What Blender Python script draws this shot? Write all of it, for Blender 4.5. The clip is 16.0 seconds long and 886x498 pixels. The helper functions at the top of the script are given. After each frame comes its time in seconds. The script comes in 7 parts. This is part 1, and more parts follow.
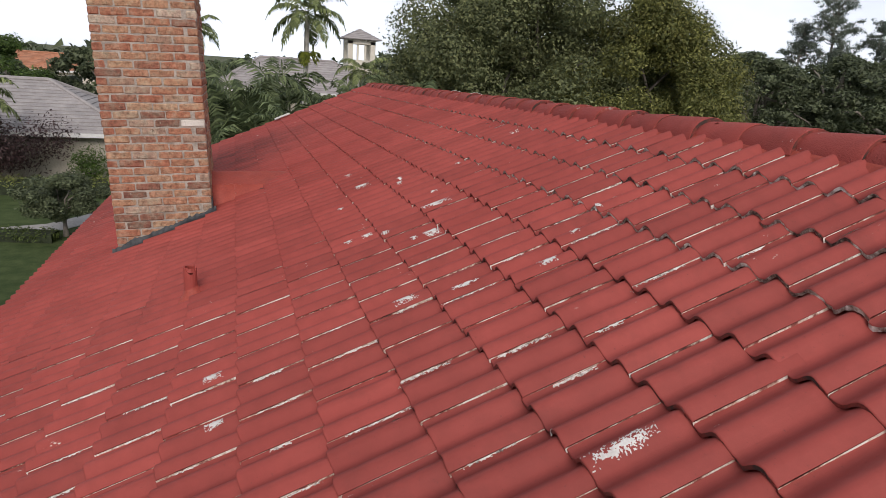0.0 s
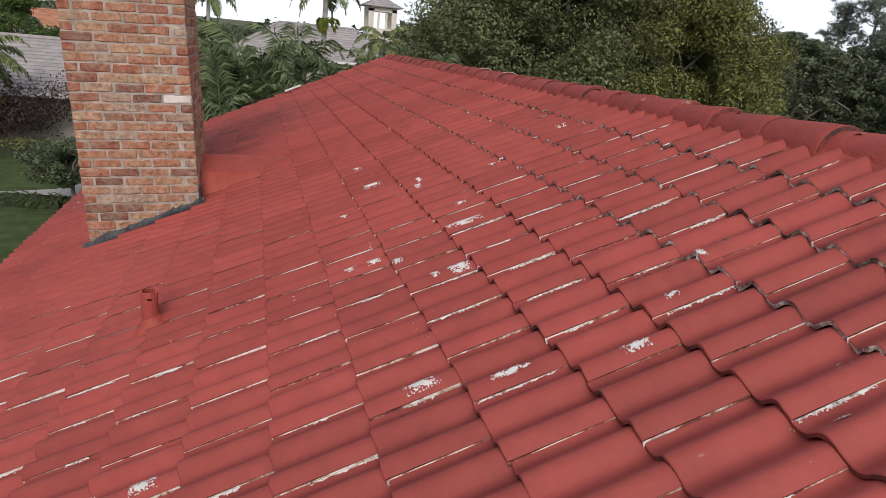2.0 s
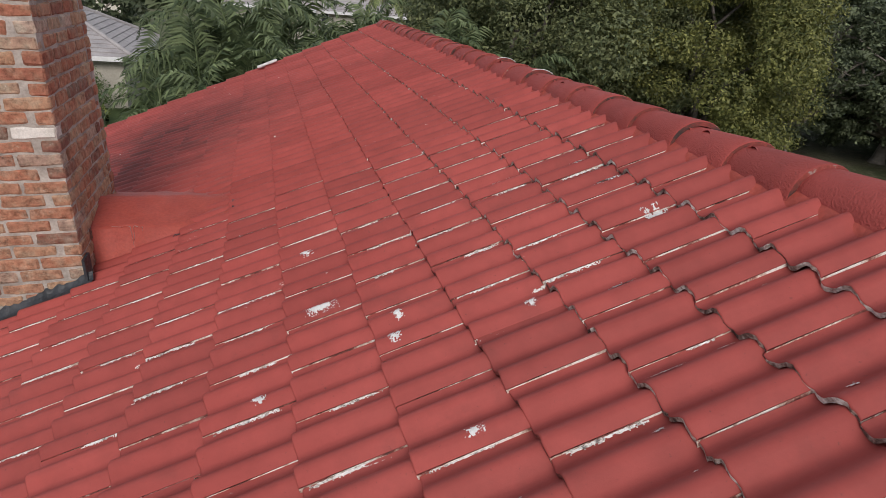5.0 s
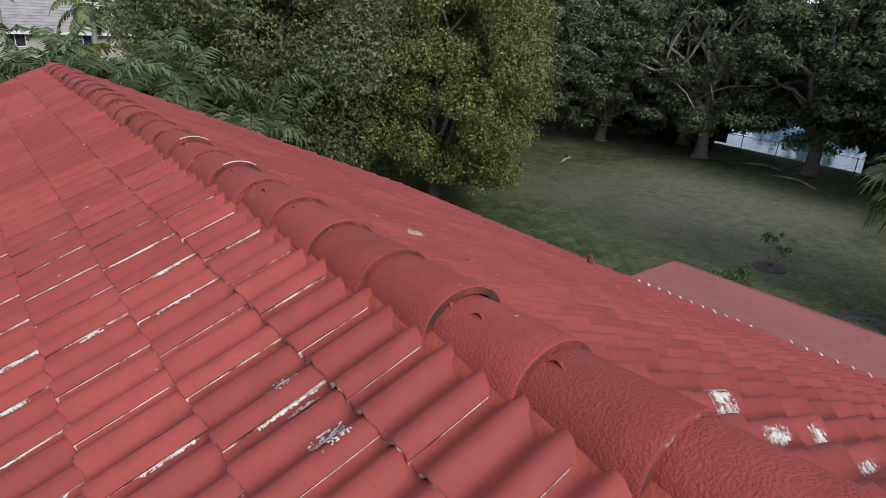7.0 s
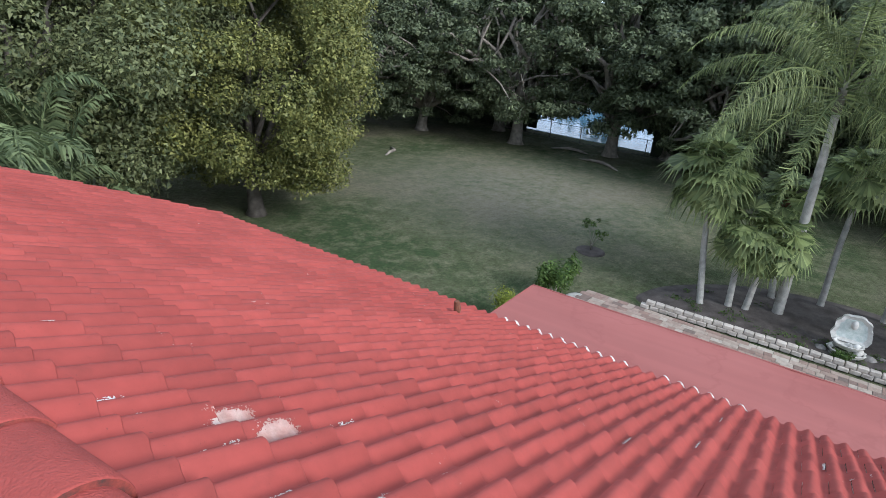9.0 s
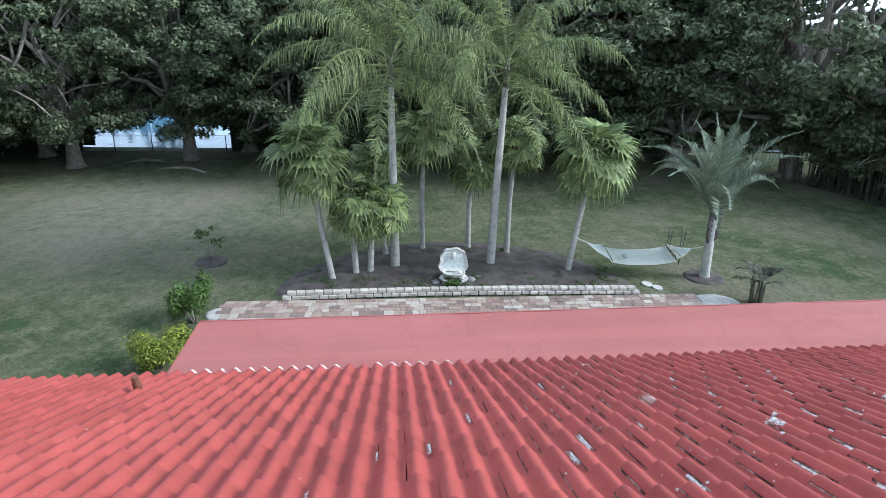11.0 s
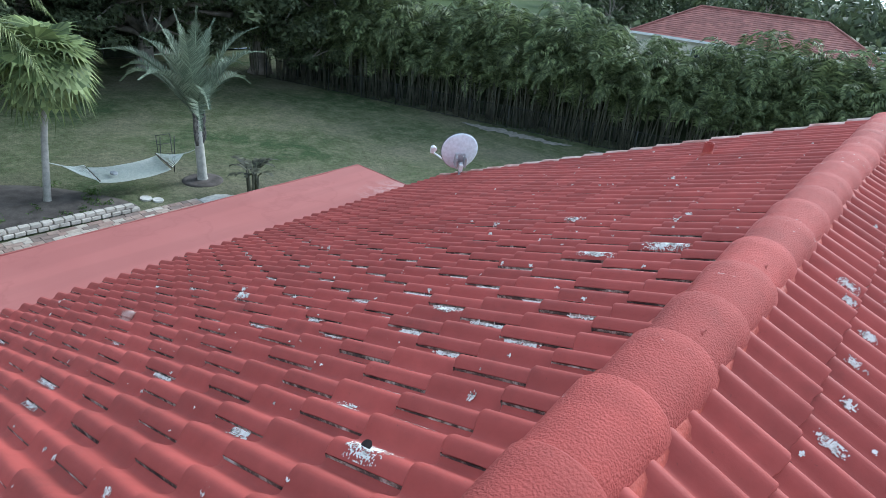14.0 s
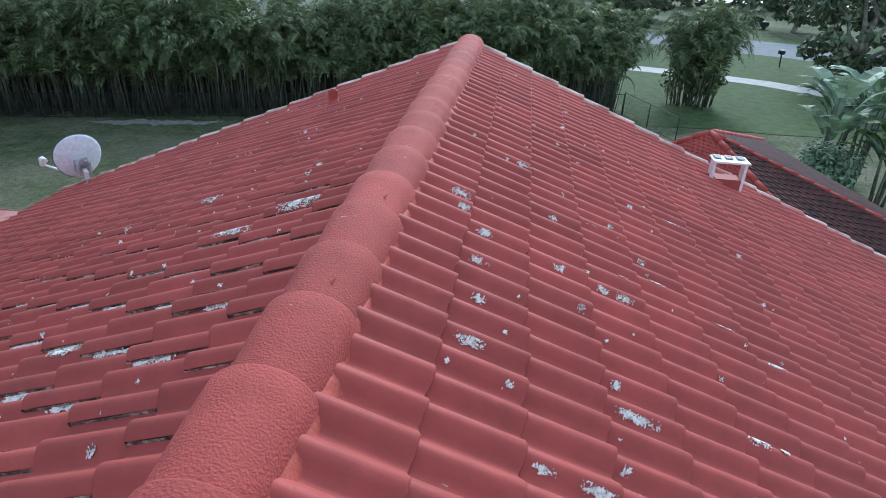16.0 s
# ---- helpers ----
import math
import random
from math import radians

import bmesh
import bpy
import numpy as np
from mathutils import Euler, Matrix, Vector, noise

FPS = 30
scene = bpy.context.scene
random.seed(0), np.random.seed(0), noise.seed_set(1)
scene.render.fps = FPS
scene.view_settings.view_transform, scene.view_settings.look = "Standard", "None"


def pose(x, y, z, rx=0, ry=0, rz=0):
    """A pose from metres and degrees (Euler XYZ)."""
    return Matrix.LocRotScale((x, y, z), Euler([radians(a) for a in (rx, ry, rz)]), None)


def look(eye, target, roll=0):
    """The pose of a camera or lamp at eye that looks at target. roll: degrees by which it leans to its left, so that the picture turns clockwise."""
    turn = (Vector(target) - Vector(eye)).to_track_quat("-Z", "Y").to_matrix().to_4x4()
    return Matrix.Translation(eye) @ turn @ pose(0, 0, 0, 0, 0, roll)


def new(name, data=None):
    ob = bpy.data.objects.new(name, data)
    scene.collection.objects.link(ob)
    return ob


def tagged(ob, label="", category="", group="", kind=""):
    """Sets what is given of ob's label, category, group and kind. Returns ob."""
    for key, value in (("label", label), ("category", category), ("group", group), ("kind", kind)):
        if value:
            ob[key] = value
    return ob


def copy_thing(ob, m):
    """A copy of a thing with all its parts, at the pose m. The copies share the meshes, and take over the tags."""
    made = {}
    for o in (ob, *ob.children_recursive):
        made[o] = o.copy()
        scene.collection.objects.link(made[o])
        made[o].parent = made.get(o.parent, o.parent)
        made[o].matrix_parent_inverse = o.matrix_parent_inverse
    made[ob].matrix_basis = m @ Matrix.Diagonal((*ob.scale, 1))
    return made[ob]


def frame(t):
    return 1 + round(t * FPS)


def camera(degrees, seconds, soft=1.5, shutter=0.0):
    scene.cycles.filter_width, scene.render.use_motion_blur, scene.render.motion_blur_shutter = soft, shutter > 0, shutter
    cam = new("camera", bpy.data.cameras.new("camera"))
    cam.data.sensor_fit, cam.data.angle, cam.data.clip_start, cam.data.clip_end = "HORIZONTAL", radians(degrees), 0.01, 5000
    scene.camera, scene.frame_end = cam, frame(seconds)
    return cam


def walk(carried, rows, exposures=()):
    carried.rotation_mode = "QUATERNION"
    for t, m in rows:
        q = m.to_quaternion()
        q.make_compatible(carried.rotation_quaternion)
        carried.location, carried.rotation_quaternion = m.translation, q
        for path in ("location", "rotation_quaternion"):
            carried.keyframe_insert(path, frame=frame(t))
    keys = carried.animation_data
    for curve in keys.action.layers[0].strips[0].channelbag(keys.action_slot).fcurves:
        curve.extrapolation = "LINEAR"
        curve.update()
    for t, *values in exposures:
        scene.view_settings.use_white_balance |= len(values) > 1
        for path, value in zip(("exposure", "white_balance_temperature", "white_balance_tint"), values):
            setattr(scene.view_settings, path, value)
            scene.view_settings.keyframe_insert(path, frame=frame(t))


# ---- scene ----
# Roof of a house with its garden: the ridge runs along y (0 at the south end), z = 0 is the lawn.
cam = camera(72.1, 16.0, soft=0.8)
PATH = [
    (0, (-2.957, 3.108, 7.940), (-1.654, 6.717, 6.811), 4.05),
    (0.5, (-2.973, 3.162, 7.919), (-1.836, 6.774, 6.628), 3.09),
    (1, (-2.905, 3.392, 7.888), (-2.050, 7.073, 6.577), 3.49),
    (1.5, (-2.752, 3.732, 7.972), (-1.600, 7.280, 6.529), 4.12),
    (2, (-2.717, 4.086, 7.963), (-1.506, 7.669, 6.660), 5.84),
    (2.5, (-2.671, 4.455, 7.978), (-1.601, 8.030, 6.537), 3.66),
    (3, (-2.524, 4.871, 8.042), (-1.368, 8.492, 6.797), 5.18),
    (3.5, (-2.458, 5.167, 8.053), (-1.377, 8.753, 6.647), 5.32),
    (3.7, (-2.427, 5.312, 8.057), (-1.249, 8.871, 6.661), 6.59),
    (5.8, (-1.797, 6.529, 8.290), (-0.597, 9.947, 6.593), 4.05),
    (6, (-1.701, 6.662, 8.290), (-0.380, 10.050, 6.626), 3.92),
    (6.5, (-1.413, 6.962, 8.441), (0.423, 10.178, 6.929), 2.68),
    (7, (-1.182, 7.288, 8.507), (1.203, 10.141, 7.033), 3.63),
    (7.5, (-0.973, 7.574, 8.569), (1.739, 10.068, 7.010), 2.93),
    (8, (-0.726, 7.857, 8.676), (2.151, 10.135, 7.084), 1.52),
    (8.2, (-0.664, 7.958, 8.706), (2.152, 10.253, 7.032), 2.61),
    (10.3, (-0.291, 9.106, 8.856), (3.507, 9.902, 7.887), 2.37),
    (10.5, (-0.268, 9.177, 8.850), (3.554, 9.730, 7.807), 0.64),
    (11, (-0.244, 9.238, 8.807), (3.489, 8.860, 7.422), 1.47),
    (11.5, (-0.319, 9.227, 8.837), (3.244, 8.110, 7.404), 1.89),
    (12, (-0.339, 9.180, 8.823), (2.946, 7.493, 7.287), 3.41),
    (12.5, (-0.350, 9.119, 8.816), (2.682, 7.081, 7.186), 5.57),
    (13, (-0.377, 9.036, 8.805), (2.381, 6.694, 7.100), 5.56),
    (13.5, (-0.416, 8.946, 8.796), (1.973, 6.233, 7.083), 7.00),
    (14, (-0.461, 8.887, 8.790), (1.694, 6.000, 7.051), 6.84),
    (14.5, (-0.499, 8.849, 8.781), (1.483, 5.867, 7.000), 6.81),
    (15, (-0.520, 8.832, 8.786), (1.376, 5.786, 7.017), 5.67),
    (15.5, (-0.602, 8.769, 8.770), (0.656, 5.428, 6.966), 5.24),
    (16, (-0.660, 8.616, 8.745), (-0.299, 5.054, 6.961), 2.48),
]
# the camera's own exposure and white balance drift as it turns from the sky to the lawn
EXPOSURES = [(0, -0.80, 6650, 16), (3.5, -0.68, 6550, 16), (6, -0.68, 6300, 14), (7, -0.50, 6100, 12), (8.2, -0.12, 5900, 10), (10.4, 0.56, 5500, 8), (11, 0.56, 5450, 6),
             (12.5, 0.46, 5350, 4), (14.5, 0.26, 5300, 2), (16, 0.06, 5200, 2)]
walk(cam, [(t, look(eye, target, roll)) for t, eye, target, roll in PATH], EXPOSURES)

# ---------------------------------------------------------------- light
SUN_EL, SUN_AZ = 32.0, 190.0          # degrees; azimuth clockwise from +y
world = bpy.data.worlds.new("world")
scene.world = world
world.use_nodes = True


def build_sky():
    nt = world.node_tree
    nt.nodes.clear()
    out = nt.nodes.new("ShaderNodeOutputWorld")
    bg = nt.nodes.new("ShaderNodeBackground")
    sky = nt.nodes.new("ShaderNodeTexSky")
    sky.sky_type = 'NISHITA'
    sky.sun_disc = False
    sky.sun_elevation = radians(SUN_EL)
    sky.sun_rotation = radians(SUN_AZ)
    sky.air_density, sky.dust_density, sky.ozone_density = 1.0, 2.0, 1.0
    tc = nt.nodes.new("ShaderNodeTexCoord")
    mp = nt.nodes.new("ShaderNodeMapping")
    mp.inputs["Scale"].default_value = (1.0, 1.0, 3.0)
    nz = nt.nodes.new("ShaderNodeTexNoise")
    nz.inputs["Scale"].default_value = 1.6
    nz.inputs["Detail"].default_value = 6.0
    nz.inputs["Roughness"].default_value = 0.6
    rp = nt.nodes.new("ShaderNodeValToRGB")
    rp.color_ramp.elements[0].position, rp.color_ramp.elements[1].position = 0.36, 0.60
    rp.color_ramp.elements[0].color = (0.62, 0.62, 0.62, 1)
    mx = nt.nodes.new("ShaderNodeMix")
    mx.data_type = 'RGBA'
    mx.inputs[7].default_value = (9.9, 11.0, 12.3, 1)      # thin bright cloud
    bg.inputs["Strength"].default_value = 0.088
    li = nt.links.new
    li(tc.outputs["Generated"], mp.inputs["Vector"])
    li(mp.outputs["Vector"], nz.inputs["Vector"])
    li(nz.outputs["Fac"], rp.inputs["Fac"])
    li(rp.outputs["Color"], mx.inputs[0])
    li(sky.outputs["Color"], mx.inputs[6])
    # thin haze: the sky pales towards the horizon all round
    sp = nt.nodes.new("ShaderNodeSeparateXYZ")
    hz = nt.nodes.new("ShaderNodeMapRange")
    for name, v in (("From Min", 0.0), ("From Max", 0.35), ("To Min", 2.35), ("To Max", 0.95)):
        hz.inputs[name].default_value = v
    mul = nt.nodes.new("ShaderNodeMix")
    mul.data_type, mul.blend_type = 'RGBA', 'MULTIPLY'
    mul.inputs[0].default_value = 1.0
    li(tc.outputs["Generated"], sp.inputs["Vector"])
    li(sp.outputs["Z"], hz.inputs["Value"])
    li(mx.outputs[2], mul.inputs[6])
    li(hz.outputs["Result"], mul.inputs[7])
    li(mul.outputs[2], bg.inputs["Color"])
    li(bg.outputs["Background"], out.inputs["Surface"])


build_sky()
sun = new("sun", bpy.data.lights.new("sun", "SUN"))
sun.data.energy, sun.data.angle, sun.data.color = 3.4, radians(24), (1.0, 0.95, 0.88)
az, el = radians(SUN_AZ), radians(SUN_EL)
sun.matrix_world = look((60 * math.sin(az) * math.cos(el), 60 * math.cos(az) * math.cos(el), 60 * math.sin(el)), (0, 0, 0))

# ---------------------------------------------------------------- materials


def mat(name, build):
    m = bpy.data.materials.new(name)
    m.use_nodes = True
    nt = m.node_tree
    b = nt.nodes["Principled BSDF"]
    build(nt, b)
    return m


def node(nt, kind, **values):
    n = nt.nodes.new(kind)
    for k, v in values.items():
        n.inputs[k.replace("_", " ")].default_value = v
    return n


def noise_tex(nt, scale, detail=4.0, rough=0.55, coord="world", stretch=None):
    """Noise in world metres (coord 'world') or in the object's own."""
    n = node(nt, "ShaderNodeTexNoise", Scale=scale, Detail=detail, Roughness=rough)
    if coord == "world":
        src = nt.nodes.new("ShaderNodeNewGeometry").outputs["Position"]
    else:
        src = nt.nodes.new("ShaderNodeTexCoord").outputs["Object"]
    if stretch:
        mp = node(nt, "ShaderNodeMapping")
        mp.inputs["Scale"].default_value = stretch
        nt.links.new(src, mp.inputs["Vector"])
        src = mp.outputs["Vector"]
    nt.links.new(src, n.inputs["Vector"])
    return n.outputs["Fac"]


def ramp(nt, fac, stops):
    r = nt.nodes.new("ShaderNodeValToRGB")
    els = r.color_ramp.elements
    while len(els) < len(stops):
        els.new(0.5)
    for e, (p, c) in zip(els, stops):
        e.position = p
        e.color = (*c, 1) if not isinstance(c, (int, float)) else (c, c, c, 1)
    nt.links.new(fac, r.inputs["Fac"])
    return r.outputs["Color"]


def mix(nt, fac, a, b, mode='MIX'):
    m = nt.nodes.new("ShaderNodeMix")
    m.data_type, m.blend_type = 'RGBA', mode
    for sock, v in ((m.inputs[0], fac), (m.inputs[6], a), (m.inputs[7], b)):
        if isinstance(v, (int, float)):
            sock.default_value = v
        elif isinstance(v, tuple):
            sock.default_value = (*v, 1)
        else:
            nt.links.new(v, sock)
    return m.outputs[2]


def bump(nt, b, height, strength=0.3, dist=0.01):
    n = node(nt, "ShaderNodeBump", Strength=strength, Distance=dist)
    nt.links.new(height, n.inputs["Height"])
    nt.links.new(n.outputs["Normal"], b.inputs["Normal"])


def vary(nt, col, amount=0.25):
    """Lightens and darkens by a random number for each object."""
    oi = nt.nodes.new("ShaderNodeObjectInfo")
    k = ramp(nt, oi.outputs["Random"], [(0, 1 - amount), (1, 1 + amount * 0.6)])
    return mix(nt, 1.0, col, k, 'MULTIPLY')


def vary_island(nt, col, amount=0.25):
    g = nt.nodes.new("ShaderNodeNewGeometry")
    k = ramp(nt, g.outputs["Random Per Island"], [(0, 1 - amount), (1, 1 + amount * 0.8)])
    return mix(nt, 1.0, col, k, 'MULTIPLY')


def plain(name, c1, c2, scale=6.0, rough=0.7, bmp=0.0, bscale=60.0, metal=0.0, obj_vary=0.0, isl_vary=0.0, spec=0.5, coord="world", lo=0.35, hi=0.65):
    def build(nt, b):
        col = ramp(nt, noise_tex(nt, scale, coord=coord), [(lo, c1), (hi, c2)])
        fine = noise_tex(nt, scale * 9, 3.0, coord=coord)
        col = mix(nt, 1.0, col, ramp(nt, fine, [(0.3, 0.86), (0.7, 1.08)]), 'MULTIPLY')
        if obj_vary:
            col = vary(nt, col, obj_vary)
        if isl_vary:
            col = vary_island(nt, col, isl_vary)
        nt.links.new(col, b.inputs["Base Color"])
        b.inputs["Roughness"].default_value = rough
        b.inputs["Metallic"].default_value = metal
        b.inputs["Specular IOR Level"].default_value = spec
        if bmp:
            bump(nt, b, noise_tex(nt, bscale, 4.0, coord=coord), bmp, 0.01)
    return mat(name, build)


RED1, RED2 = (0.335, 0.059, 0.048), (0.395, 0.076, 0.062)


def red_paint(nt, b, chips=0.0, varied="object", grain=120.0, gscale=0.15):
    big = noise_tex(nt, 0.7, 5.0)
    col = ramp(nt, big, [(0.3, RED1), (0.7, RED2)])
    fine = noise_tex(nt, 9.0, 5.0, 0.65)
    col = mix(nt, 1.0, col, ramp(nt, fine, [(0.3, 0.86), (0.7, 1.07)]), 'MULTIPLY')
    dirt = ramp(nt, noise_tex(nt, 3.2, 6.0, 0.7), [(0.56, 0.0), (0.75, 0.5)])
    col = mix(nt, dirt, col, (0.19, 0.045, 0.038))
    # darker streaked patch from the foot of the chimney towards the north gable
    geo = nt.nodes.new("ShaderNodeNewGeometry")
    away = nt.nodes.new("ShaderNodeVectorMath")
    away.operation = 'DISTANCE'
    away.inputs[1].default_value = (-3.6, 13.6, 6.0)
    nt.links.new(geo.outputs["Position"], away.inputs[0])
    near = nt.nodes.new("ShaderNodeMapRange")
    for key, v in (("From Min", 0.8), ("From Max", 2.7), ("To Min", 1.0), ("To Max", 0.0)):
        near.inputs[key].default_value = v
    nt.links.new(away.outputs["Value"], near.inputs["Value"])
    spots = ramp(nt, noise_tex(nt, 4.0, 7.0, 0.85, stretch=(0.35, 2.4, 1.0)), [(0.40, 0.05), (0.58, 0.85)])
    col = mix(nt, mix(nt, 1.0, near.outputs["Result"], spots, 'MULTIPLY'), col, (0.13, 0.045, 0.04))
    col = vary(nt, col, 0.13) if varied == "object" else vary_island(nt, col, 0.13)
    specks = ramp(nt, noise_tex(nt, 62.0, 4.0, 0.7), [(0.645, 0.0), (0.72, 0.6)])
    col = mix(nt, specks, col, (0.13, 0.04, 0.035))
    rough = 0.68 if gscale < 0.5 else 0.82
    if chips:
        # small peeled spots: where a coarse and a fine noise are both high
        a = ramp(nt, noise_tex(nt, 2.1, 3.0, 0.6), [(chips, 0.0), (chips + 0.04, 1.0)])
        c = ramp(nt, noise_tex(nt, 26.0, 5.0, 0.7, stretch=(0.6, 1.5, 1.0)), [(0.645, 0.0), (0.66, 1.0)])
        m = mix(nt, 1.0, a, c, 'MULTIPLY')
        col = mix(nt, m, col, (0.72, 0.68, 0.62))
    nt.links.new(col, b.inputs["Base Color"])
    b.inputs["Roughness"].default_value = rough
    b.inputs["Specular IOR Level"].default_value = 0.36
    bump(nt, b, noise_tex(nt, grain, 5.0 if gscale < 0.5 else 2.5, 0.7 if gscale < 0.5 else 0.5), gscale, 0.004 if gscale < 0.5 else 0.008)


M_TILE = mat("red_painted_tile", lambda nt, b: red_paint(nt, b, 0.63))
M_TILE_FAR = mat("red_painted_tile_joined", lambda nt, b: red_paint(nt, b, 0.63, "island"))
M_CAP = mat("red_painted_cap", lambda nt, b: red_paint(nt, b, 0.60, "object", 120.0, 0.8))
M_MORTAR = plain("orange_red_mortar", (0.35, 0.056, 0.037), (0.42, 0.074, 0.048), 6.0, 0.65, 0.6, 40.0)


def flat_look(nt, b):
    """Rolled-on pink coating: faint roller lanes, puddle rims and a worn pale patch at the south-west corner."""
    col = ramp(nt, noise_tex(nt, 0.8, 4.0), [(0.3, (0.318, 0.098, 0.084)), (0.7, (0.35, 0.116, 0.101))])
    lanes = noise_tex(nt, 1.0, 2.0, 0.5, stretch=(4.0, 0.25, 1.0))
    col = mix(nt, 1.0, col, ramp(nt, lanes, [(0.42, 0.95), (0.58, 1.04)]), 'MULTIPLY')
    pud = noise_tex(nt, 0.55, 5.0, 0.6)
    col = mix(nt, ramp(nt, pud, [(0.555, 0.0), (0.57, 0.35), (0.585, 0.0)]), col, (0.26, 0.075, 0.065))
    geo = nt.nodes.new("ShaderNodeNewGeometry")
    away = nt.nodes.new("ShaderNodeVectorMath")
    away.operation = 'DISTANCE'
    away.inputs[1].default_value = (5.35, 2.15, 5.05)
    nt.links.new(geo.outputs["Position"], away.inputs[0])
    near = nt.nodes.new("ShaderNodeMapRange")
    for key, v in (("From Min", 0.1), ("From Max", 0.9), ("To Min", 1.0), ("To Max", 0.0)):
        near.inputs[key].default_value = v
    nt.links.new(away.outputs["Value"], near.inputs["Value"])
    worn = mix(nt, 1.0, near.outputs["Result"], ramp(nt, noise_tex(nt, 5.0, 5.0, 0.7), [(0.44, 0.0), (0.56, 0.8)]), 'MULTIPLY')
    col = mix(nt, worn, col, (0.52, 0.36, 0.33))
    nt.links.new(col, b.inputs["Base Color"])
    b.inputs["Roughness"].default_value = 0.75
    bump(nt, b, noise_tex(nt, 30.0, 4.0), 0.06, 0.01)


M_FLAT = mat("pink_roof_coating", flat_look)


def joint_look(nt, b, stops, scale=2.6):
    """Bare cement, dirt and left-over paint along the edges of the tiles."""
    n = noise_tex(nt, scale, 6.0, 0.78)
    col = ramp(nt, n, stops)
    nt.links.new(col, b.inputs["Base Color"])
    b.inputs["Roughness"].default_value = 0.85
    bump(nt, b, noise_tex(nt, 90.0, 4.0), 0.5, 0.006)


M_JOINT = mat("bare_side_joint", lambda nt, b: joint_look(nt, b, [(0.36, (0.10, 0.04, 0.035)), (0.44, (0.26, 0.075, 0.06)), (0.49, (0.55, 0.42, 0.34)), (0.56, (0.86, 0.82, 0.76))], 7.0))
# butt faces: near-black to dark red, grey where the noise is high
M_BUTT = mat("dark_tile_butt", lambda nt, b: joint_look(nt, b, [(0.40, (0.05, 0.03, 0.025)), (0.52, (0.20, 0.04, 0.03)), (0.62, (0.30, 0.06, 0.045)), (0.70, (0.34, 0.31, 0.28))], 7.0))
M_BUTT_BARE = mat("bare_mortar_butt", lambda nt, b: joint_look(nt, b, [(0.40, (0.06, 0.035, 0.03)), (0.46, (0.22, 0.15, 0.12)), (0.53, (0.42, 0.36, 0.31)), (0.62, (0.80, 0.77, 0.72))], 13.0))
M_DARKJ = mat("dirty_side_joint", lambda nt, b: joint_look(nt, b, [(0.40, (0.03, 0.022, 0.02)), (0.48, (0.12, 0.085, 0.07)), (0.54, (0.36, 0.30, 0.25)), (0.62, (0.70, 0.66, 0.62))], 9.0))
M_WHITE = plain("bare_white_primer", (0.62, 0.60, 0.57), (0.76, 0.74, 0.71), 14.0, 0.8, 0.3, 90.0)
M_GREYPATCH = mat("bare_grey_cement", lambda nt, b: joint_look(nt, b, [(0.36, (0.09, 0.065, 0.055)), (0.43, (0.42, 0.37, 0.33)), (0.50, (0.72, 0.68, 0.63)), (0.62, (0.86, 0.83, 0.79))], 34.0))

# ---------------------------------------------------------------- mesh helpers


def link_mesh(name, me, parent=None, mats=()):
    for m in mats:
        me.materials.append(m)
    ob = new(name, me)
    if parent is not None:
        ob.parent = parent
    return ob


def part(name, bm, material, parent=None, label="", smooth=False):
    me = bpy.data.meshes.new(name)
    if smooth:
        for f in bm.faces:
            f.smooth = True
    bm.to_mesh(me)
    bm.free()
    ob = link_mesh(name, me, parent, material if isinstance(material, (list, tuple)) else [material])
    if label:
        tagged(ob, label)
    return ob


def raw(name, verts, faces, material, parent=None, smooth=False, label=""):
    me = bpy.data.meshes.new(name)
    me.from_pydata([tuple(v) for v in verts], [], faces)
    if smooth:
        me.shade_smooth()
    ob = link_mesh(name, me, parent, material if isinstance(material, (list, tuple)) else [material])
    if label:
        tagged(ob, label)
    return ob


def thing(name, at, label, category, group="", kind="", rz=0.0):
    ob = new(name)
    ob.empty_display_size = 0.1
    ob.matrix_world = pose(*at, 0, 0, rz)
    return tagged(ob, label, category, group, kind)


def box(bm, x0, y0, z0, x1, y1, z1, m=None):
    vs = [bm.verts.new(m @ Vector(c) if m else c) for c in
          ((x0, y0, z0), (x1, y0, z0), (x1, y1, z0), (x0, y1, z0), (x0, y0, z1), (x1, y0, z1), (x1, y1, z1), (x0, y1, z1))]
    for f in ((3, 2, 1, 0), (4, 5, 6, 7), (0, 1, 5, 4), (1, 2, 6, 5), (2, 3, 7, 6), (3, 0, 4, 7)):
        bm.faces.new([vs[i] for i in f])
    return vs


def bevelled(bm, width=0.01, segments=2):
    bmesh.ops.bevel(bm, geom=bm.edges[:], offset=width, segments=segments, affect='EDGES', clamp_overlap=True)


def tube(bm, pts, radii, sides=8, cap=True):
    """A round tube along pts with a radius at each."""
    pts = [Vector(p) for p in pts]
    rings = []
    ref = Vector((0.31, 0.95, 0.05))
    for i, p in enumerate(pts):
        d = (pts[min(i + 1, len(pts) - 1)] - pts[max(i - 1, 0)]).normalized()
        a = d.cross(ref)
        if a.length < 1e-3:
            a = d.cross(Vector((1, 0, 0)))
        a.normalize()
        c = d.cross(a)
        r = radii[i] if isinstance(radii, (list, tuple)) else radii
        rings.append([bm.verts.new(p + r * (math.cos(k * math.tau / sides) * a + math.sin(k * math.tau / sides) * c)) for k in range(sides)])
    for q, s in zip(rings, rings[1:]):
        for k in range(sides):
            bm.faces.new((q[k], q[(k + 1) % sides], s[(k + 1) % sides], s[k]))
    if cap:
        bm.faces.new(rings[0][::-1])
        bm.faces.new(rings[-1])
    return rings

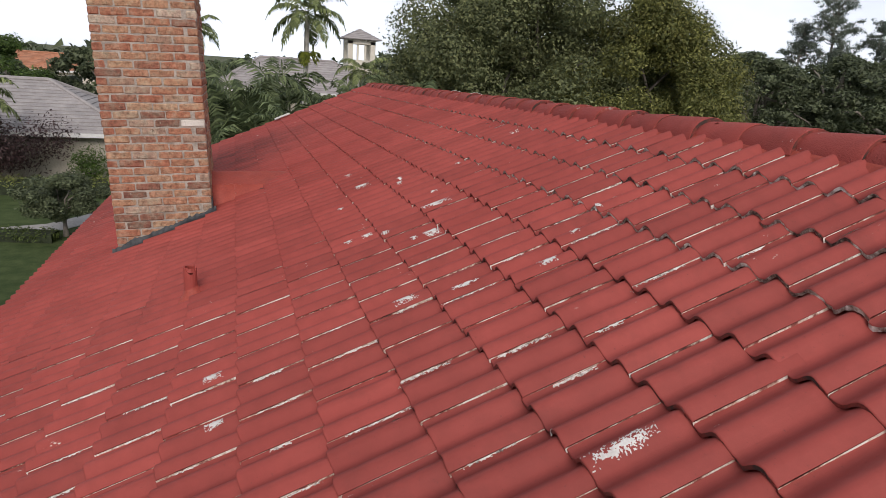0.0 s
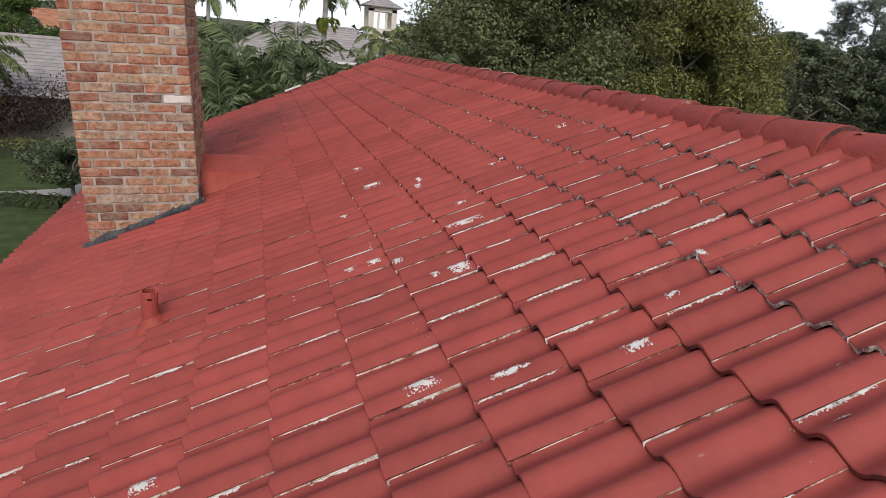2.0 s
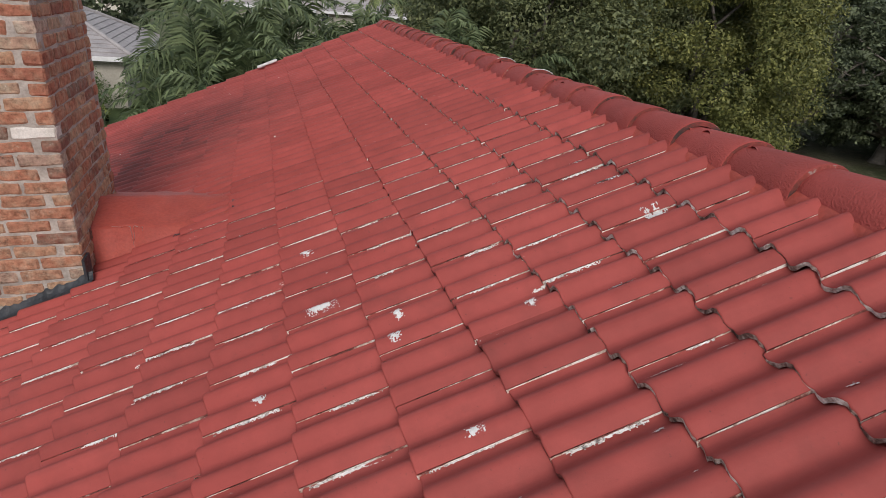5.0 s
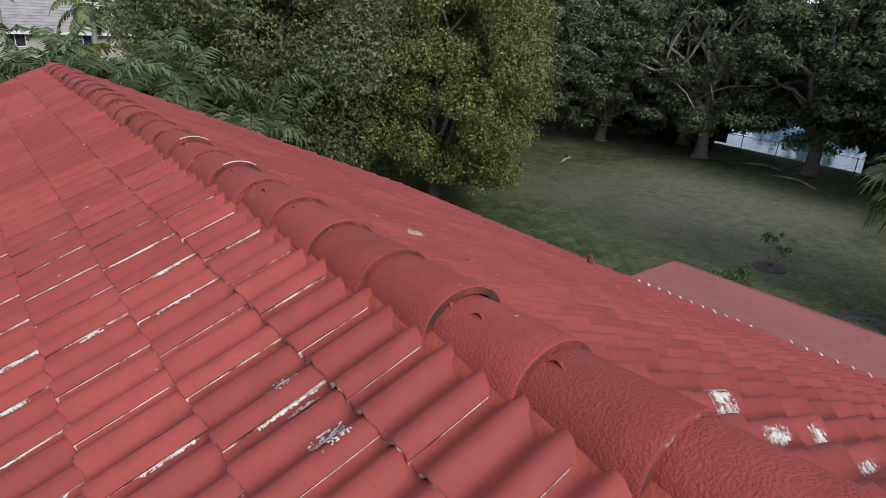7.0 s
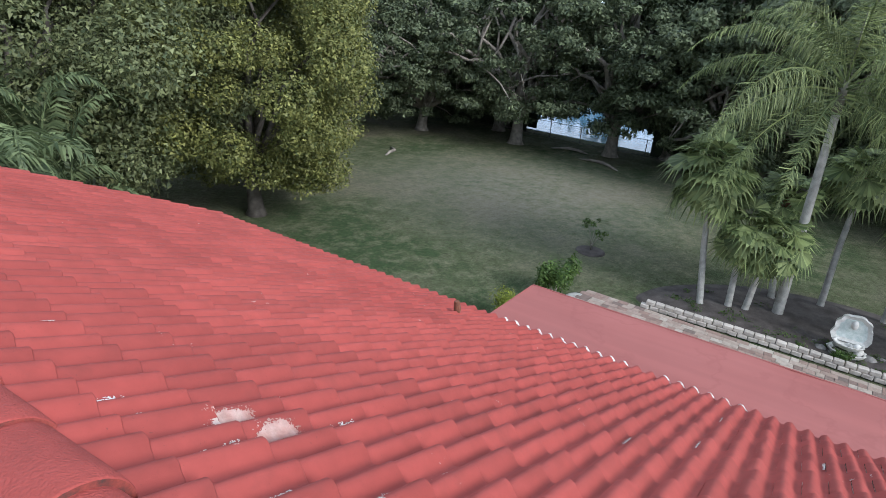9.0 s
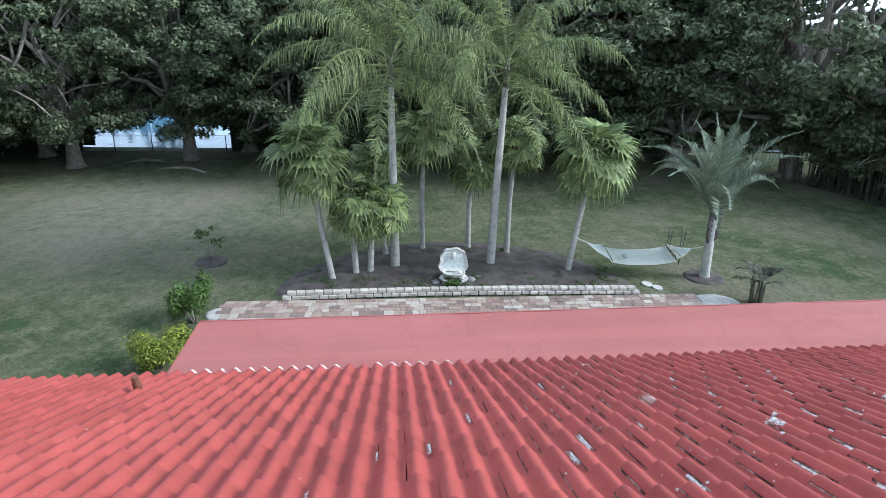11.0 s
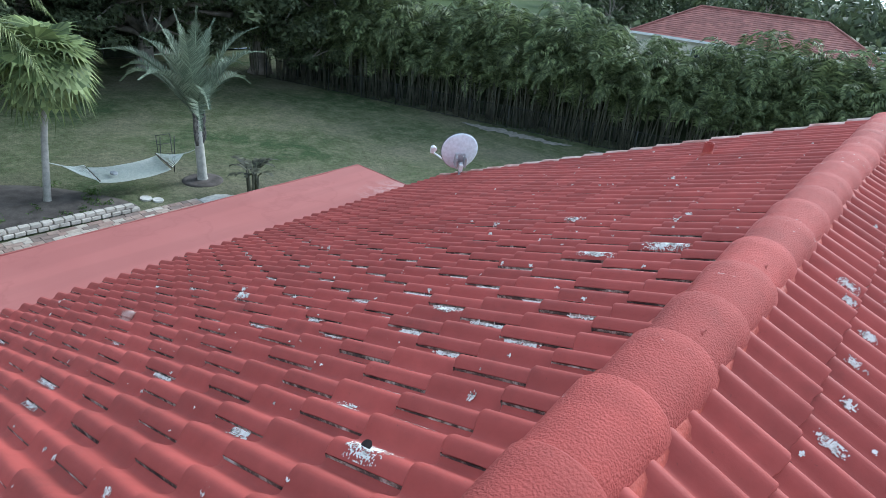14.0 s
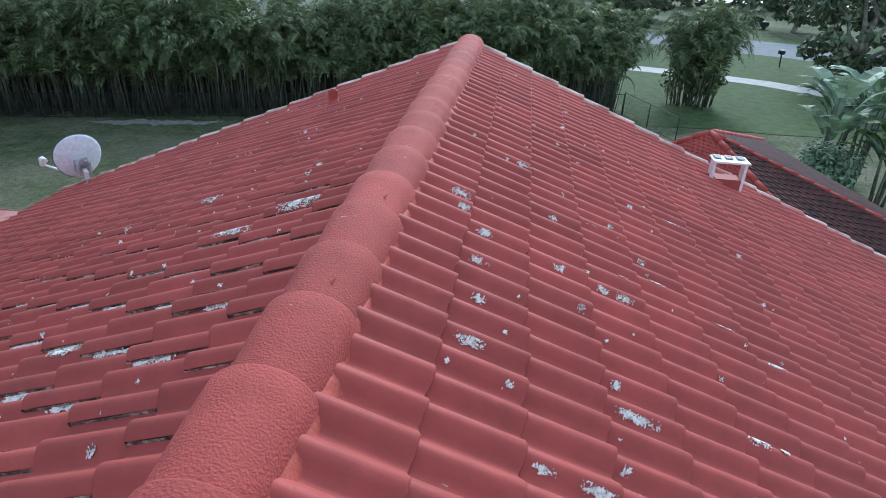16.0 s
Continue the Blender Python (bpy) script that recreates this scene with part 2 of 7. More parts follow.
# ---------------------------------------------------------------- the main roof
ALPHA = radians(23.1)
CA, SA = math.cos(ALPHA), math.sin(ALPHA)
RIDGE_Z, EXPO, TILE_W = 7.5, 0.3351, 0.30
SOUTH, NORTH = 1.40, 16.95
FIRST = {"west": 0.4306, "east": 0.3212}    # slope length from the ridge to the first butt
COURSES = {"west": 16, "east": 18}
LOW_Y, LOW_COURSES = 6.0, 23                # the west slope runs further down south of LOW_Y
# the house stands a little out of level and out of square with the garden
HOUSE = Matrix(((0.99991, 0.01094, -0.00761, -0.0894), (-0.01080, 0.99977, 0.01876, -0.1549), (0.00781, -0.01867, 0.99980, 0.2732), (0, 0, 0, 1)))


def joint_base(side, k):
    """Where the side joints of course k lie along the slope's own u; the bond creeps a little on the west."""
    return -(7.629 + 0.1442 * k) if side == "west" else 7.400 - 0.148 * ((k + 1) % 2)


def slope_matrix(side):
    """Local u (to the right seen from the eave), v (up the slope), w (out) at the ridge line."""
    if side == "west":
        u, v, w = (0, -1, 0), (CA, 0, SA), (-SA, 0, CA)
    else:
        u, v, w = (0, 1, 0), (-CA, 0, SA), (SA, 0, CA)
    m = Matrix((u, v, w)).transposed().to_4x4()
    m.translation = (0, 0, RIDGE_Z)
    return m


LIP = {"west": 0.0065, "east": 0.0125}
RISE, FALL = 0.035, 0.027 / 0.42     # height of a tile at its butt, and its fall towards the ridge


def tile_profile(t, lip=0.010):
    """Height of the two-roll tile at t metres from its left edge (0 to 0.30); the right edge laps over the next tile's flank."""
    z = 0.046 * (0.5 - 0.5 * math.cos(math.tau * (t - 0.024) / 0.15))
    k = min(1.0, max(0.0, (t - 0.225) / 0.06))
    return z + lip * k * k * (3 - 2 * k)


def tile_mesh(name, mats, left=0.0, right=TILE_W, length=0.41, lip=0.012, thick=0.019, worn=0.0, seed=0):
    """Origin at the lower right corner; a lip along the right edge, a butt in front."""
    n = 24
    ts = [left + (right - left) * i / n for i in range(n + 1)]
    strip = right - 0.0035
    ts = ts[:-1] + [strip, right]
    tilt = RISE
    rows = [(0.0, tilt - thick, 0.0), (0.0, tilt - 0.004, 0.0), (0.006, tilt, 0.0), (length, tilt - FALL * length, 0.0)]
    verts, faces, mi, sm = [], [], [], []
    for n_row, (v, w, _) in enumerate(rows):
        for t in ts:
            # chipped and lumpy along the lower edge
            k = worn if n_row < 3 else 0.0
            chip = noise.noise((t * 34, seed * 3.3, 0.7)) + 0.6 * noise.noise((t * 90, seed * 1.7, 4.0))
            verts.append((t - TILE_W, v + k * chip, w + (k * 0.7 * chip if n_row == 0 else 0.0) + tile_profile(t, lip)))
    k = len(ts)
    for r in range(3):
        for i in range(k - 1):
            faces.append((r * k + i, r * k + i + 1, (r + 1) * k + i + 1, (r + 1) * k + i))
            mi.append(2 if r == 0 else 0)
            sm.append(r > 0)
    # the lip's side
    e0, e1 = 1 * k + k - 1, 3 * k + k - 1
    p0, p1 = Vector(verts[e0]), Vector(verts[e1])
    b0 = len(verts)
    verts += [(p0.x, p0.y, p0.z - 0.026), (p1.x, p1.y, p1.z - 0.026)]
    faces.append((e0, b0, b0 + 1, e1))
    mi.append(1)
    sm.append(False)
    me = bpy.data.meshes.new(name)
    me.from_pydata(verts, [], faces)
    for m in mats:
        me.materials.append(m)
    me.polygons.foreach_set("material_index", mi)
    me.polygons.foreach_set("use_smooth", sm)
    me.update()
    return me


def roof_slope(side, joint, near_y):
    """One slope: a deck, and tiles in broken bond; those near the given stretch of the ridge are single objects."""
    m = slope_matrix(side)
    root = new("roof_" + side)
    root.matrix_world = m
    tagged(root, "red painted two-roll concrete tile roof slope with peeling paint", "roof", kind="structure")
    first, courses = FIRST[side], COURSES[side]
    length = first + EXPO * (courses - 1)
    lo_u, hi_u = (-NORTH, -SOUTH) if side == "west" else (SOUTH, NORTH)
    bm = bmesh.new()
    box(bm, lo_u + 0.03, -length + 0.05, -0.16, hi_u - 0.03, -0.02, -0.012)
    part("roof_deck", bm, M_FASCIA, root)
    if side == "west":
        bm = bmesh.new()
        box(bm, -LOW_Y + 0.03, -(first + EXPO * (LOW_COURSES - 1)) + 0.05, -0.16, hi_u - 0.03, -length + 0.052, -0.012)
        part("roof_deck", bm, M_FASCIA, root)
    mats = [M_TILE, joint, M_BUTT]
    lip = LIP[side]
    full = [tile_mesh("tile", mats, lip=lip, worn=0.004, seed=q) for q in range(4)]
    bare = [tile_mesh("tile", [M_TILE, joint, M_BUTT_BARE], lip=lip, thick=0.021, worn=0.010, seed=q + 9) for q in range(5)]
    bare_rows = (0, 1, 2) if side == "west" else ()
    rows = []
    for k in range(LOW_COURSES if side == "west" else courses):
        v = -(first + EXPO * k)
        left_u = -LOW_Y if k >= courses else lo_u
        base = joint_base(side, k)
        i0 = math.ceil((left_u - base) / TILE_W)
        u = base + i0 * TILE_W
        while u < hi_u + TILE_W:
            left = max(0.0, left_u - (u - TILE_W))
            right = min(TILE_W, hi_u - (u - TILE_W))
            if right - left > 0.04:
                rows.append((k, u, v, left, right))
            u += TILE_W
    rng = random.Random(5 if side == "west" else 6)
    mid = -near_y if side == "west" else near_y
    order = sorted(rows, key=lambda r: abs(r[1] - mid) + 0.9 * abs(r[2]))
    cut = {}
    joined_v, joined_f, joined_m, joined_s = [], [], [], []
    for n, (k, u, v, left, right) in enumerate(order):
        whole = left == 0.0 and right == TILE_W
        key = (round(left, 2), round(right, 2))
        if whole:
            me = rng.choice(bare if k in bare_rows else full)
        else:
            if key not in cut:
                cut[key] = tile_mesh("cut_tile", mats, left, right, lip=lip)
            me = cut[key]
        jig = Matrix.Translation((u + rng.uniform(-.003, .003), v + rng.uniform(-.006, .006), rng.uniform(0, .004)))
        jig = jig @ pose(0, 0, 0, rng.uniform(-.5, .3), rng.uniform(-.4, .4), rng.uniform(-.4, .4))
        if n < 300:
            ob = new("tile", me)
            ob.parent = root
            ob.matrix_basis = jig
        else:
            b = len(joined_v)
            joined_v += [tuple(jig @ x.co) for x in me.vertices]
            for p in me.polygons:
                joined_f.append([b + i for i in p.vertices])
                joined_m.append(3 if p.material_index == 2 and k in bare_rows and whole else p.material_index)
                joined_s.append(p.use_smooth)
    me = bpy.data.meshes.new("roof_tiles")
    me.from_pydata(joined_v, [], joined_f)
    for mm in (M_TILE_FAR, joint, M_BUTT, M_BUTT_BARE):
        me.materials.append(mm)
    me.polygons.foreach_set("material_index", joined_m)
    me.polygons.foreach_set("use_smooth", joined_s)
    ob = new("roof_tiles", me)
    ob.parent = root
    tagged(ob, "red painted concrete roof tiles in even courses", kind="stuff")
    return root


def rake_tile_mesh(m):
    """An edge tile: a rounded top strip and a hanging side, lower end at the origin."""
    prof = [(-0.055, 0.035), (-0.045, 0.062), (-0.02, 0.075), (0.02, 0.075), (0.045, 0.06), (0.052, 0.03), (0.052, -0.10), (0.034, -0.10), (0.034, 0.02)]
    verts, faces = [], []
    for v, w in ((0.0, 0.02), (0.40, -0.008)):
        for a, c in prof:
            verts.append((a, v, c + w))
    k = len(prof)
    for i in range(k - 1):
        faces.append((i, i + 1, k + i + 1, k + i))
    faces.append(list(range(k))[::-1])
    faces.append(list(range(k, 2 * k)))
    me = bpy.data.meshes.new("rake_tile")
    me.from_pydata(verts, [], faces)
    me.materials.append(m)
    return me


def rake(root, side):
    pale, red = rake_tile_mesh(M_RAKE), rake_tile_mesh(M_TILE)
    lo_u, hi_u = (-NORTH, -SOUTH) if side == "west" else (SOUTH, NORTH)
    for u, turn in ((lo_u, -1), (hi_u, 1)):
        for k in range(LOW_COURSES if side == "west" and turn > 0 else COURSES[side]):
            ob = new("rake_tile", pale if (turn > 0) == (side == "west") else red)
            ob.parent = root
            m = Matrix.Translation((u, -(FIRST[side] + EXPO * k), 0.0))
            ob.matrix_basis = m @ (Matrix.Identity(4) if turn > 0 else Matrix.Diagonal((-1, 1, 1, 1)))


def ridge_caps():
    root = new("roof_ridge")
    root.location = (0, 0, RIDGE_Z)
    tagged(root, "row of red painted barrel caps bedded in mortar", "roof ridge", kind="structure")
    step, over, n = 0.3785, 0.06, 14
    verts, faces, mi, sm = [], [], [], []
    # outer skin rises towards the south end, which laps over the next cap
    rings = [(0.0, 0.118, 0.0), (0.0, 0.140, 0.0), (0.008, 0.1435, 0.0), (0.10, 0.140, 0.0), (step + over, 0.120, 0.0)]
    for y, r, _ in rings:
        for i in range(n + 1):
            a = math.pi * i / n
            verts.append((-r * 1.13 * math.cos(a), y, r * math.sin(a) ** 0.9 - 0.036))
    for r in range(len(rings) - 1):
        for i in range(n):
            q = r * (n + 1) + i
            faces.append((q, q + n + 1, q + n + 2, q + 1))
            mi.append(1 if r == 0 else 0)
            sm.append(r > 0)
    me = bpy.data.meshes.new("ridge_cap")
    me.from_pydata(verts, [], faces)
    me.materials.append(M_CAP)
    me.materials.append(M_BUTT)
    me.polygons.foreach_set("material_index", mi)
    me.polygons.foreach_set("use_smooth", sm)
    rng = random.Random(3)
    y = 8.154 - 18 * step
    while y < NORTH - 0.1:
        ob = new("ridge_cap", me)
        ob.parent = root
        ob.matrix_basis = pose(rng.uniform(-.006, .006), y, rng.uniform(-.004, .006), rng.uniform(-.5, .5), rng.uniform(-1.5, 1.5), rng.uniform(-.9, .9))
        y += step
    # mortar bed on both sides, lumpy, filling between the caps and the rolls of the tiles
    for sx in (-1, 1):
        vs, fs = [], []
        m = int((NORTH - SOUTH) / 0.0188)
        for j in range(m + 1):
            yy = SOUTH + 0.05 + (NORTH - SOUTH - 0.1) * j / m
            roll = tile_profile((-yy - joint_base("west", 0)) % 0.30 if sx < 0 else (yy - joint_base("east", 0)) % 0.30)
            wob = 0.012 * noise.noise((yy * 9, sx * 3.0, 0.3)) + 0.006 * noise.noise((yy * 26, sx, 4.0))
            for d, h in ((0.10, 0.03), (0.148, -0.010 + wob * 0.3), (0.158 + wob * .3, -0.020), (0.170 + wob * .8, -0.056 + roll * 0.75 + wob * 0.4), (0.182 + wob * 1.4 - roll * 0.2, -0.068 + roll + wob * 0.4), (0.192 + wob * 2.0 - roll * 0.2, -0.092 + roll)):
                vs.append((sx * d, yy, h))
        for j in range(m):
            for i in range(5):
                a = j * 6 + i
                f = (a, a + 1, a + 7, a + 6)
                fs.append(f if sx > 0 else f[::-1])
        raw("mortar_bed", vs, fs, M_MORTAR, root, True)
    return root


M_FASCIA = plain("brown_fascia", (0.20, 0.08, 0.06), (0.26, 0.10, 0.08), 5.0, 0.7)
M_RAKE = plain("bare_pinkish_rake_tile", (0.36, 0.17, 0.14), (0.60, 0.46, 0.41), 4.0, 0.85, 0.4, 60.0, obj_vary=0.2, lo=0.40, hi=0.60)
roof_west = roof_slope("west", M_JOINT, 7.2)
roof_east = roof_slope("east", M_DARKJ, 7.4)
rake(roof_west, "west")
rake(roof_east, "east")
ridge_caps()

# ---------------------------------------------------------------- house body, flat roof, ground
M_STUCCO = plain("cream_stucco", (0.62, 0.55, 0.45), (0.70, 0.63, 0.52), 2.0, 0.85, 0.4, 50.0)


def walls():
    xw, xe, zw, ze = -4.7, 5.15, 5.33, 5.14
    bm = bmesh.new()
    box(bm, xw, SOUTH + 0.35, 0, xw + 0.2, NORTH - 0.35, zw)
    tagged(part("wall_west", bm, M_STUCCO), "cream stucco house wall below the eave", "wall", kind="structure")
    bm = bmesh.new()
    box(bm, xe - 0.2, SOUTH + 0.35, 0, xe, NORTH - 0.35, ze)
    tagged(part("wall_east", bm, M_STUCCO), "cream stucco house wall below the eave", "wall", kind="structure")
    for nm, y in (("wall_south", SOUTH + 0.25), ("wall_north", NORTH - 0.45)):
        bm = bmesh.new()
        vs = [(xw, 0), (xe, 0), (xe, ze - 0.05), (0, RIDGE_Z - 0.2), (xw, zw - 0.05)]
        a = [bm.verts.new((px, y, pz)) for px, pz in vs]
        c = [bm.verts.new((px, y + 0.2, pz)) for px, pz in vs]
        bm.faces.new(a)
        bm.faces.new(c[::-1])
        for i in range(5):
            bm.faces.new((a[i], c[i], c[(i + 1) % 5], a[(i + 1) % 5]))
        bmesh.ops.recalc_face_normals(bm, faces=bm.faces)
        tagged(part(nm, bm, M_STUCCO), "cream stucco gable wall under the tiled roof", "wall", kind="structure")
    bm = bmesh.new()
    box(bm, xe + 0.01, 2.15, 0, 6.8, 11.55, 4.88)
    tagged(part("wall_patio", bm, M_STUCCO), "cream stucco wall below the flat patio roof", "wall", kind="structure")


def flat_roof():
    root = thing("flat_roof", (0, 0, 5.05), "smooth pink coated flat patio roof below the eave", "flat roof", kind="structure")
    bm = bmesh.new()
    x0, x1, y0, y1 = 5.17, 7.00, 1.92, 11.74
    nx, ny = 10, 44
    grid = [[bm.verts.new((x0 + (x1 - x0) * i / nx, y0 + (y1 - y0) * j / ny,
                           0.012 * noise.noise((i * .5, j * .4, 2)) + 0.004 * noise.noise((i * 2, j * 1.7, 5)))) for i in range(nx + 1)] for j in range(ny + 1)]
    for j in range(ny):
        for i in range(nx):
            bm.faces.new((grid[j][i], grid[j][i + 1], grid[j + 1][i + 1], grid[j + 1][i]))
    part("roof_skin", bm, M_FLAT, root, smooth=True)
    bm = bmesh.new()
    box(bm, x0, y0 + .01, -0.16, x1 - .01, y1 - .01, -0.02)
    part("roof_slab", bm, M_FASCIA, root)
    bm = bmesh.new()
    box(bm, x1 - 0.012, y0 - .012, -0.14, x1 + 0.02, y1 + .012, 0.006)
    bevelled(bm, 0.006)
    part("drip_edge", bm, M_FLAT, root)
    bm = bmesh.new()
    box(bm, x0, y1, -0.14, x1 - 0.014, y1 + 0.02, 0.006)
    bevelled(bm, 0.006)
    part("drip_edge", bm, M_FLAT, root)
    bm = bmesh.new()
    box(bm, x0, y0 - 0.02, -0.14, x1 - 0.014, y0, 0.006)
    bevelled(bm, 0.006)
    part("drip_edge", bm, M_FLAT, root)


def grass_look(nt, b):
    big = noise_tex(nt, 0.15, 5.0, 0.6)
    col = ramp(nt, big, [(0.38, (0.058, 0.090, 0.037)), (0.51, (0.108, 0.124, 0.064)), (0.64, (0.175, 0.165, 0.112))])
    mid = noise_tex(nt, 1.1, 6.0, 0.75)
    col = mix(nt, ramp(nt, mid, [(0.46, 0.0), (0.64, 0.7)]), col, (0.215, 0.205, 0.130))
    dark = noise_tex(nt, 2.4, 5.0, 0.7)
    col = mix(nt, ramp(nt, dark, [(0.52, 0.0), (0.70, 0.45)]), col, (0.055, 0.078, 0.032))
    tuft = noise_tex(nt, 4.5, 5.0, 0.85)
    col = mix(nt, 1.0, col, ramp(nt, tuft, [(0.34, 0.62), (0.66, 1.38)]), 'MULTIPLY')
    straw = noise_tex(nt, 3.1, 6.0, 0.9, stretch=(1.0, 1.7, 1.0))
    col = mix(nt, ramp(nt, straw, [(0.60, 0.0), (0.68, 0.55)]), col, (0.30, 0.275, 0.21))
    fine = noise_tex(nt, 22.0, 5.0, 0.8)
    col = mix(nt, 1.0, col, ramp(nt, fine, [(0.25, 0.5), (0.75, 1.45)]), 'MULTIPLY')
    # trodden, dry middle of the back lawn
    geo = nt.nodes.new("ShaderNodeNewGeometry")
    away = nt.nodes.new("ShaderNodeVectorMath")
    away.operation = 'DISTANCE'
    away.inputs[1].default_value = (28.5, 21.5, 0.0)
    nt.links.new(geo.outputs["Position"], away.inputs[0])
    near = nt.nodes.new("ShaderNodeMapRange")
    for key, v in (("From Min", 3.0), ("From Max", 10.5), ("To Min", 1.0), ("To Max", 0.0)):
        near.inputs[key].default_value = v
    nt.links.new(away.outputs["Value"], near.inputs["Value"])
    dry = mix(nt, 1.0, near.outputs["Result"], ramp(nt, noise_tex(nt, 1.7, 6.0, 0.8), [(0.36, 0.15), (0.60, 0.85)]), 'MULTIPLY')
    col = mix(nt, dry, col, mix(nt, 1.0, (0.25, 0.235, 0.185), ramp(nt, fine, [(0.25, 0.65), (0.75, 1.3)]), 'MULTIPLY'))
    nt.links.new(col, b.inputs["Base Color"])
    b.inputs["Roughness"].default_value = 0.9
    b.inputs["Specular IOR Level"].default_value = 0.15
    bump(nt, b, fine, 0.8, 0.08)


M_GRASS = mat("lawn_grass", grass_look)


def ground():
    bm = bmesh.new()
    n, inner = 60, 120.0
    grid = [[bm.verts.new((-inner + 2 * inner * i / n, -inner + 2 * inner * j / n, 0)) for i in range(n + 1)] for j in range(n + 1)]
    for j in range(n):
        for i in range(n):
            bm.faces.new((grid[j][i], grid[j][i + 1], grid[j + 1][i + 1], grid[j + 1][i]))
    for v in bm.verts:
        d = math.hypot(v.co.x, v.co.y)
        v.co.z = -0.01 + (0.04 * noise.noise(v.co * 0.09) if d > 28 else 0) - (0.5 if v.co.x > 45 and v.co.x < 105 and v.co.y > -38 else 0)
    rim = [grid[0][i] for i in range(n)] + [grid[j][n] for j in range(n)] + [grid[n][n - i] for i in range(n)] + [grid[n - j][0] for j in range(n)]
    far = [bm.verts.new((v.co.x * 18, v.co.y * 18, -0.01)) for v in rim]
    for i in range(len(rim)):
        bm.faces.new((rim[i], far[i], far[(i + 1) % len(rim)], rim[(i + 1) % len(rim)]))
    bmesh.ops.recalc_face_normals(bm, faces=bm.faces)
    g = part("ground", bm, M_GRASS)
    tagged(g, "patchy green and straw-coloured lawn", "lawn", kind="structure")


M_SANDSTRIP = plain("bare_grey_sand", (0.21, 0.20, 0.18), (0.36, 0.34, 0.31), 3.0, 0.95, 0.5, 30.0, spec=0.1)


def sand_strip():
    """Bare sandy soil before the palm hedge, torn at both edges."""
    n = 70
    for a, b in (((20.6, -19.6), (14.2, -21.4)), ((13.2, -21.6), (5.0, -24.2))):
        A, B = Vector((*a, 0.004)), Vector((*b, 0.004))
        side = Vector((B.y - A.y, A.x - B.x, 0)).normalized()
        top, low = [], []
        for i in range(n + 1):
            t = i / n
            w = 0.42 * math.sin(math.pi * t) ** 0.5 + 0.02
            p = A.lerp(B, t) + side * 0.5 * noise.noise((t * 7, a[0], 1.0))
            top.append(p + side * w * (1 + 0.9 * noise.noise((t * 30, a[0], 4.0))))
            low.append(p - side * w * (1 + 0.9 * noise.noise((t * 34, a[0], 9.0))))
        vs = top + low
        fs = [(i, i + 1, n + 2 + i, n + 1 + i) for i in range(n)]
        tagged(raw("bare_soil", vs, fs, M_SANDSTRIP), "strip of bare grey sand before the palm hedge", "soil", kind="structure")


M_GREENGRASS = plain("watered_green_grass", (0.050, 0.078, 0.026), (0.088, 0.118, 0.045), 1.6, 0.9, 0.8, 30.0, spec=0.15)


def green_lawn(name, x0, y0, x1, y1, label):
    """A well-watered neighbouring lawn that lies a little over the ground, with a wandering edge."""
    vs = []
    n = 14
    for a, b in (((x0, y0), (x1, y0)), ((x1, y0), (x1, y1)), ((x1, y1), (x0, y1)), ((x0, y1), (x0, y0))):
        for i in range(n):
            p = Vector((a[0] + (b[0] - a[0]) * i / n, a[1] + (b[1] - a[1]) * i / n, 0.012))
            vs.append(p + Vector((noise.noise(p * 0.21), noise.noise(p * 0.17 + Vector((9, 0, 0))), 0)) * 0.8)
    ob = raw(name, vs, [tuple(range(len(vs)))], M_GREENGRASS)
    tagged(ob, label, "lawn", kind="structure")


walls()
flat_roof()
ground()
sand_strip()
green_lawn("lawn_north", -48, 22, 2, 50, "well-watered green lawn before the neighbouring house")
green_lawn("lawn_south", -60, -74, -8, -27, "green lawn between the fence and the street")
green_lawn("lawn_east", 50, -180, 92, -62, "bright green lawn beyond the palm hedge")

# ---------------------------------------------------------------- plants


def leaf_mat(name, dark, light, rough=0.55, trans=0.25, spread=0.3):
    def build(nt, b):
        g = nt.nodes.new("ShaderNodeNewGeometry")
        col = ramp(nt, g.outputs["Random Per Island"], [(0.0, dark), (0.75, light), (1.0, tuple(min(1, c * 1.45) for c in light))])
        n = noise_tex(nt, 0.9, 4.0)
        col = mix(nt, 1.0, col, ramp(nt, n, [(0.3, 1 - spread), (0.7, 1 + spread * 0.8)]), 'MULTIPLY')
        nt.links.new(col, b.inputs["Base Color"])
        b.inputs["Roughness"].default_value = rough
        b.inputs["Specular IOR Level"].default_value = 0.3
        b.inputs["Subsurface Weight"].default_value = 0.0
        tr = nt.nodes.new("ShaderNodeBsdfTranslucent")
        nt.links.new(col, tr.inputs["Color"])
        mx = node(nt, "ShaderNodeMixShader", Fac=trans)
        nt.links.new(b.outputs[0], mx.inputs[1])
        nt.links.new(tr.outputs[0], mx.inputs[2])
        nt.links.new(mx.outputs[0], nt.nodes["Material Output"].inputs["Surface"])
    return mat(name, build)


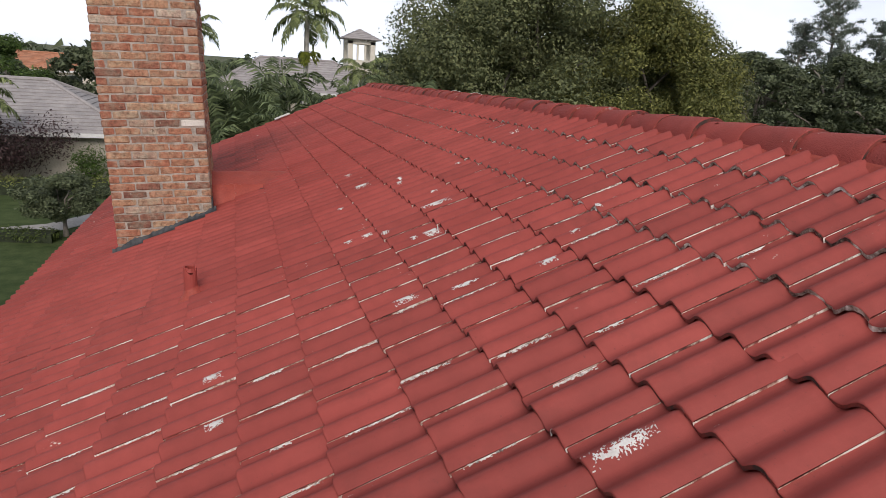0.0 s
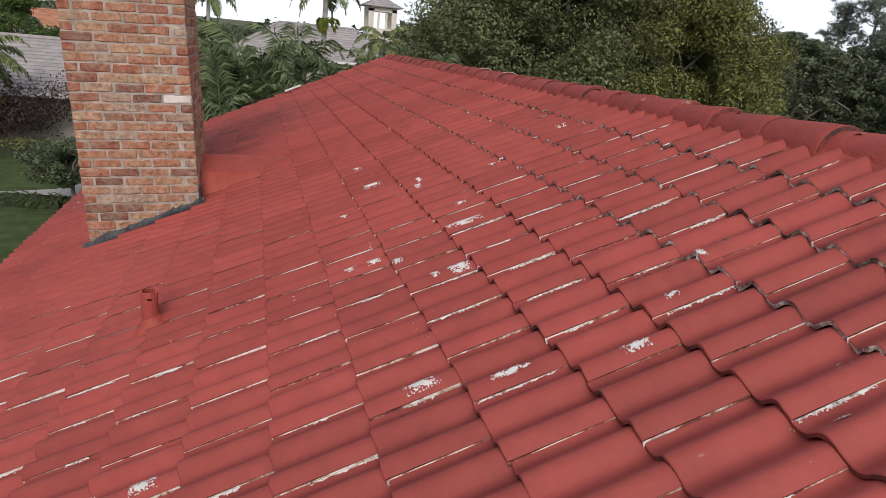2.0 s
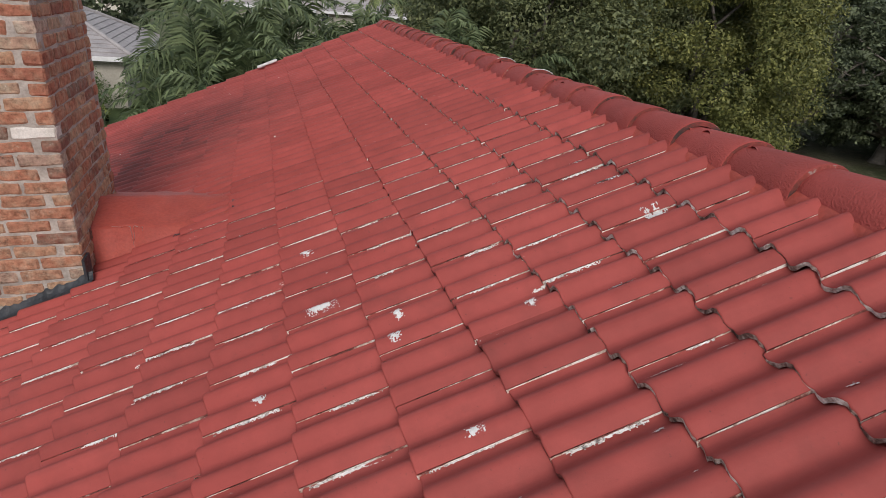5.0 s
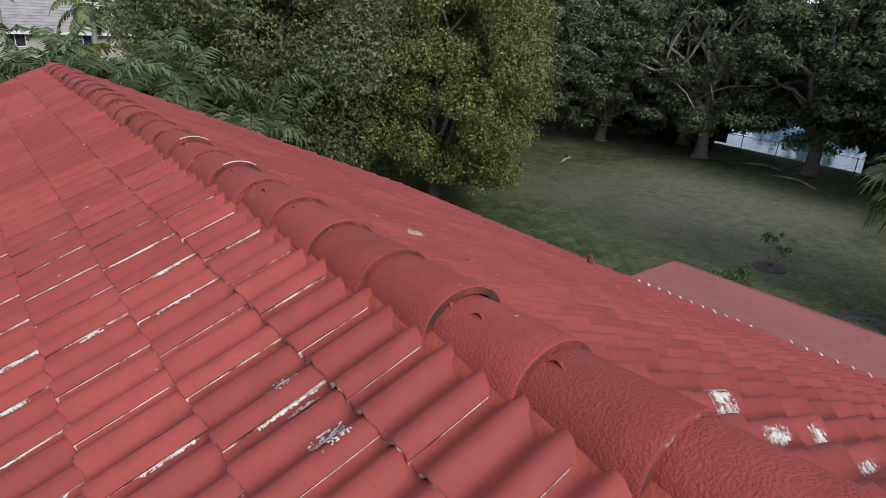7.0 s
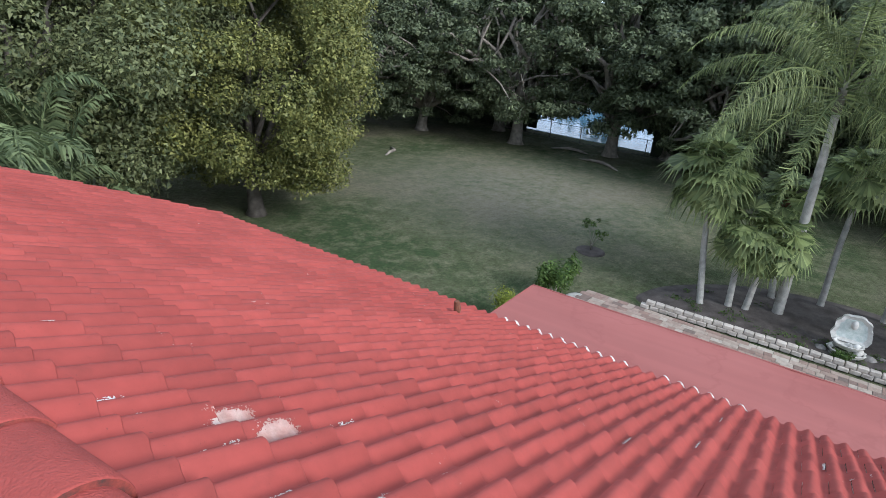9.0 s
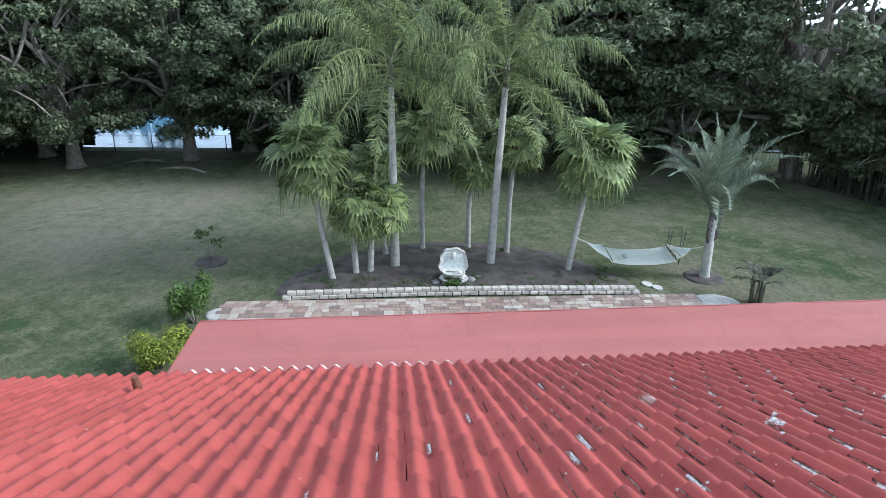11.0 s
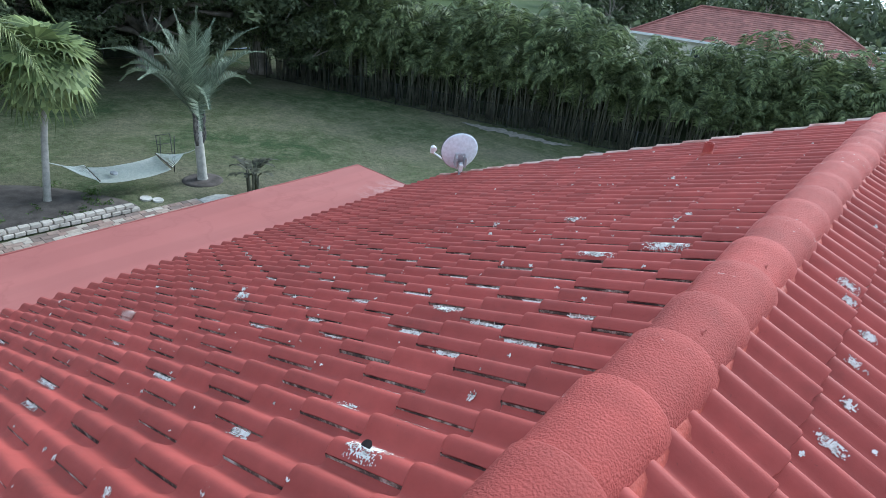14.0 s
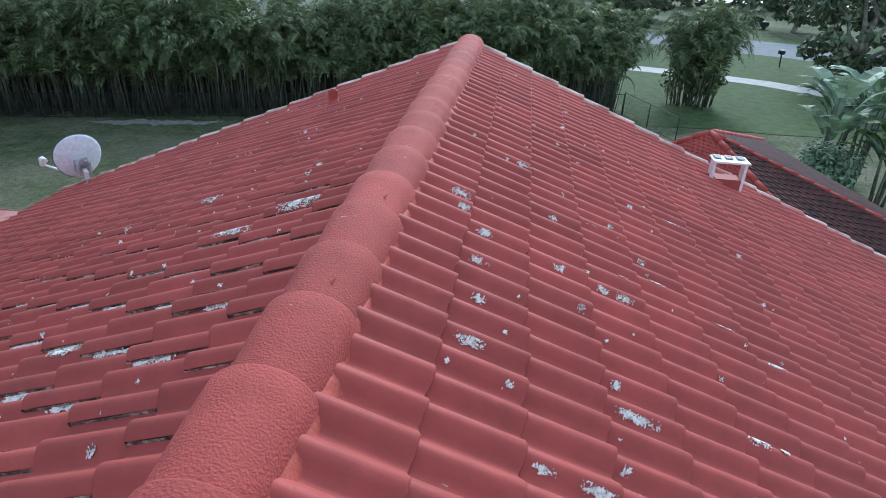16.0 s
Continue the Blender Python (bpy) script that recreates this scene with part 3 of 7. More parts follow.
M_BANYAN = leaf_mat("dark_ficus_leaves", (0.052, 0.070, 0.038), (0.135, 0.162, 0.086))
M_OLIVE = leaf_mat("olive_green_leaves", (0.076, 0.096, 0.029), (0.215, 0.218, 0.066))
M_OAK = leaf_mat("dull_green_oak_leaves", (0.066, 0.088, 0.040), (0.190, 0.208, 0.092))
M_PINE = leaf_mat("grey_green_needles", (0.10, 0.13, 0.10), (0.21, 0.245, 0.19))
M_PALM = leaf_mat("palm_fronds", (0.074, 0.108, 0.042), (0.230, 0.268, 0.108), spread=0.4)
M_NORTHPALM = leaf_mat("dull_palm_fronds", (0.050, 0.076, 0.034), (0.160, 0.200, 0.092))
M_FAN = leaf_mat("fan_palm_fronds", (0.075, 0.112, 0.040), (0.240, 0.290, 0.115), spread=0.4)
M_BLUEPALM = leaf_mat("grey_green_fronds", (0.085, 0.115, 0.078), (0.215, 0.255, 0.180))
M_ARECA = leaf_mat("areca_fronds", (0.042, 0.062, 0.028), (0.185, 0.220, 0.095), spread=0.45)
M_BUSH = leaf_mat("shrub_leaves", (0.040, 0.080, 0.020), (0.095, 0.150, 0.035))
M_LIME = leaf_mat("yellow_green_leaves", (0.10, 0.13, 0.02), (0.22, 0.25, 0.035))
M_PURPLE = leaf_mat("purple_brown_leaves", (0.035, 0.022, 0.022), (0.085, 0.050, 0.050))
M_BRONZE = leaf_mat("bronze_green_leaves", (0.040, 0.040, 0.030), (0.110, 0.110, 0.072))
M_GREYLEAF = leaf_mat("pale_broad_leaves", (0.10, 0.15, 0.08), (0.24, 0.32, 0.21))
M_DARKBARK = plain("dark_oak_bark", (0.05, 0.042, 0.035), (0.12, 0.105, 0.09), 3.0, 0.9, 0.8, 30.0, coord="obj")
M_BARK = plain("grey_bark", (0.19, 0.165, 0.14), (0.36, 0.32, 0.27), 3.0, 0.9, 0.8, 30.0, coord="obj")
M_PALMTRUNK = plain("pale_palm_trunk", (0.34, 0.33, 0.30), (0.52, 0.50, 0.46), 4.0, 0.85, 0.6, 25.0, coord="obj")
M_DARKHUSK = plain("dark_frond_stubs", (0.06, 0.055, 0.05), (0.14, 0.13, 0.12), 9.0, 0.95, 0.8, 40.0, coord="obj")
M_HUSK = plain("brown_leaf_bases", (0.10, 0.04, 0.025), (0.17, 0.07, 0.045), 9.0, 0.95, 0.8, 40.0, coord="obj")
M_CANE = plain("areca_canes", (0.06, 0.06, 0.04), (0.15, 0.145, 0.10), 2.0, 0.7)


def leaves_mesh(name, blobs, count, size, seed, flat=0.5, shell=0.55, aspect=0.55, sides=4):
    """Small leaf blades scattered over the outside of a set of uneven clumps (x, y, z, rx, ry, rz)."""
    rng = np.random.default_rng(seed)
    bl = np.array(blobs, float)
    wts = (bl[:, 3] * bl[:, 4] + bl[:, 3] * bl[:, 5])
    pick = rng.choice(len(bl), count, p=wts / wts.sum())
    d = rng.normal(size=(count, 3))
    d /= np.linalg.norm(d, axis=1)[:, None]
    rad = shell + (1 - shell) * rng.random(count) ** 0.6
    lump = 1 + 0.22 * np.sin(d[:, 0] * 5 + pick) * np.cos(d[:, 1] * 4 - pick) + 0.08 * np.clip(rng.normal(size=count), -1.3, 1.3)
    c = bl[pick, :3] + d * bl[pick, 3:] * (rad * lump)[:, None]
    nrm = d * 0.7 + rng.normal(size=(count, 3)) * flat + np.array((0, 0, 0.45))
    nrm /= np.linalg.norm(nrm, axis=1)[:, None]
    a = np.cross(nrm, rng.normal(size=(count, 3)))
    a /= np.linalg.norm(a, axis=1)[:, None] + 1e-9
    b = np.cross(nrm, a)
    s = size * (0.6 + 0.8 * rng.random(count))[:, None]
    if sides == 4:
        v = np.stack([c - a * s, c + b * s * aspect * 0.6 - a * s * 0.1, c + a * s, c - b * s * aspect * 0.6 - a * s * 0.1], 1).reshape(-1, 3)
    else:
        v = np.stack([c - a * s * 0.8 - b * s * aspect, c + b * s * aspect - a * s * 0.5, c + a * s], 1).reshape(-1, 3)
    me = bpy.data.meshes.new(name)
    me.vertices.add(len(v))
    me.vertices.foreach_set("co", v.ravel())
    me.loops.add(count * sides)
    me.loops.foreach_set("vertex_index", np.arange(count * sides, dtype=np.int32))
    me.polygons.add(count)
    me.polygons.foreach_set("loop_start", np.arange(count, dtype=np.int32) * sides)
    me.update(calc_edges=True)
    me.validate()
    return me


def branch_path(p, q, rng, sag=0.15, n=6):
    p, q = Vector(p), Vector(q)
    L = (q - p).length
    pts = []
    for i in range(n + 1):
        t = i / n
        w = math.sin(t * math.pi)
        pts.append(p.lerp(q, t) + Vector((rng.uniform(-1, 1), rng.uniform(-1, 1), rng.uniform(-.6, 1))) * L * 0.06 * w + Vector((0, 0, sag * L * w)))
    return pts


def broad_tree(name, label, at, height, radius, trunk_r, seed, leaf, clumps=26, count=11000, size=0.17, crown_low=0.3, squash=1.0, limbs=9, group="", brange=(0.22, 0.36), shell=0.55, sides=4, twigs=2, bark=None):
    """A spreading tree: forked trunk, limbs that reach the clumps, and many leaves with gaps between the clumps."""
    rng = random.Random(seed)
    tree = thing(name, (at[0], at[1], 0), label, "tree", group)
    blobs = []
    for i in range(clumps):
        a = rng.random() * math.tau
        t = (i + 0.5) / clumps
        z = height * (crown_low + (1 - crown_low) * t) * rng.uniform(0.93, 1.0)
        k = (z / height - crown_low) / (1 - crown_low)
        prof = math.sin(min(1, max(0.06, k * 0.92 + 0.14)) * math.pi) ** 0.55
        r = radius * prof * math.sqrt(rng.uniform(0.15, 1.2))
        b = radius * rng.uniform(*brange)
        blobs.append((r * math.cos(a), r * math.sin(a), min(z, height - b * 0.6), b, b, b * rng.uniform(0.6, 0.85) * squash))
    bm = bmesh.new()
    fork = max(height * crown_low * 0.75, min(2.0, height * 0.2))
    lean = Vector((rng.uniform(-.3, .3), rng.uniform(-.3, .3), 0))
    base = [Vector((0, 0, -0.1)), Vector((0, 0, 0.25)), lean * 0.4 + Vector((0, 0, fork * 0.5)), lean + Vector((0, 0, fork))]
    tube(bm, base, [trunk_r * 1.7, trunk_r * 1.15, trunk_r * 0.95, trunk_r * 0.8], 9)
    for k in range(limbs):
        b = blobs[(k * len(blobs)) // limbs]
        pts = branch_path(base[-1] + Vector((0, 0, -0.15)), b[:3], rng)
        tube(bm, pts, [trunk_r * (0.55 - 0.075 * i) for i in range(len(pts))], 6)
        for _ in range(twigs):
            c = rng.choice(blobs)
            mid = pts[rng.randint(2, 4)]
            if (Vector(c[:3]) - mid).length < radius * 0.8:
                sub = branch_path(mid, c[:3], rng, 0.08, 4)
                tube(bm, sub, [trunk_r * (0.24 - 0.04 * i) for i in range(len(sub))], 5)
    part("trunk", bm, bark or M_BARK, tree, smooth=True)
    me = leaves_mesh("crown", blobs, count, size, seed, shell=shell, sides=sides)
    link_mesh("crown", me, tree, [leaf])
    return tree


class Fronds:
    """Collects the blades and ribs of palm fronds into one mesh."""

    def __init__(self):
        self.v, self.f = [], []

    def tri(self, a, b, c):
        n = len(self.v)
        self.v += [tuple(a), tuple(b), tuple(c)]
        self.f.append((n, n + 1, n + 2))

    def quad(self, a, b, c, d):
        n = len(self.v)
        self.v += [tuple(a), tuple(b), tuple(c), tuple(d)]
        self.f.append((n, n + 1, n + 2, n + 3))

    def rib(self, pts, r0, r1):
        up = Vector((0, 0, 1))
        for i in range(len(pts) - 1):
            d = (pts[i + 1] - pts[i]).normalized()
            s = d.cross(up)
            s = s.normalized() if s.length > 1e-3 else Vector((1, 0, 0))
            ra = r0 + (r1 - r0) * i / (len(pts) - 1)
            rb = r0 + (r1 - r0) * (i + 1) / (len(pts) - 1)
            u = s.cross(d)
            self.quad(pts[i] - s * ra, pts[i] + s * ra, pts[i + 1] + s * rb, pts[i + 1] - s * rb)
            self.quad(pts[i] - u * ra, pts[i] + u * ra, pts[i + 1] + u * rb, pts[i + 1] - u * rb)

    def feather(self, base, az, el, length, droop, blade, n, rng, hang=0.5, width=0.022, up=0.25, weep=0.0, cheap=False):
        """A feather frond that arches over; blades in two rows that hang by their own weight."""
        d = Vector((math.cos(az) * math.cos(el), math.sin(az) * math.cos(el), math.sin(el)))
        p = Vector(base)
        pts, dirs = [p.copy()], [d.copy()]
        seg = 9
        for i in range(seg):
            p = p + d * (length / seg)
            d = (d + Vector((0, 0, -droop * (0.4 + 1.2 * i / seg) / seg * 2))).normalized()
            pts.append(p.copy())
            dirs.append(d.copy())
        self.rib(pts, 0.016 + length * 0.003, 0.004)
        for i in range(n):
            t = 0.14 + 0.86 * (i + rng.random() * 0.5) / n
            k = min(seg - 1, int(t * seg))
            q = pts[k].lerp(pts[k + 1], t * seg - k)
            dd = dirs[k]
            s = dd.cross(Vector((0, 0, 1)))
            s = s.normalized() if s.length > 1e-3 else Vector((1, 0, 0))
            w = blade * (math.sin(min(1, 0.18 + t * 0.95) * math.pi) ** 0.6 + 0.15) * rng.uniform(0.85, 1.12)
            for sg in (-1, 1):
                out = (s * sg + dd * (0.65 if not weep else 0.3) + Vector((0, 0, up - hang * 0.3)) + Vector((rng.uniform(-.2, .2),) * 3)).normalized()
                wl = w * (rng.uniform(0.5, 1.25) if weep else 1.0)
                if weep:
                    # the blades leave the rib sideways in several planes and hang like a curtain
                    out = (s * sg * rng.uniform(0.45, 0.9) + dd * rng.uniform(0.2, 0.6) + Vector((0, 0, rng.uniform(-0.75, 0.25) * weep))).normalized()
                mid = q + out * wl * 0.5
                if cheap:
                    e = dd * width
                    tip = mid + (out + Vector((0, 0, -hang))).normalized() * wl * 0.55
                    n0 = len(self.v)
                    self.v += [tuple(q), tuple(mid + e), tuple(mid - e), tuple(tip)]
                    self.f += [(n0, n0 + 1, n0 + 2), (n0 + 2, n0 + 1, n0 + 3)]
                    continue
                tip = mid + (out + Vector((0, 0, -hang))).normalized() * wl * 0.55
                e = dd * width
                n0 = len(self.v)
                self.v += [tuple(q - e * 0.6), tuple(q + e * 0.6), tuple(mid + e), tuple(mid - e), tuple(tip)]
                self.f += [(n0, n0 + 1, n0 + 2, n0 + 3), (n0 + 3, n0 + 2, n0 + 4)]

    def fan(self, base, az, el, stalk, size, rng, droop=0.5, n=17):
        """A fan frond: a stalk and a folded fan whose tips hang."""
        d = Vector((math.cos(az) * math.cos(el), math.sin(az) * math.cos(el), math.sin(el)))
        pts = [Vector(base)]
        for i in range(4):
            pts.append(pts[-1] + d * stalk / 4)
            d = (d + Vector((0, 0, -0.10 * droop))).normalized()
        self.rib(pts, 0.016, 0.011)
        c = pts[-1]
        s = d.cross(Vector((0, 0, 1)))
        s = s.normalized() if s.length > 1e-3 else Vector((1, 0, 0))
        # the blade hangs from the end of its stalk
        tip_down = rng.uniform(0.35, 1.05)
        d = (d * math.cos(tip_down) + s.cross(d) * -math.sin(tip_down)).normalized()
        up = s.cross(d)
        turn = rng.uniform(-0.35, 0.35)
        s, up = s * math.cos(turn) + up * math.sin(turn), up * math.cos(turn) - s * math.sin(turn)
        for i in range(n):
            a0 = -2.05 + 4.1 * i / n
            a1 = -2.05 + 4.1 * (i + 1) / n
            am = (a0 + a1) / 2
            r = size * (0.72 + 0.28 * math.cos(am * 0.6)) * rng.uniform(0.9, 1.08)

            def at(a, k, lift, sag):
                v = d * math.cos(a) + s * math.sin(a)
                return c + v * r * k + up * (lift - 0.10 * r * k * k) + Vector((0, 0, -sag))
            f = 0.012 if i % 2 else -0.012
            A, B = at(a0, 0.58, f, 0.02), at(a1, 0.58, -f, 0.02)
            tip = at(am, 1.0, 0, droop * size * rng.uniform(0.12, 0.34))
            self.tri(c, A, B)
            m0, m1 = A.lerp(B, 0.12).lerp(at(am, 0.75, 0, 0.06 * size), 0.55), A.lerp(B, 0.88).lerp(at(am, 0.75, 0, 0.06 * size), 0.55)
            self.quad(A, m0, m1, B)
            self.tri(m0, tip, m1)

    def mesh(self, name):
        me = bpy.data.meshes.new(name)
        me.from_pydata(self.v, [], self.f)
        return me


def palm_trunk(bm, pts, r0, r1, rings=0.11):
    """A ringed trunk."""
    path = [Vector(p) for p in pts]
    fine, rad = [], []
    total = sum((b - a).length for a, b in zip(path, path[1:]))
    done = 0
    for a, b in zip(path, path[1:]):
        L = (b - a).length
        m = max(2, int(L / rings))
        for i in range(m):
            t = i / m
            k = (done + L * t) / total
            fine.append(a.lerp(b, t))
            rad.append((r0 + (r1 - r0) * k) * (1.0 if i % 2 else 1.045))
        done += L
    fine.append(path[-1])
    rad.append(r1)
    rad[0] *= 1.45
    if len(rad) > 2:
        rad[1] *= 1.2
    tube(bm, fine, rad, 9)


def queen_palm(at, crown, seed, fronds=28, length=5.0):
    rng = random.Random(seed)
    tree = thing("queen_palm", (at[0], at[1], 0), "tall queen palm with pale grey trunk and drooping feathery fronds", "palm tree", "palms in the mulch bed")
    top = Vector((crown[0] - at[0], crown[1] - at[1], crown[2]))
    bm = bmesh.new()
    palm_trunk(bm, [(0, 0, -0.05), top * 0.45 + Vector((0.05, 0, 0)), top], 0.175, 0.105)
    part("trunk", bm, M_PALMTRUNK, tree, smooth=True)
    bm = bmesh.new()
    tube(bm, [top + Vector((0, 0, -0.1)), top + Vector((0, 0, 0.5)), top + Vector((0, 0, 1.0))], [0.135, 0.12, 0.05], 8)
    part("crownshaft", bm, M_CANE, tree, "olive green leaf bases", smooth=True)
    bm = bmesh.new()
    tube(bm, [top + Vector((0, 0, 0.9)), top + Vector((0.03, 0.02, 2.2)), top + Vector((0.05, 0.02, 3.1))], [0.035, 0.022, 0.006], 6)
    part("spear_leaf", bm, M_CANE, tree, "unopened pale green spear leaf", smooth=True)
    fr = Fronds()
    for i in range(fronds):
        el = radians(60 - 84 * (i / fronds) + rng.uniform(-8, 8))
        fr.feather(top + Vector((0, 0, 0.85 - 0.5 * i / fronds)), i * 2.399 + rng.uniform(-.2, .2), el, length * rng.uniform(0.78, 1.08), rng.uniform(0.95, 1.25), rng.uniform(0.75, 0.95), 115, rng, hang=2.2, width=0.014, up=0.05, weep=1.0)
    link_mesh("crown", fr.mesh("crown"), tree, [M_PALM])
    return tree


def fan_palm(at, crown, seed, fronds=26, stalk=0.75, size=0.72, husk=0.55, label="fan palm with thin trunk, brown leaf bases and green fronds", group="palms in the mulch bed"):
    rng = random.Random(seed)
    tree = thing("fan_palm", (at[0], at[1], 0), label, "palm tree", group)
    top = Vector((crown[0] - at[0], crown[1] - at[1], crown[2]))
    bm = bmesh.new()
    palm_trunk(bm, [(0, 0, -0.05), top * 0.5 + Vector((0.03, 0.05, 0)), top], 0.115, 0.085)
    part("trunk", bm, M_PALMTRUNK, tree, smooth=True)
    bm = bmesh.new()
    low = top * (1 - husk / top.length)
    tube(bm, [low, low.lerp(top, 0.3), low.lerp(top, 0.7), top, top + Vector((0, 0, 0.18))], [0.09, 0.16, 0.18, 0.14, 0.07], 9)
    for v in bm.verts:
        v.co += Vector((rng.uniform(-.02, .02), rng.uniform(-.02, .02), rng.uniform(-.03, .03)))
    part("husk", bm, M_HUSK, tree, "shaggy red-brown leaf bases")
    fr = Fronds()
    fronds = int(fronds * 1.25)
    for i in range(fronds):
        el = radians(80 - 112 * (i / fronds) ** 0.95)
        fr.fan(top + Vector((0, 0, 0.1)), i * 2.399 + rng.uniform(-.25, .25), el, stalk * rng.uniform(0.8, 1.15), size * rng.uniform(0.85, 1.1), rng, droop=0.7 + 0.5 * (i / fronds))
    link_mesh("crown", fr.mesh("crown"), tree, [M_FAN])
    return tree


def triangle_palm(at, seed):
    rng = random.Random(seed)
    tree = thing("triangle_palm", (at[0], at[1], 0), "grey-green palm with stiff upright arching fronds and a ringed trunk", "palm tree")
    bm = bmesh.new()
    palm_trunk(bm, [(0, 0, -0.05), (0.02, 0.03, 1.1), (0.0, 0.06, 2.3)], 0.18, 0.15, 0.09)
    part("trunk", bm, M_PALMTRUNK, tree, smooth=True)
    bm = bmesh.new()
    for k in range(16):
        a, z = k * 2.1, 1.50 + 0.066 * k
        c, d, e = math.cos(a), math.sin(a), 0.10 + 0.012 * (k % 4)
        tube(bm, [(0.09 * c, 0.05 + 0.09 * d, z - 0.12), ((e + 0.08) * c, 0.05 + (e + 0.08) * d, z + 0.08), ((e + 0.13) * c, 0.05 + (e + 0.13) * d, z + 0.30)], [0.085, 0.070, 0.030], 6)
    part("husk", bm, M_DARKHUSK, tree, "dark grey cut frond stubs")
    fr = Fronds()
    for i in range(17):
        arm = (i % 3) * math.tau / 3 + 0.5
        el = radians(85 - 42 * (i / 17))
        fr.feather((0, 0.06, 2.35), arm + rng.uniform(-.55, .55), el, 4.2 * rng.uniform(0.85, 1.05), 0.78 + 0.38 * (i / 17), 0.50, 125, rng, hang=0.12, width=0.017, up=0.75)
    link_mesh("crown", fr.mesh("crown"), tree, [M_BLUEPALM])
    return tree


def areca_clump(seed, height=5.2, fronds=36, stems=11, spread=0.85, leaf=None, group="hedge of areca palms"):
    rng = random.Random(seed)
    words = "dense areca palm clump with arching green fronds and bare canes" if leaf is None else "pale green palm clump with arching fronds behind the gable"
    clump = thing("areca_palm", (0, 0, 0), words, "palm", group)
    bm = bmesh.new()
    fr = Fronds()
    for i in range(stems):
        a = rng.random() * math.tau
        r = spread * math.sqrt(rng.random())
        h = height * rng.uniform(0.42, 0.74)
        p = Vector((r * math.cos(a), r * math.sin(a), -0.05))
        q = p + Vector((math.cos(a) * 0.35, math.sin(a) * 0.35, h))
        tube(bm, [p, p.lerp(q, 0.5) + Vector((0, 0, 0)), q], [0.034, 0.028, 0.022], 5)
        for j in range(max(1, fronds // stems + (i % 2))):
            fr.feather(q - Vector((0, 0, h * 0.45 * rng.random() ** 2.6)), rng.random() * math.tau, radians(rng.uniform(58, 86)), height * rng.uniform(0.38, 0.54), rng.uniform(1.8, 2.5), 0.52, 40, rng, hang=0.75, width=0.029, up=0.3, cheap=True)
    part("stalk", bm, M_CANE, clump, smooth=True)
    link_mesh("crown", fr.mesh("crown"), clump, [leaf or M_ARECA])
    return clump


def shrub(name, at, size, seed, leaf, label, category="shrub", count=1600, leaf_size=0.055, n=9, group=""):
    """A low bush on short stems: uneven clumps of small leaves."""
    rng = random.Random(seed)
    ob = thing(name, at, label, category, group)
    blobs = []
    for i in range(n):
        a, k = rng.random() * math.tau, math.sqrt(rng.random()) * 0.62
        blobs.append((size[0] * k * math.cos(a), size[1] * k * math.sin(a), size[2] * rng.uniform(0.35, 0.72),
                      size[0] * rng.uniform(.3, .45), size[1] * rng.uniform(.3, .45), size[2] * rng.uniform(.22, .34)))
    bm = bmesh.new()
    for b in blobs[:6]:
        tube(bm, [(b[0] * .1, b[1] * .1, -0.05), (b[0] * .5, b[1] * .5, b[2] * .5), b[:3]], [0.03, 0.02, 0.008], 5)
    part("stem", bm, M_BARK, ob, smooth=True)
    link_mesh("foliage", leaves_mesh("foliage", blobs, count, leaf_size, seed, shell=0.35), ob, [leaf])
    return ob


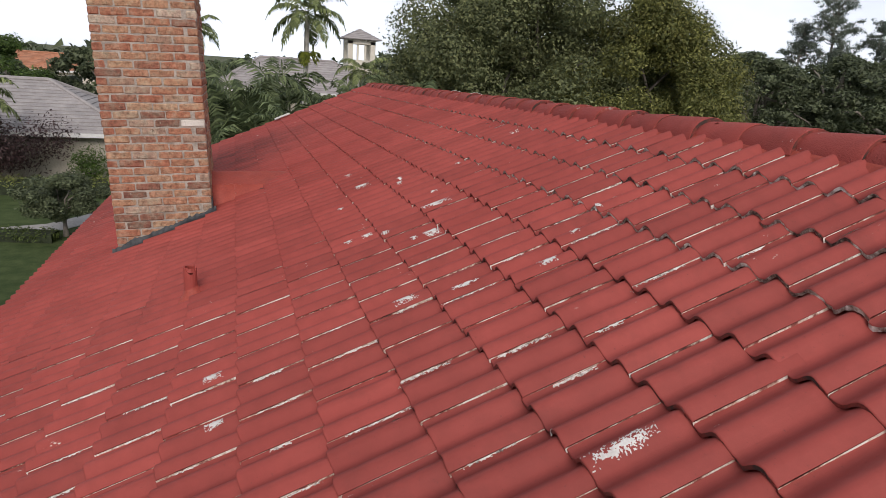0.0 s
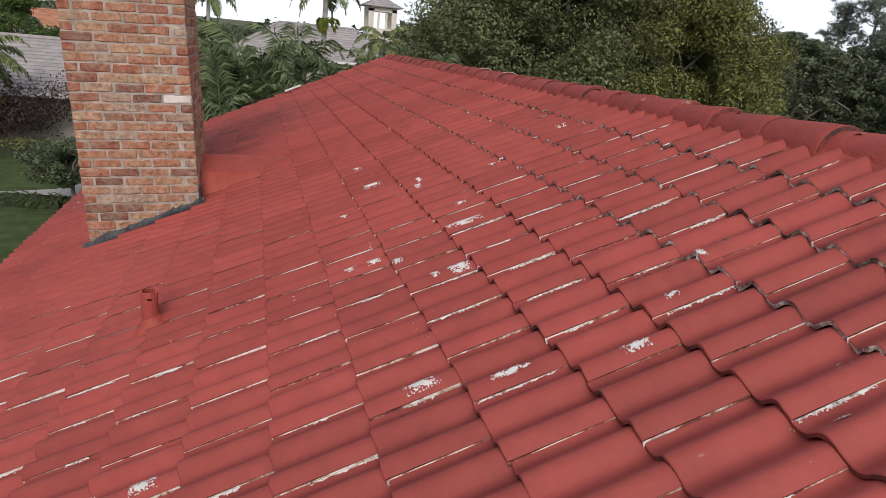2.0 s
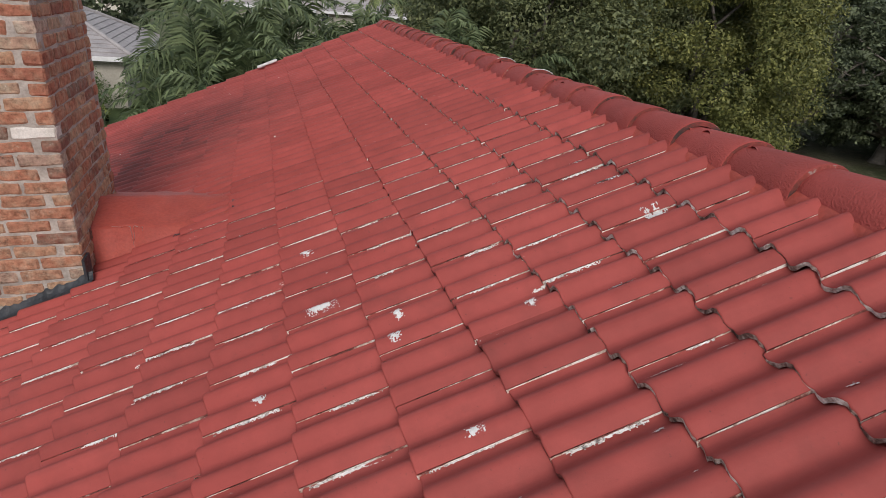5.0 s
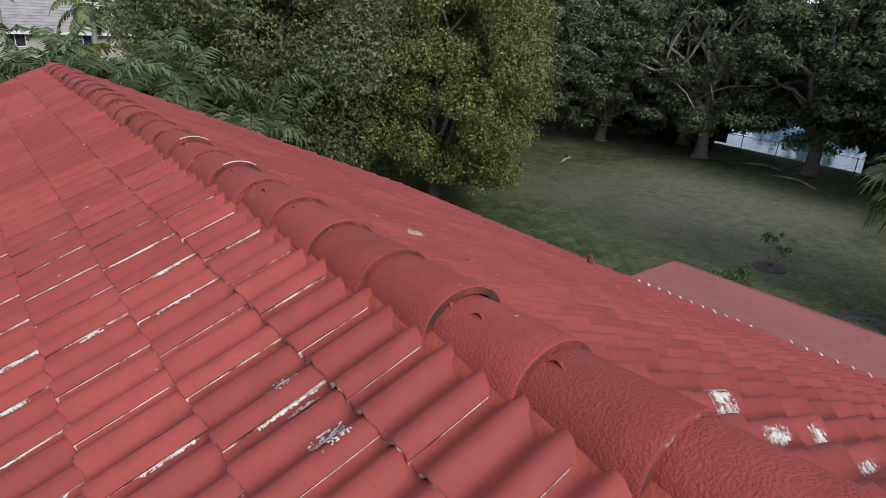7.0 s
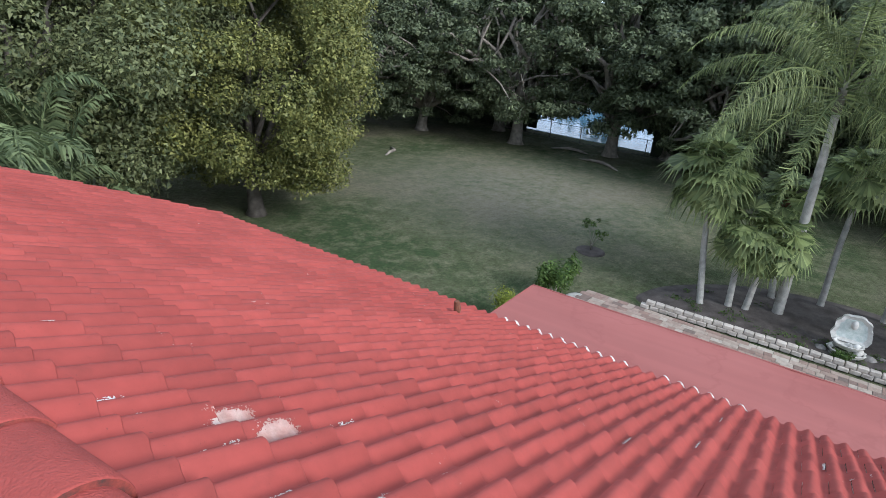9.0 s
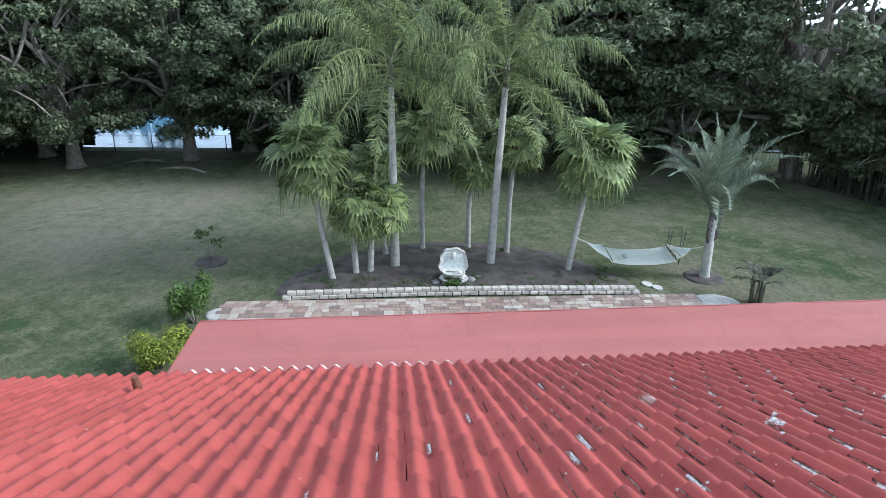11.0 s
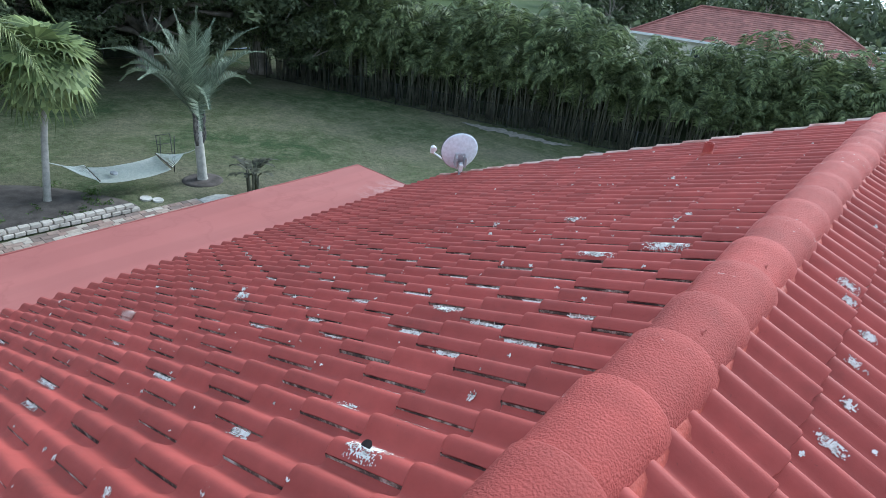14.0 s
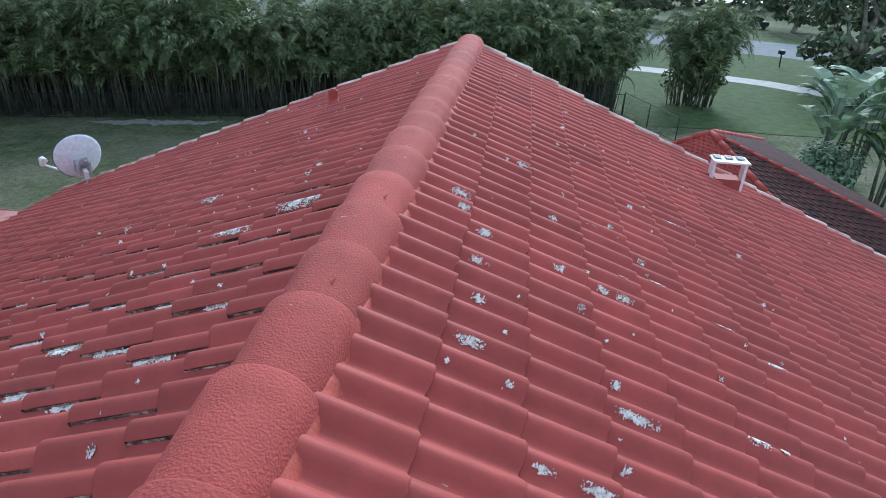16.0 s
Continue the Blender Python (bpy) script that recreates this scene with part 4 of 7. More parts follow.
def garden_plants():
    queen_palm((21.3, 8.85), (21.0, 9.0, 6.9), 11, 24, 5.5)
    queen_palm((21.4, 5.2), (21.35, 5.0, 6.9), 12, 22, 5.3)
    for n, (at, crown, fr, st, sz) in enumerate((((20.2, 11.1), (20.6, 11.8, 4.3), 30, 1.0, 1.05), ((20.7, 10.3), (20.7, 10.35, 2.7), 22, 0.8, 0.85),
                                      ((20.8, 9.8), (20.9, 9.55, 2.4), 22, 0.8, 0.85), ((22.7, 9.2), (22.6, 9.6, 3.6), 20, 0.75, 0.8),
                                      ((23.3, 7.7), (23.3, 7.7, 4.6), 26, 0.85, 0.9), ((23.4, 5.8), (23.4, 5.75, 3.4), 20, 0.75, 0.8),
                                      ((22.7, 4.3), (22.8, 4.2, 4.4), 22, 0.85, 0.85))):
        fan_palm(at, crown, 20 + n, fr, st, sz)
    fan_palm((20.8, 2.3), (20.6, 1.75, 4.35), 40, 34, 1.0, 1.1, 0.3, "fan palm with slim leaning trunk that holds the hammock")
    triangle_palm((20.1, -2.84), 50)
    shrub("bush", (17.2, 15.1, 0), (1.0, 0.8, 1.7), 60, M_BUSH, "dark green leafy shrub beside the paved patio", count=2600, leaf_size=0.07)
    shrub("bush", (14.6, 15.3, 0), (1.25, 1.05, 1.25), 61, M_LIME, "clipped yellow-green bush beside the flat roof", count=4200, leaf_size=0.055)
    tree = broad_tree("sapling", "young sapling with sparse leaves in a ring of bare soil", (22.3, 15.9), 1.5, 0.55, 0.025, 62, M_BUSH, 8, 260, 0.07, 0.35, limbs=6)
    # olive tree that stands close to the roof's far corner, and the dark row behind the lawn
    broad_tree("oak_tree", "dense round olive-green tree beside the lawn", (15.4, 28.0), 12.0, 4.45, 0.30, 70, M_OLIVE, 100, 125000, 0.072, 0.14, limbs=12, brange=(0.18, 0.30), sides=3, bark=M_DARKBARK)
    broad_tree("oak_tree", "dense olive-green tree behind the roof", (8.5, 31.5), 12.6, 4.7, 0.28, 71, M_OAK, 90, 105000, 0.080, 0.2, limbs=12, sides=3, bark=M_DARKBARK)
    broad_tree("oak_tree", "dense olive-green tree behind the roof", (12.6, 33.5), 13.8, 4.4, 0.28, 73, M_OAK, 60, 45000, 0.105, 0.2, limbs=10, sides=3, bark=M_DARKBARK)
    kinds, thin = [], []
    words = "large dark green ficus tree with a pale rooted trunk"
    for s in range(3):
        at = ((38.7, 28.2), (41.1, 22.0), (40.5, 15.5))[s]
        kinds.append(broad_tree("ficus_tree", words, at, (12.0, 12.6, 13.0)[s], (6.8, 6.6, 6.6)[s], 0.42, 80 + s, M_BANYAN, 260, 45000, 0.143, (0.22, 0.20, 0.10)[s],
                                0.7, 26, "row of ficus trees", (0.07, 0.17), 0.1, 3, 3))
    for s in range(2):
        thin.append(broad_tree("ficus_tree", "dark green broad-leaved tree behind the row", ((44.5, 33.0), (47.0, 18.5))[s], 11.8, 5.6, 0.4, 86 + s, M_BANYAN, 110, 9000, 0.34, 0.16,
                               0.75, 8, "far trees", (0.12, 0.24), 0.2, 3))
    for x, y, k, sc, rz in ((30.0, 36.5, 1, 0.84, 40), (36.5, 35.0, 2, 0.84, 80), (42.0, 9.5, 0, 1.2, 200), (40.5, 3.0, 2, 1.25, 260), (41.5, -4.0, 1, 1.35, 300),
                            (39.5, -10.5, 2, 1.15, 20), (36.5, -17.0, 0, 1.32, 75), (32.0, -20.5, 2, 0.72, 110), (25.5, 41.5, 0, 0.82, 310), (20.0, 46.0, 2, 0.8, 60), (44.2, 31.8, 2, 0.9, 33), (43.8, 18.7, 1, 1.02, 140), (43.5, 12.4, 2, 1.04, 222), (42.0, 31.5, 1, 0.9, 290), (43.5, 6.0, 1, 1.3, 77)):
        copy_thing(kinds[k], pose(x, y, 0, 0, 0, rz) @ Matrix.Diagonal((sc * 1.05, sc * 1.05, sc, 1)))
    for x, y, k, sc, rz in ((44.5, -14.0, 1, 1.2, 150), (31.0, 47.0, 1, 0.86, 190), (38.0, 43.5, 0, 0.86, 240), (47.0, 3.0, 1, 1.35, 40), (47.5, -6.0, 0, 1.35, 90), (46.5, 11.5, 0, 1.2, 170),
                            (13.0, 50.0, 1, 0.9, 100), (47.5, 40.0, 0, 0.95, 65)):
        copy_thing(thin[k], pose(x, y, 0, 0, 0, rz) @ Matrix.Diagonal((sc, sc, sc, 1)))
    # wispy casuarinas that rise over the row
    rng = random.Random(95)
    first = thing("casuarina", (50, 34, 0), "tall wispy grey-green casuarina behind the trees", "tree", "casuarinas")
    bm = bmesh.new()
    tube(bm, [(0, 0, -.1), (.15, .1, 6), (.1, -.1, 11), (0, .1, 16.0)], [0.26, 0.2, 0.13, 0.03], 7)
    tufts = []
    for i in range(64):
        t = rng.random() ** 0.8
        z = 4.0 + 11.5 * t
        a, reach = rng.random() * math.tau, (3.3 - 1.9 * t) * rng.uniform(0.5, 1.15)
        p, q = Vector((0.1, 0, z)), Vector((0.1 + reach * math.cos(a), reach * math.sin(a), z + reach * rng.uniform(0.5, 1.0)))
        tube(bm, branch_path(p, q, rng, -0.1, 4), [0.05, 0.04, 0.03, 0.02, 0.012], 4)
        for k in range(9):
            c = p.lerp(q, 0.35 + 0.09 * k) + Vector((rng.uniform(-.45, .45), rng.uniform(-.45, .45), rng.uniform(-.3, .4)))
            e = rng.uniform(0.16, 0.32)
            tufts.append((c.x, c.y, c.z, e * 1.3, e * 1.3, e * 0.8))
    part("trunk", bm, M_BARK, first, smooth=True)
    link_mesh("crown", leaves_mesh("crown", tufts, 27000, 0.12, 96, flat=1.0, shell=0.1, aspect=0.22, sides=3), first, [M_PINE])
    first.matrix_world = pose(47.4, 45.8, 0)
    for x, y, sc in ((46.4, 47.9, 0.86), (51.0, 40.6, 0.98), (52.4, 38.6, 0.93), (49.6, 43.0, 0.88)):
        copy_thing(first, pose(x, y, 0, 0, 0, x * 67) @ Matrix.Diagonal((sc, sc, sc, 1)))
    # areca hedge along the south fence, two rows deep, and the clumps behind the north gable
    clumps = [areca_clump(100 + s) for s in range(4)]
    rng = random.Random(9)
    x = 36.0
    spots = []
    while x > -7.0:
        for row in range(2):
            y = -16.9 - 0.296 * (34.9 - x) - 1.1 * row - rng.uniform(0, 0.5)
            spots.append((x + rng.uniform(-.3, .3), y, rng.uniform(0.95, 1.2) * (1.08 if row else 0.92)))
        x -= 1.05
    for x, y in ((-12.1, -32.4), (-12.9, -32.9), (-11.4, -33.1), (-12.3, -33.6)):
        spots.append((x, y, 1.12))
    for n, (x, y, sc) in enumerate(spots):
        m = pose(x, y, 0, 0, 0, n * 77.0) @ Matrix.Diagonal((sc, sc, sc, 1))
        if n < 4:
            clumps[n].matrix_world = m
        else:
            copy_thing(clumps[n % 4], m)
    # the paler clumps behind the north gable
    north = []
    for x, y, sc in ((-2.8, 23.0, 1.0), (1.1, 29.4, 1.12), (2.6, 30.6, 1.15), (-0.9, 31.0, 1.1), (4.0, 29.0, 1.05), (-2.6, 30.0, 1.0), (-1.2, 21.9, 1.0), (0.4, 23.4, 1.1), (-3.0, 26.6, 1.15), (-0.5, 27.0, 1.25), (2.0, 22.3, 1.05),
                     (3.6, 23.8, 1.1), (2.6, 26.8, 1.2), (5.6, 26.0, 1.15)):
        north.append((x, y, sc * (0.96 if x > 3.0 else 1.10)))
    pale = [areca_clump(110 + k, 5.0, 44, 9, 1.0, M_NORTHPALM, "palms behind the gable") for k in range(2)]
    for n, (x, y, sc) in enumerate(north):
        m = pose(x, y, 0, 0, 0, n * 59.0) @ Matrix.Diagonal((sc, sc, sc, 1))
        if n < 2:
            pale[n].matrix_world = m
        else:
            copy_thing(pale[n % 2], m)
    oak = [o for o in bpy.data.objects if o.name.startswith("oak_tree")][1]
    for x, y, sc, rz in ((10.6, 30.2, 1.03, 140), (18.0, 31.5, 0.95, 250)):
        copy_thing(oak, pose(x, y, 0, 0, 0, rz) @ Matrix.Diagonal((sc, sc, sc, 1)))


garden_plants()

# ---------------------------------------------------------------- things on the roof


def tile_surface(side, y, s):
    """A point on the tiles, s metres down the slope from the ridge, and the slope's normal."""
    first = FIRST[side]
    k = max(0, math.ceil((s - first) / EXPO - 1e-6))
    d = first + EXPO * k - s
    sign = -1 if side == "west" else 1
    u = sign * y
    base = joint_base(side, k)
    w = RISE - FALL * d + tile_profile((u - base) % TILE_W, LIP[side]) + 0.003
    return slope_matrix(side) @ Vector((u, -s, w + 0.003))


def roof_z(x):
    return RIDGE_Z - abs(x) * math.tan(ALPHA)


def patch_cells(side, y, s, length, width, seed, cell=0.0042, strip=0, torn=1.0):
    """A ragged patch of bare cement: uneven cells that lie on the tile, torn along the slope; a strip is torn on one side."""
    vs, fs, index = [], [], {}
    nl, nw = max(3, int(length / cell)), max(3, int(width / cell))
    cl, cw = length / nl, width / nw

    def corner(i, j):
        if (i, j) not in index:
            di = 0.42 * cl * noise.noise((i * 3.7 + seed, j * 5.3, 1.0)) * 1.8
            dj = 0.42 * cw * noise.noise((i * 4.9, j * 3.1 + seed, 7.0)) * 1.8
            index[i, j] = len(vs)
            vs.append(tile_surface(side, y - width / 2 + j * cw + dj, s - length / 2 + i * cl + di))
        return index[i, j]
    for i in range(nl):
        for j in range(nw):
            a, b = (i + 0.5) / nl * 2 - 1, (j + 0.5) / nw * 2 - 1
            la, lb = a * length * 0.5, b * width * 0.5
            r = math.hypot(a, b) if not strip else max(abs(a) ** 3, 0.5 + 0.5 * b * strip)
            n = 0.50 * noise.noise((a * 2.0 + seed, b * 2.0, seed * 1.7)) + 0.60 * noise.noise((la * 45 + seed, lb * 70, seed * 0.7)) + 0.95 * noise.noise((la * 150, lb * 210 + seed, 2.0)) * (0.35 + r)
            if r + torn * n < 0.68:
                fs.append((corner(i, j), corner(i, j + 1), corner(i + 1, j + 1), corner(i + 1, j)))
    return vs, fs


def on_roll(side, y, s, t):
    """The place nearest to y where the tile's own measure is t or t + 0.15."""
    sign = -1 if side == "west" else 1
    k = max(0, math.ceil((s - FIRST[side]) / EXPO - 1e-6))
    base = joint_base(side, k) + t
    return sign * (base + round((sign * y - base) / 0.15) * 0.15)


# place along the ridge, distance down the slope, length and width of the large bare patches
WEST_PATCHES = [(4.29, 1.98, 0.28, 0.060), (6.62, 1.84, 0.13, 0.085), (7.07, 1.655, 0.25, 0.050), (6.95, 2.08, 0.07, 0.055), (7.06, 2.18, 0.09, 0.045), (7.06, 2.31, 0.08, 0.045), (5.87, 2.23, 0.15, 0.05),
                (5.59, 1.57, 0.12, 0.04), (5.73, 1.95, 0.16, 0.03), (6.03, 3.23, 0.11, 0.05), (5.55, 3.21, 0.09, 0.04), (7.37, 1.58, 0.08, 0.04), (7.95, 2.22, 0.08, 0.04), (6.63, 1.96, 0.05, 0.04),
                (5.79, 1.09, 0.05, 0.05), (5.71, 1.32, 0.07, 0.03), (8.14, 1.65, 0.05, 0.06), (8.44, 1.94, 0.17, 0.06), (9.04, 1.96, 0.08, 0.05), (8.01, 1.69, 0.06, 0.05), (7.79, 1.20, 0.05, 0.04)]
# seen from the ridge looking down the other way
RIDGE_PATCHES = [(6.86, 0.54, 0.16, 0.075), (5.93, 1.32, 0.13, 0.08), (5.95, 1.20, 0.09, 0.04), (6.84, 1.24, 0.25, 0.06), (7.16, 1.15, 0.05, 0.06), (7.29, 0.84, 0.11, 0.03), (7.26, 1.02, 0.16, 0.04), (5.65, 0.36, 0.15, 0.05),
                 (5.79, 0.39, 0.09, 0.04), (5.85, 0.54, 0.09, 0.04), (5.98, 0.52, 0.08, 0.04), (6.28, 0.51, 0.08, 0.04), (6.58, 0.55, 0.08, 0.04), (5.37, 0.93, 0.08, 0.04), (5.96, 0.94, 0.09, 0.04), (4.73, 0.71, 0.12, 0.05), (6.69, 1.17, 0.06, 0.04)]
EAST_PATCHES = [(7.75, 0.87, 0.16, 0.085), (7.76, 0.50, 0.24, 0.06), (7.94, 0.51, 0.19, 0.13), (6.90, 1.11, 0.19, 0.05), (7.60, 0.80, 0.24, 0.035), (7.45, 1.14, 0.28, 0.03), (7.47, 0.82, 0.12, 0.04), (6.01, 0.78, 0.28, 0.07), (5.86, 0.46, 0.30, 0.11),
                (6.73, 0.51, 0.20, 0.05), (7.40, 3.77, 0.36, 0.17), (7.34, 5.39, 0.22, 0.08), (6.93, 2.97, 0.24, 0.06), (5.13, 1.41, 0.2, 0.05), (4.88, 1.24, 0.15, 0.05), (3.72, 1.18, 0.16, 0.06), (4.32, 0.47, 0.2, 0.06), (4.9, 1.86, 0.12, 0.06)]
NORTH_PATCHES = [(9.84, 0.80, 0.33, 0.15), (9.99, 0.72, 0.33, 0.15), (10.27, 0.40, 0.18, 0.05), (10.13, 0.46, 0.08, 0.04), (12.07, 0.93, 0.13, 0.08), (10.96, 0.52, 0.08, 0.04), (8.89, 0.43, 0.06, 0.045), (8.59, 0.78, 0.24, 0.045),
                 (8.45, 0.86, 0.1, 0.03), (8.43, 0.44, 0.14, 0.03), (9.32, 0.73, 0.05, 0.04)]


WHITE_RIMS = (10.425, 11.182)


def child_world(ob, root):
    """Parent a mesh given in world metres."""
    ob.parent = root
    ob.matrix_parent_inverse = root.matrix_world.inverted()


M_HOLE = plain("dark_hole", (0.012, 0.008, 0.007), (0.035, 0.022, 0.018), 40.0, 0.95)


def bare_patches():
    bpy.context.view_layer.update()
    for side, root, lots in (("west", roof_west, ((WEST_PATCHES, M_WHITE), (RIDGE_PATCHES, M_GREYPATCH))), ("east", roof_east, ((EAST_PATCHES, M_GREYPATCH), (NORTH_PATCHES, M_WHITE)))):
        fine = M_GREYPATCH
        for spots, m, n, (y, s, length, width) in ((spots, m, n, row) for spots, m in lots for n, row in enumerate(spots)):
            # the bare spots lie on one flank of a roll
            if side == "west":
                y, width = on_roll(side, y, s, 0.112 if spots is WEST_PATCHES else 0.062), min(width, 0.075 if spots is WEST_PATCHES else 0.045)
            grow = {id(RIDGE_PATCHES): 0.78, id(WEST_PATCHES): 0.88, id(NORTH_PATCHES): 0.9}.get(id(spots), 0.84)
            tan = spots is NORTH_PATCHES and n < 2 or spots is EAST_PATCHES and n == 10
            vs, fs = patch_cells(side, y, s, length * grow, width * grow, 3.1 * n + len(spots), 0.0026, 0, 0.3 if tan else 0.85 if spots is NORTH_PATCHES else 1.0)
            if fs:
                child_world(raw("bare_patch", vs, fs, M_RAKE if tan else m, label="bare tan tile where the paint is gone" if tan else "ragged patch of bare pale cement"), root)
        # torn strips below the side laps, and small chips
        rng = random.Random(17 if side == "west" else 18)
        vs, fs = [], []
        sign = -1 if side == "west" else 1
        for k in range(0, 15):
            for i in range(-26, 29):
                y = sign * joint_base(side, k) + i * TILE_W
                s = FIRST[side] + EXPO * (k - rng.uniform(0.25, 0.7))
                if not SOUTH + 0.2 < y < NORTH - 0.3 or s < 0.3:
                    continue
                if side == "east":
                    chance = 0.90 if y < 7.3 and s < 2.6 else 0.75 if y < 7.0 else 0.12
                    wide = rng.uniform(0.010, 0.034) * (1.3 if s < 1.6 else 0.8)
                else:
                    chance = 0.85 if y > 9.5 else 0.50 if y > 4.5 and s > 0.8 else 0.10
                    wide = rng.uniform(0.006, 0.012) * (3.0 if y > 11.0 else 2.0 if y > 9.5 else 1.0)
                if rng.random() < chance:
                    a, b = patch_cells(side, y + sign * (wide / 2 + 0.002), s, rng.uniform(0.08, 0.30), wide, rng.uniform(0, 90), 0.004, sign, 0.75)
                    q = len(vs)
                    vs += a
                    fs += [tuple(q + c for c in f) for f in b]
        for n in range(110 if side == "west" else 200):
            y = rng.uniform(SOUTH + 0.3, 15.8) if rng.random() < 0.3 else rng.uniform(SOUTH + 0.3, 8.5)
            s = rng.uniform(0.3, 5.2) if rng.random() < 0.4 else rng.uniform(0.3, 2.6)
            w = rng.uniform(0.006, 0.016) * (2.2 if rng.random() < 0.16 and y < 8.5 else 1.0)
            a, b = patch_cells(side, on_roll(side, y, s, 0.06 if side == "west" else 0.14), s, w * rng.uniform(1, 2.6), w, rng.uniform(0, 90), 0.004)
            q = len(vs)
            vs += a
            fs += [tuple(q + i for i in f) for f in b]
        ob = raw("paint_chips", vs, fs, fine, label="small chips of peeled paint")
        tagged(ob, kind="stuff")
        child_world(ob, root)
    # white ends of the eave tiles where the paint has gone
    s = FIRST["east"] + EXPO * (COURSES["east"] - 1)
    y = 8.72
    rng = random.Random(4)
    while y < 11.55:
        if y > 9.9 or rng.random() < 0.45:
            base = joint_base("east", COURSES["east"] - 1)
            yc = base + round((y - base - 0.075) / 0.15) * 0.15 + 0.075
            vs, fs = patch_cells("east", yc, s - 0.03, 0.085, 0.10, y * 7, 0.006)
            if fs:
                child_world(raw("bare_patch", vs, fs, M_WHITE, label="bare white tile end at the eave"), roof_east)
        y += 0.15
    # bits of white mortar squeezed out under two butts, and the hole with its rim
    for y, s, w in ((8.76, 0.50, 0.09), (8.46, 0.50, 0.10), (8.62, 0.49, 0.06), (8.06, 0.50, 0.07), (7.72, 0.86, 0.05), (8.9, 0.86, 0.05)):
        vs, fs = patch_cells("west", y, s + 0.03, 0.11, w, y * 3, 0.0045)
        child_world(raw("mortar_smear", vs, fs, M_WHITE, label="smear of white mortar below a tile"), roof_west)
    p = tile_surface("east", 7.943, 0.515)
    bm = bmesh.new()
    bmesh.ops.create_circle(bm, cap_ends=True, radius=0.019, segments=12)
    for v in bm.verts:
        v.co.x *= 1.25
        v.co *= 1 + 0.18 * noise.noise(v.co * 60)
    ob = part("hole", bm, M_HOLE, None, "dark broken hole in the tile")
    ob.matrix_world = Matrix.Translation(p + Vector((0.003, 0.003, 0.005))) @ pose(0, 0, 0, 0, math.degrees(ALPHA), 0) @ Matrix.Rotation(-0.55, 4, "X")
    child_world(ob, roof_east)
    # worn white lower rims of a few ridge caps
    for n, y in enumerate(WHITE_RIMS):
        vs, fs = [], []
        for i in range(30):
            a = 1.15 + 1.15 * i / 29
            for k, (r_, dy) in enumerate(((0.142, -0.004), (0.1455, 0.001 + 0.003 * noise.noise((i * 0.6, n, 0))), (0.1435, 0.006 + 0.012 * noise.noise((i * 0.45, n, 5))))):
                vs.append((-r_ * 1.13 * math.cos(a), y + dy, RIDGE_Z + 0.004 + r_ * math.sin(a) ** 0.9 - 0.036))
            if i:
                b = 3 * i
                fs += [(b - 3, b, b + 1, b - 2), (b - 2, b + 1, b + 2, b - 1)]
        ob = raw("bare_rim", vs, fs, M_WHITE, None, label="worn white rim of a ridge cap")
        child_world(ob, bpy.data.objects["roof_ridge"])
    # one bare unpainted edge tile lies on the north rake
    bm = bmesh.new()
    box(bm, -0.17, -0.055, 0.0, 0.17, 0.055, 0.03)
    bevelled(bm, 0.008)
    ob = part("bare_rake_tile", bm, M_WHITE)
    x = -1.92
    ob.matrix_world = Matrix.Translation((x, NORTH - 0.14, roof_z(x) + 0.11)) @ pose(0, 0, 0, 0, -23.1, 0)
    child_world(ob, roof_west)


M_TAR = plain("black_tar", (0.016, 0.018, 0.021), (0.042, 0.046, 0.052), 14.0, 0.5, 0.9, 30.0)


def brick_look(nt, b):
    oi = nt.nodes.new("ShaderNodeObjectInfo")
    r = ramp(nt, oi.outputs["Random"], [(0.0, (0.13, 0.075, 0.070)), (0.09, (0.25, 0.125, 0.10)), (0.20, (0.42, 0.17, 0.11)), (0.36, (0.50, 0.235, 0.145)),
                                       (0.52, (0.45, 0.26, 0.17)), (0.68, (0.55, 0.34, 0.21)), (0.82, (0.53, 0.39, 0.26)), (0.93, (0.40, 0.31, 0.24)), (1.0, (0.62, 0.54, 0.44))])
    n = noise_tex(nt, 26.0, 7.0, 0.72)
    patchy = ramp(nt, noise_tex(nt, 11.0, 4.0, 0.6), [(0.40, (0.40, 0.14, 0.08)), (0.50, (0.52, 0.27, 0.16)), (0.60, (0.52, 0.40, 0.28))])
    col = mix(nt, 0.36, r, patchy)
    col = mix(nt, 1.0, col, ramp(nt, n, [(0.30, 0.42), (0.50, 0.95), (0.70, 1.30)]), 'MULTIPLY')
    soot = ramp(nt, noise_tex(nt, 16.0, 6.0, 0.75), [(0.60, 0.0), (0.70, 0.75)])
    col = mix(nt, soot, col, (0.11, 0.065, 0.05))
    pale = ramp(nt, noise_tex(nt, 22.0, 6.0, 0.75), [(0.64, 0.0), (0.69, 0.7)])
    col = mix(nt, pale, col, (0.62, 0.54, 0.46))
    nt.links.new(col, b.inputs["Base Color"])
    b.inputs["Roughness"].default_value = 0.9
    b.inputs["Specular IOR Level"].default_value = 0.2
    bump(nt, b, n, 1.0, 0.02)


M_BRICK = mat("old_clay_brick", brick_look)
M_BRICKWHITE = plain("whitewashed_brick", (0.62, 0.57, 0.50), (0.75, 0.70, 0.63), 12.0, 0.9, 0.5, 60.0)
M_GROUT = plain("pale_lime_mortar", (0.31, 0.27, 0.23), (0.52, 0.46, 0.40), 9.0, 0.95, 0.9, 50.0)


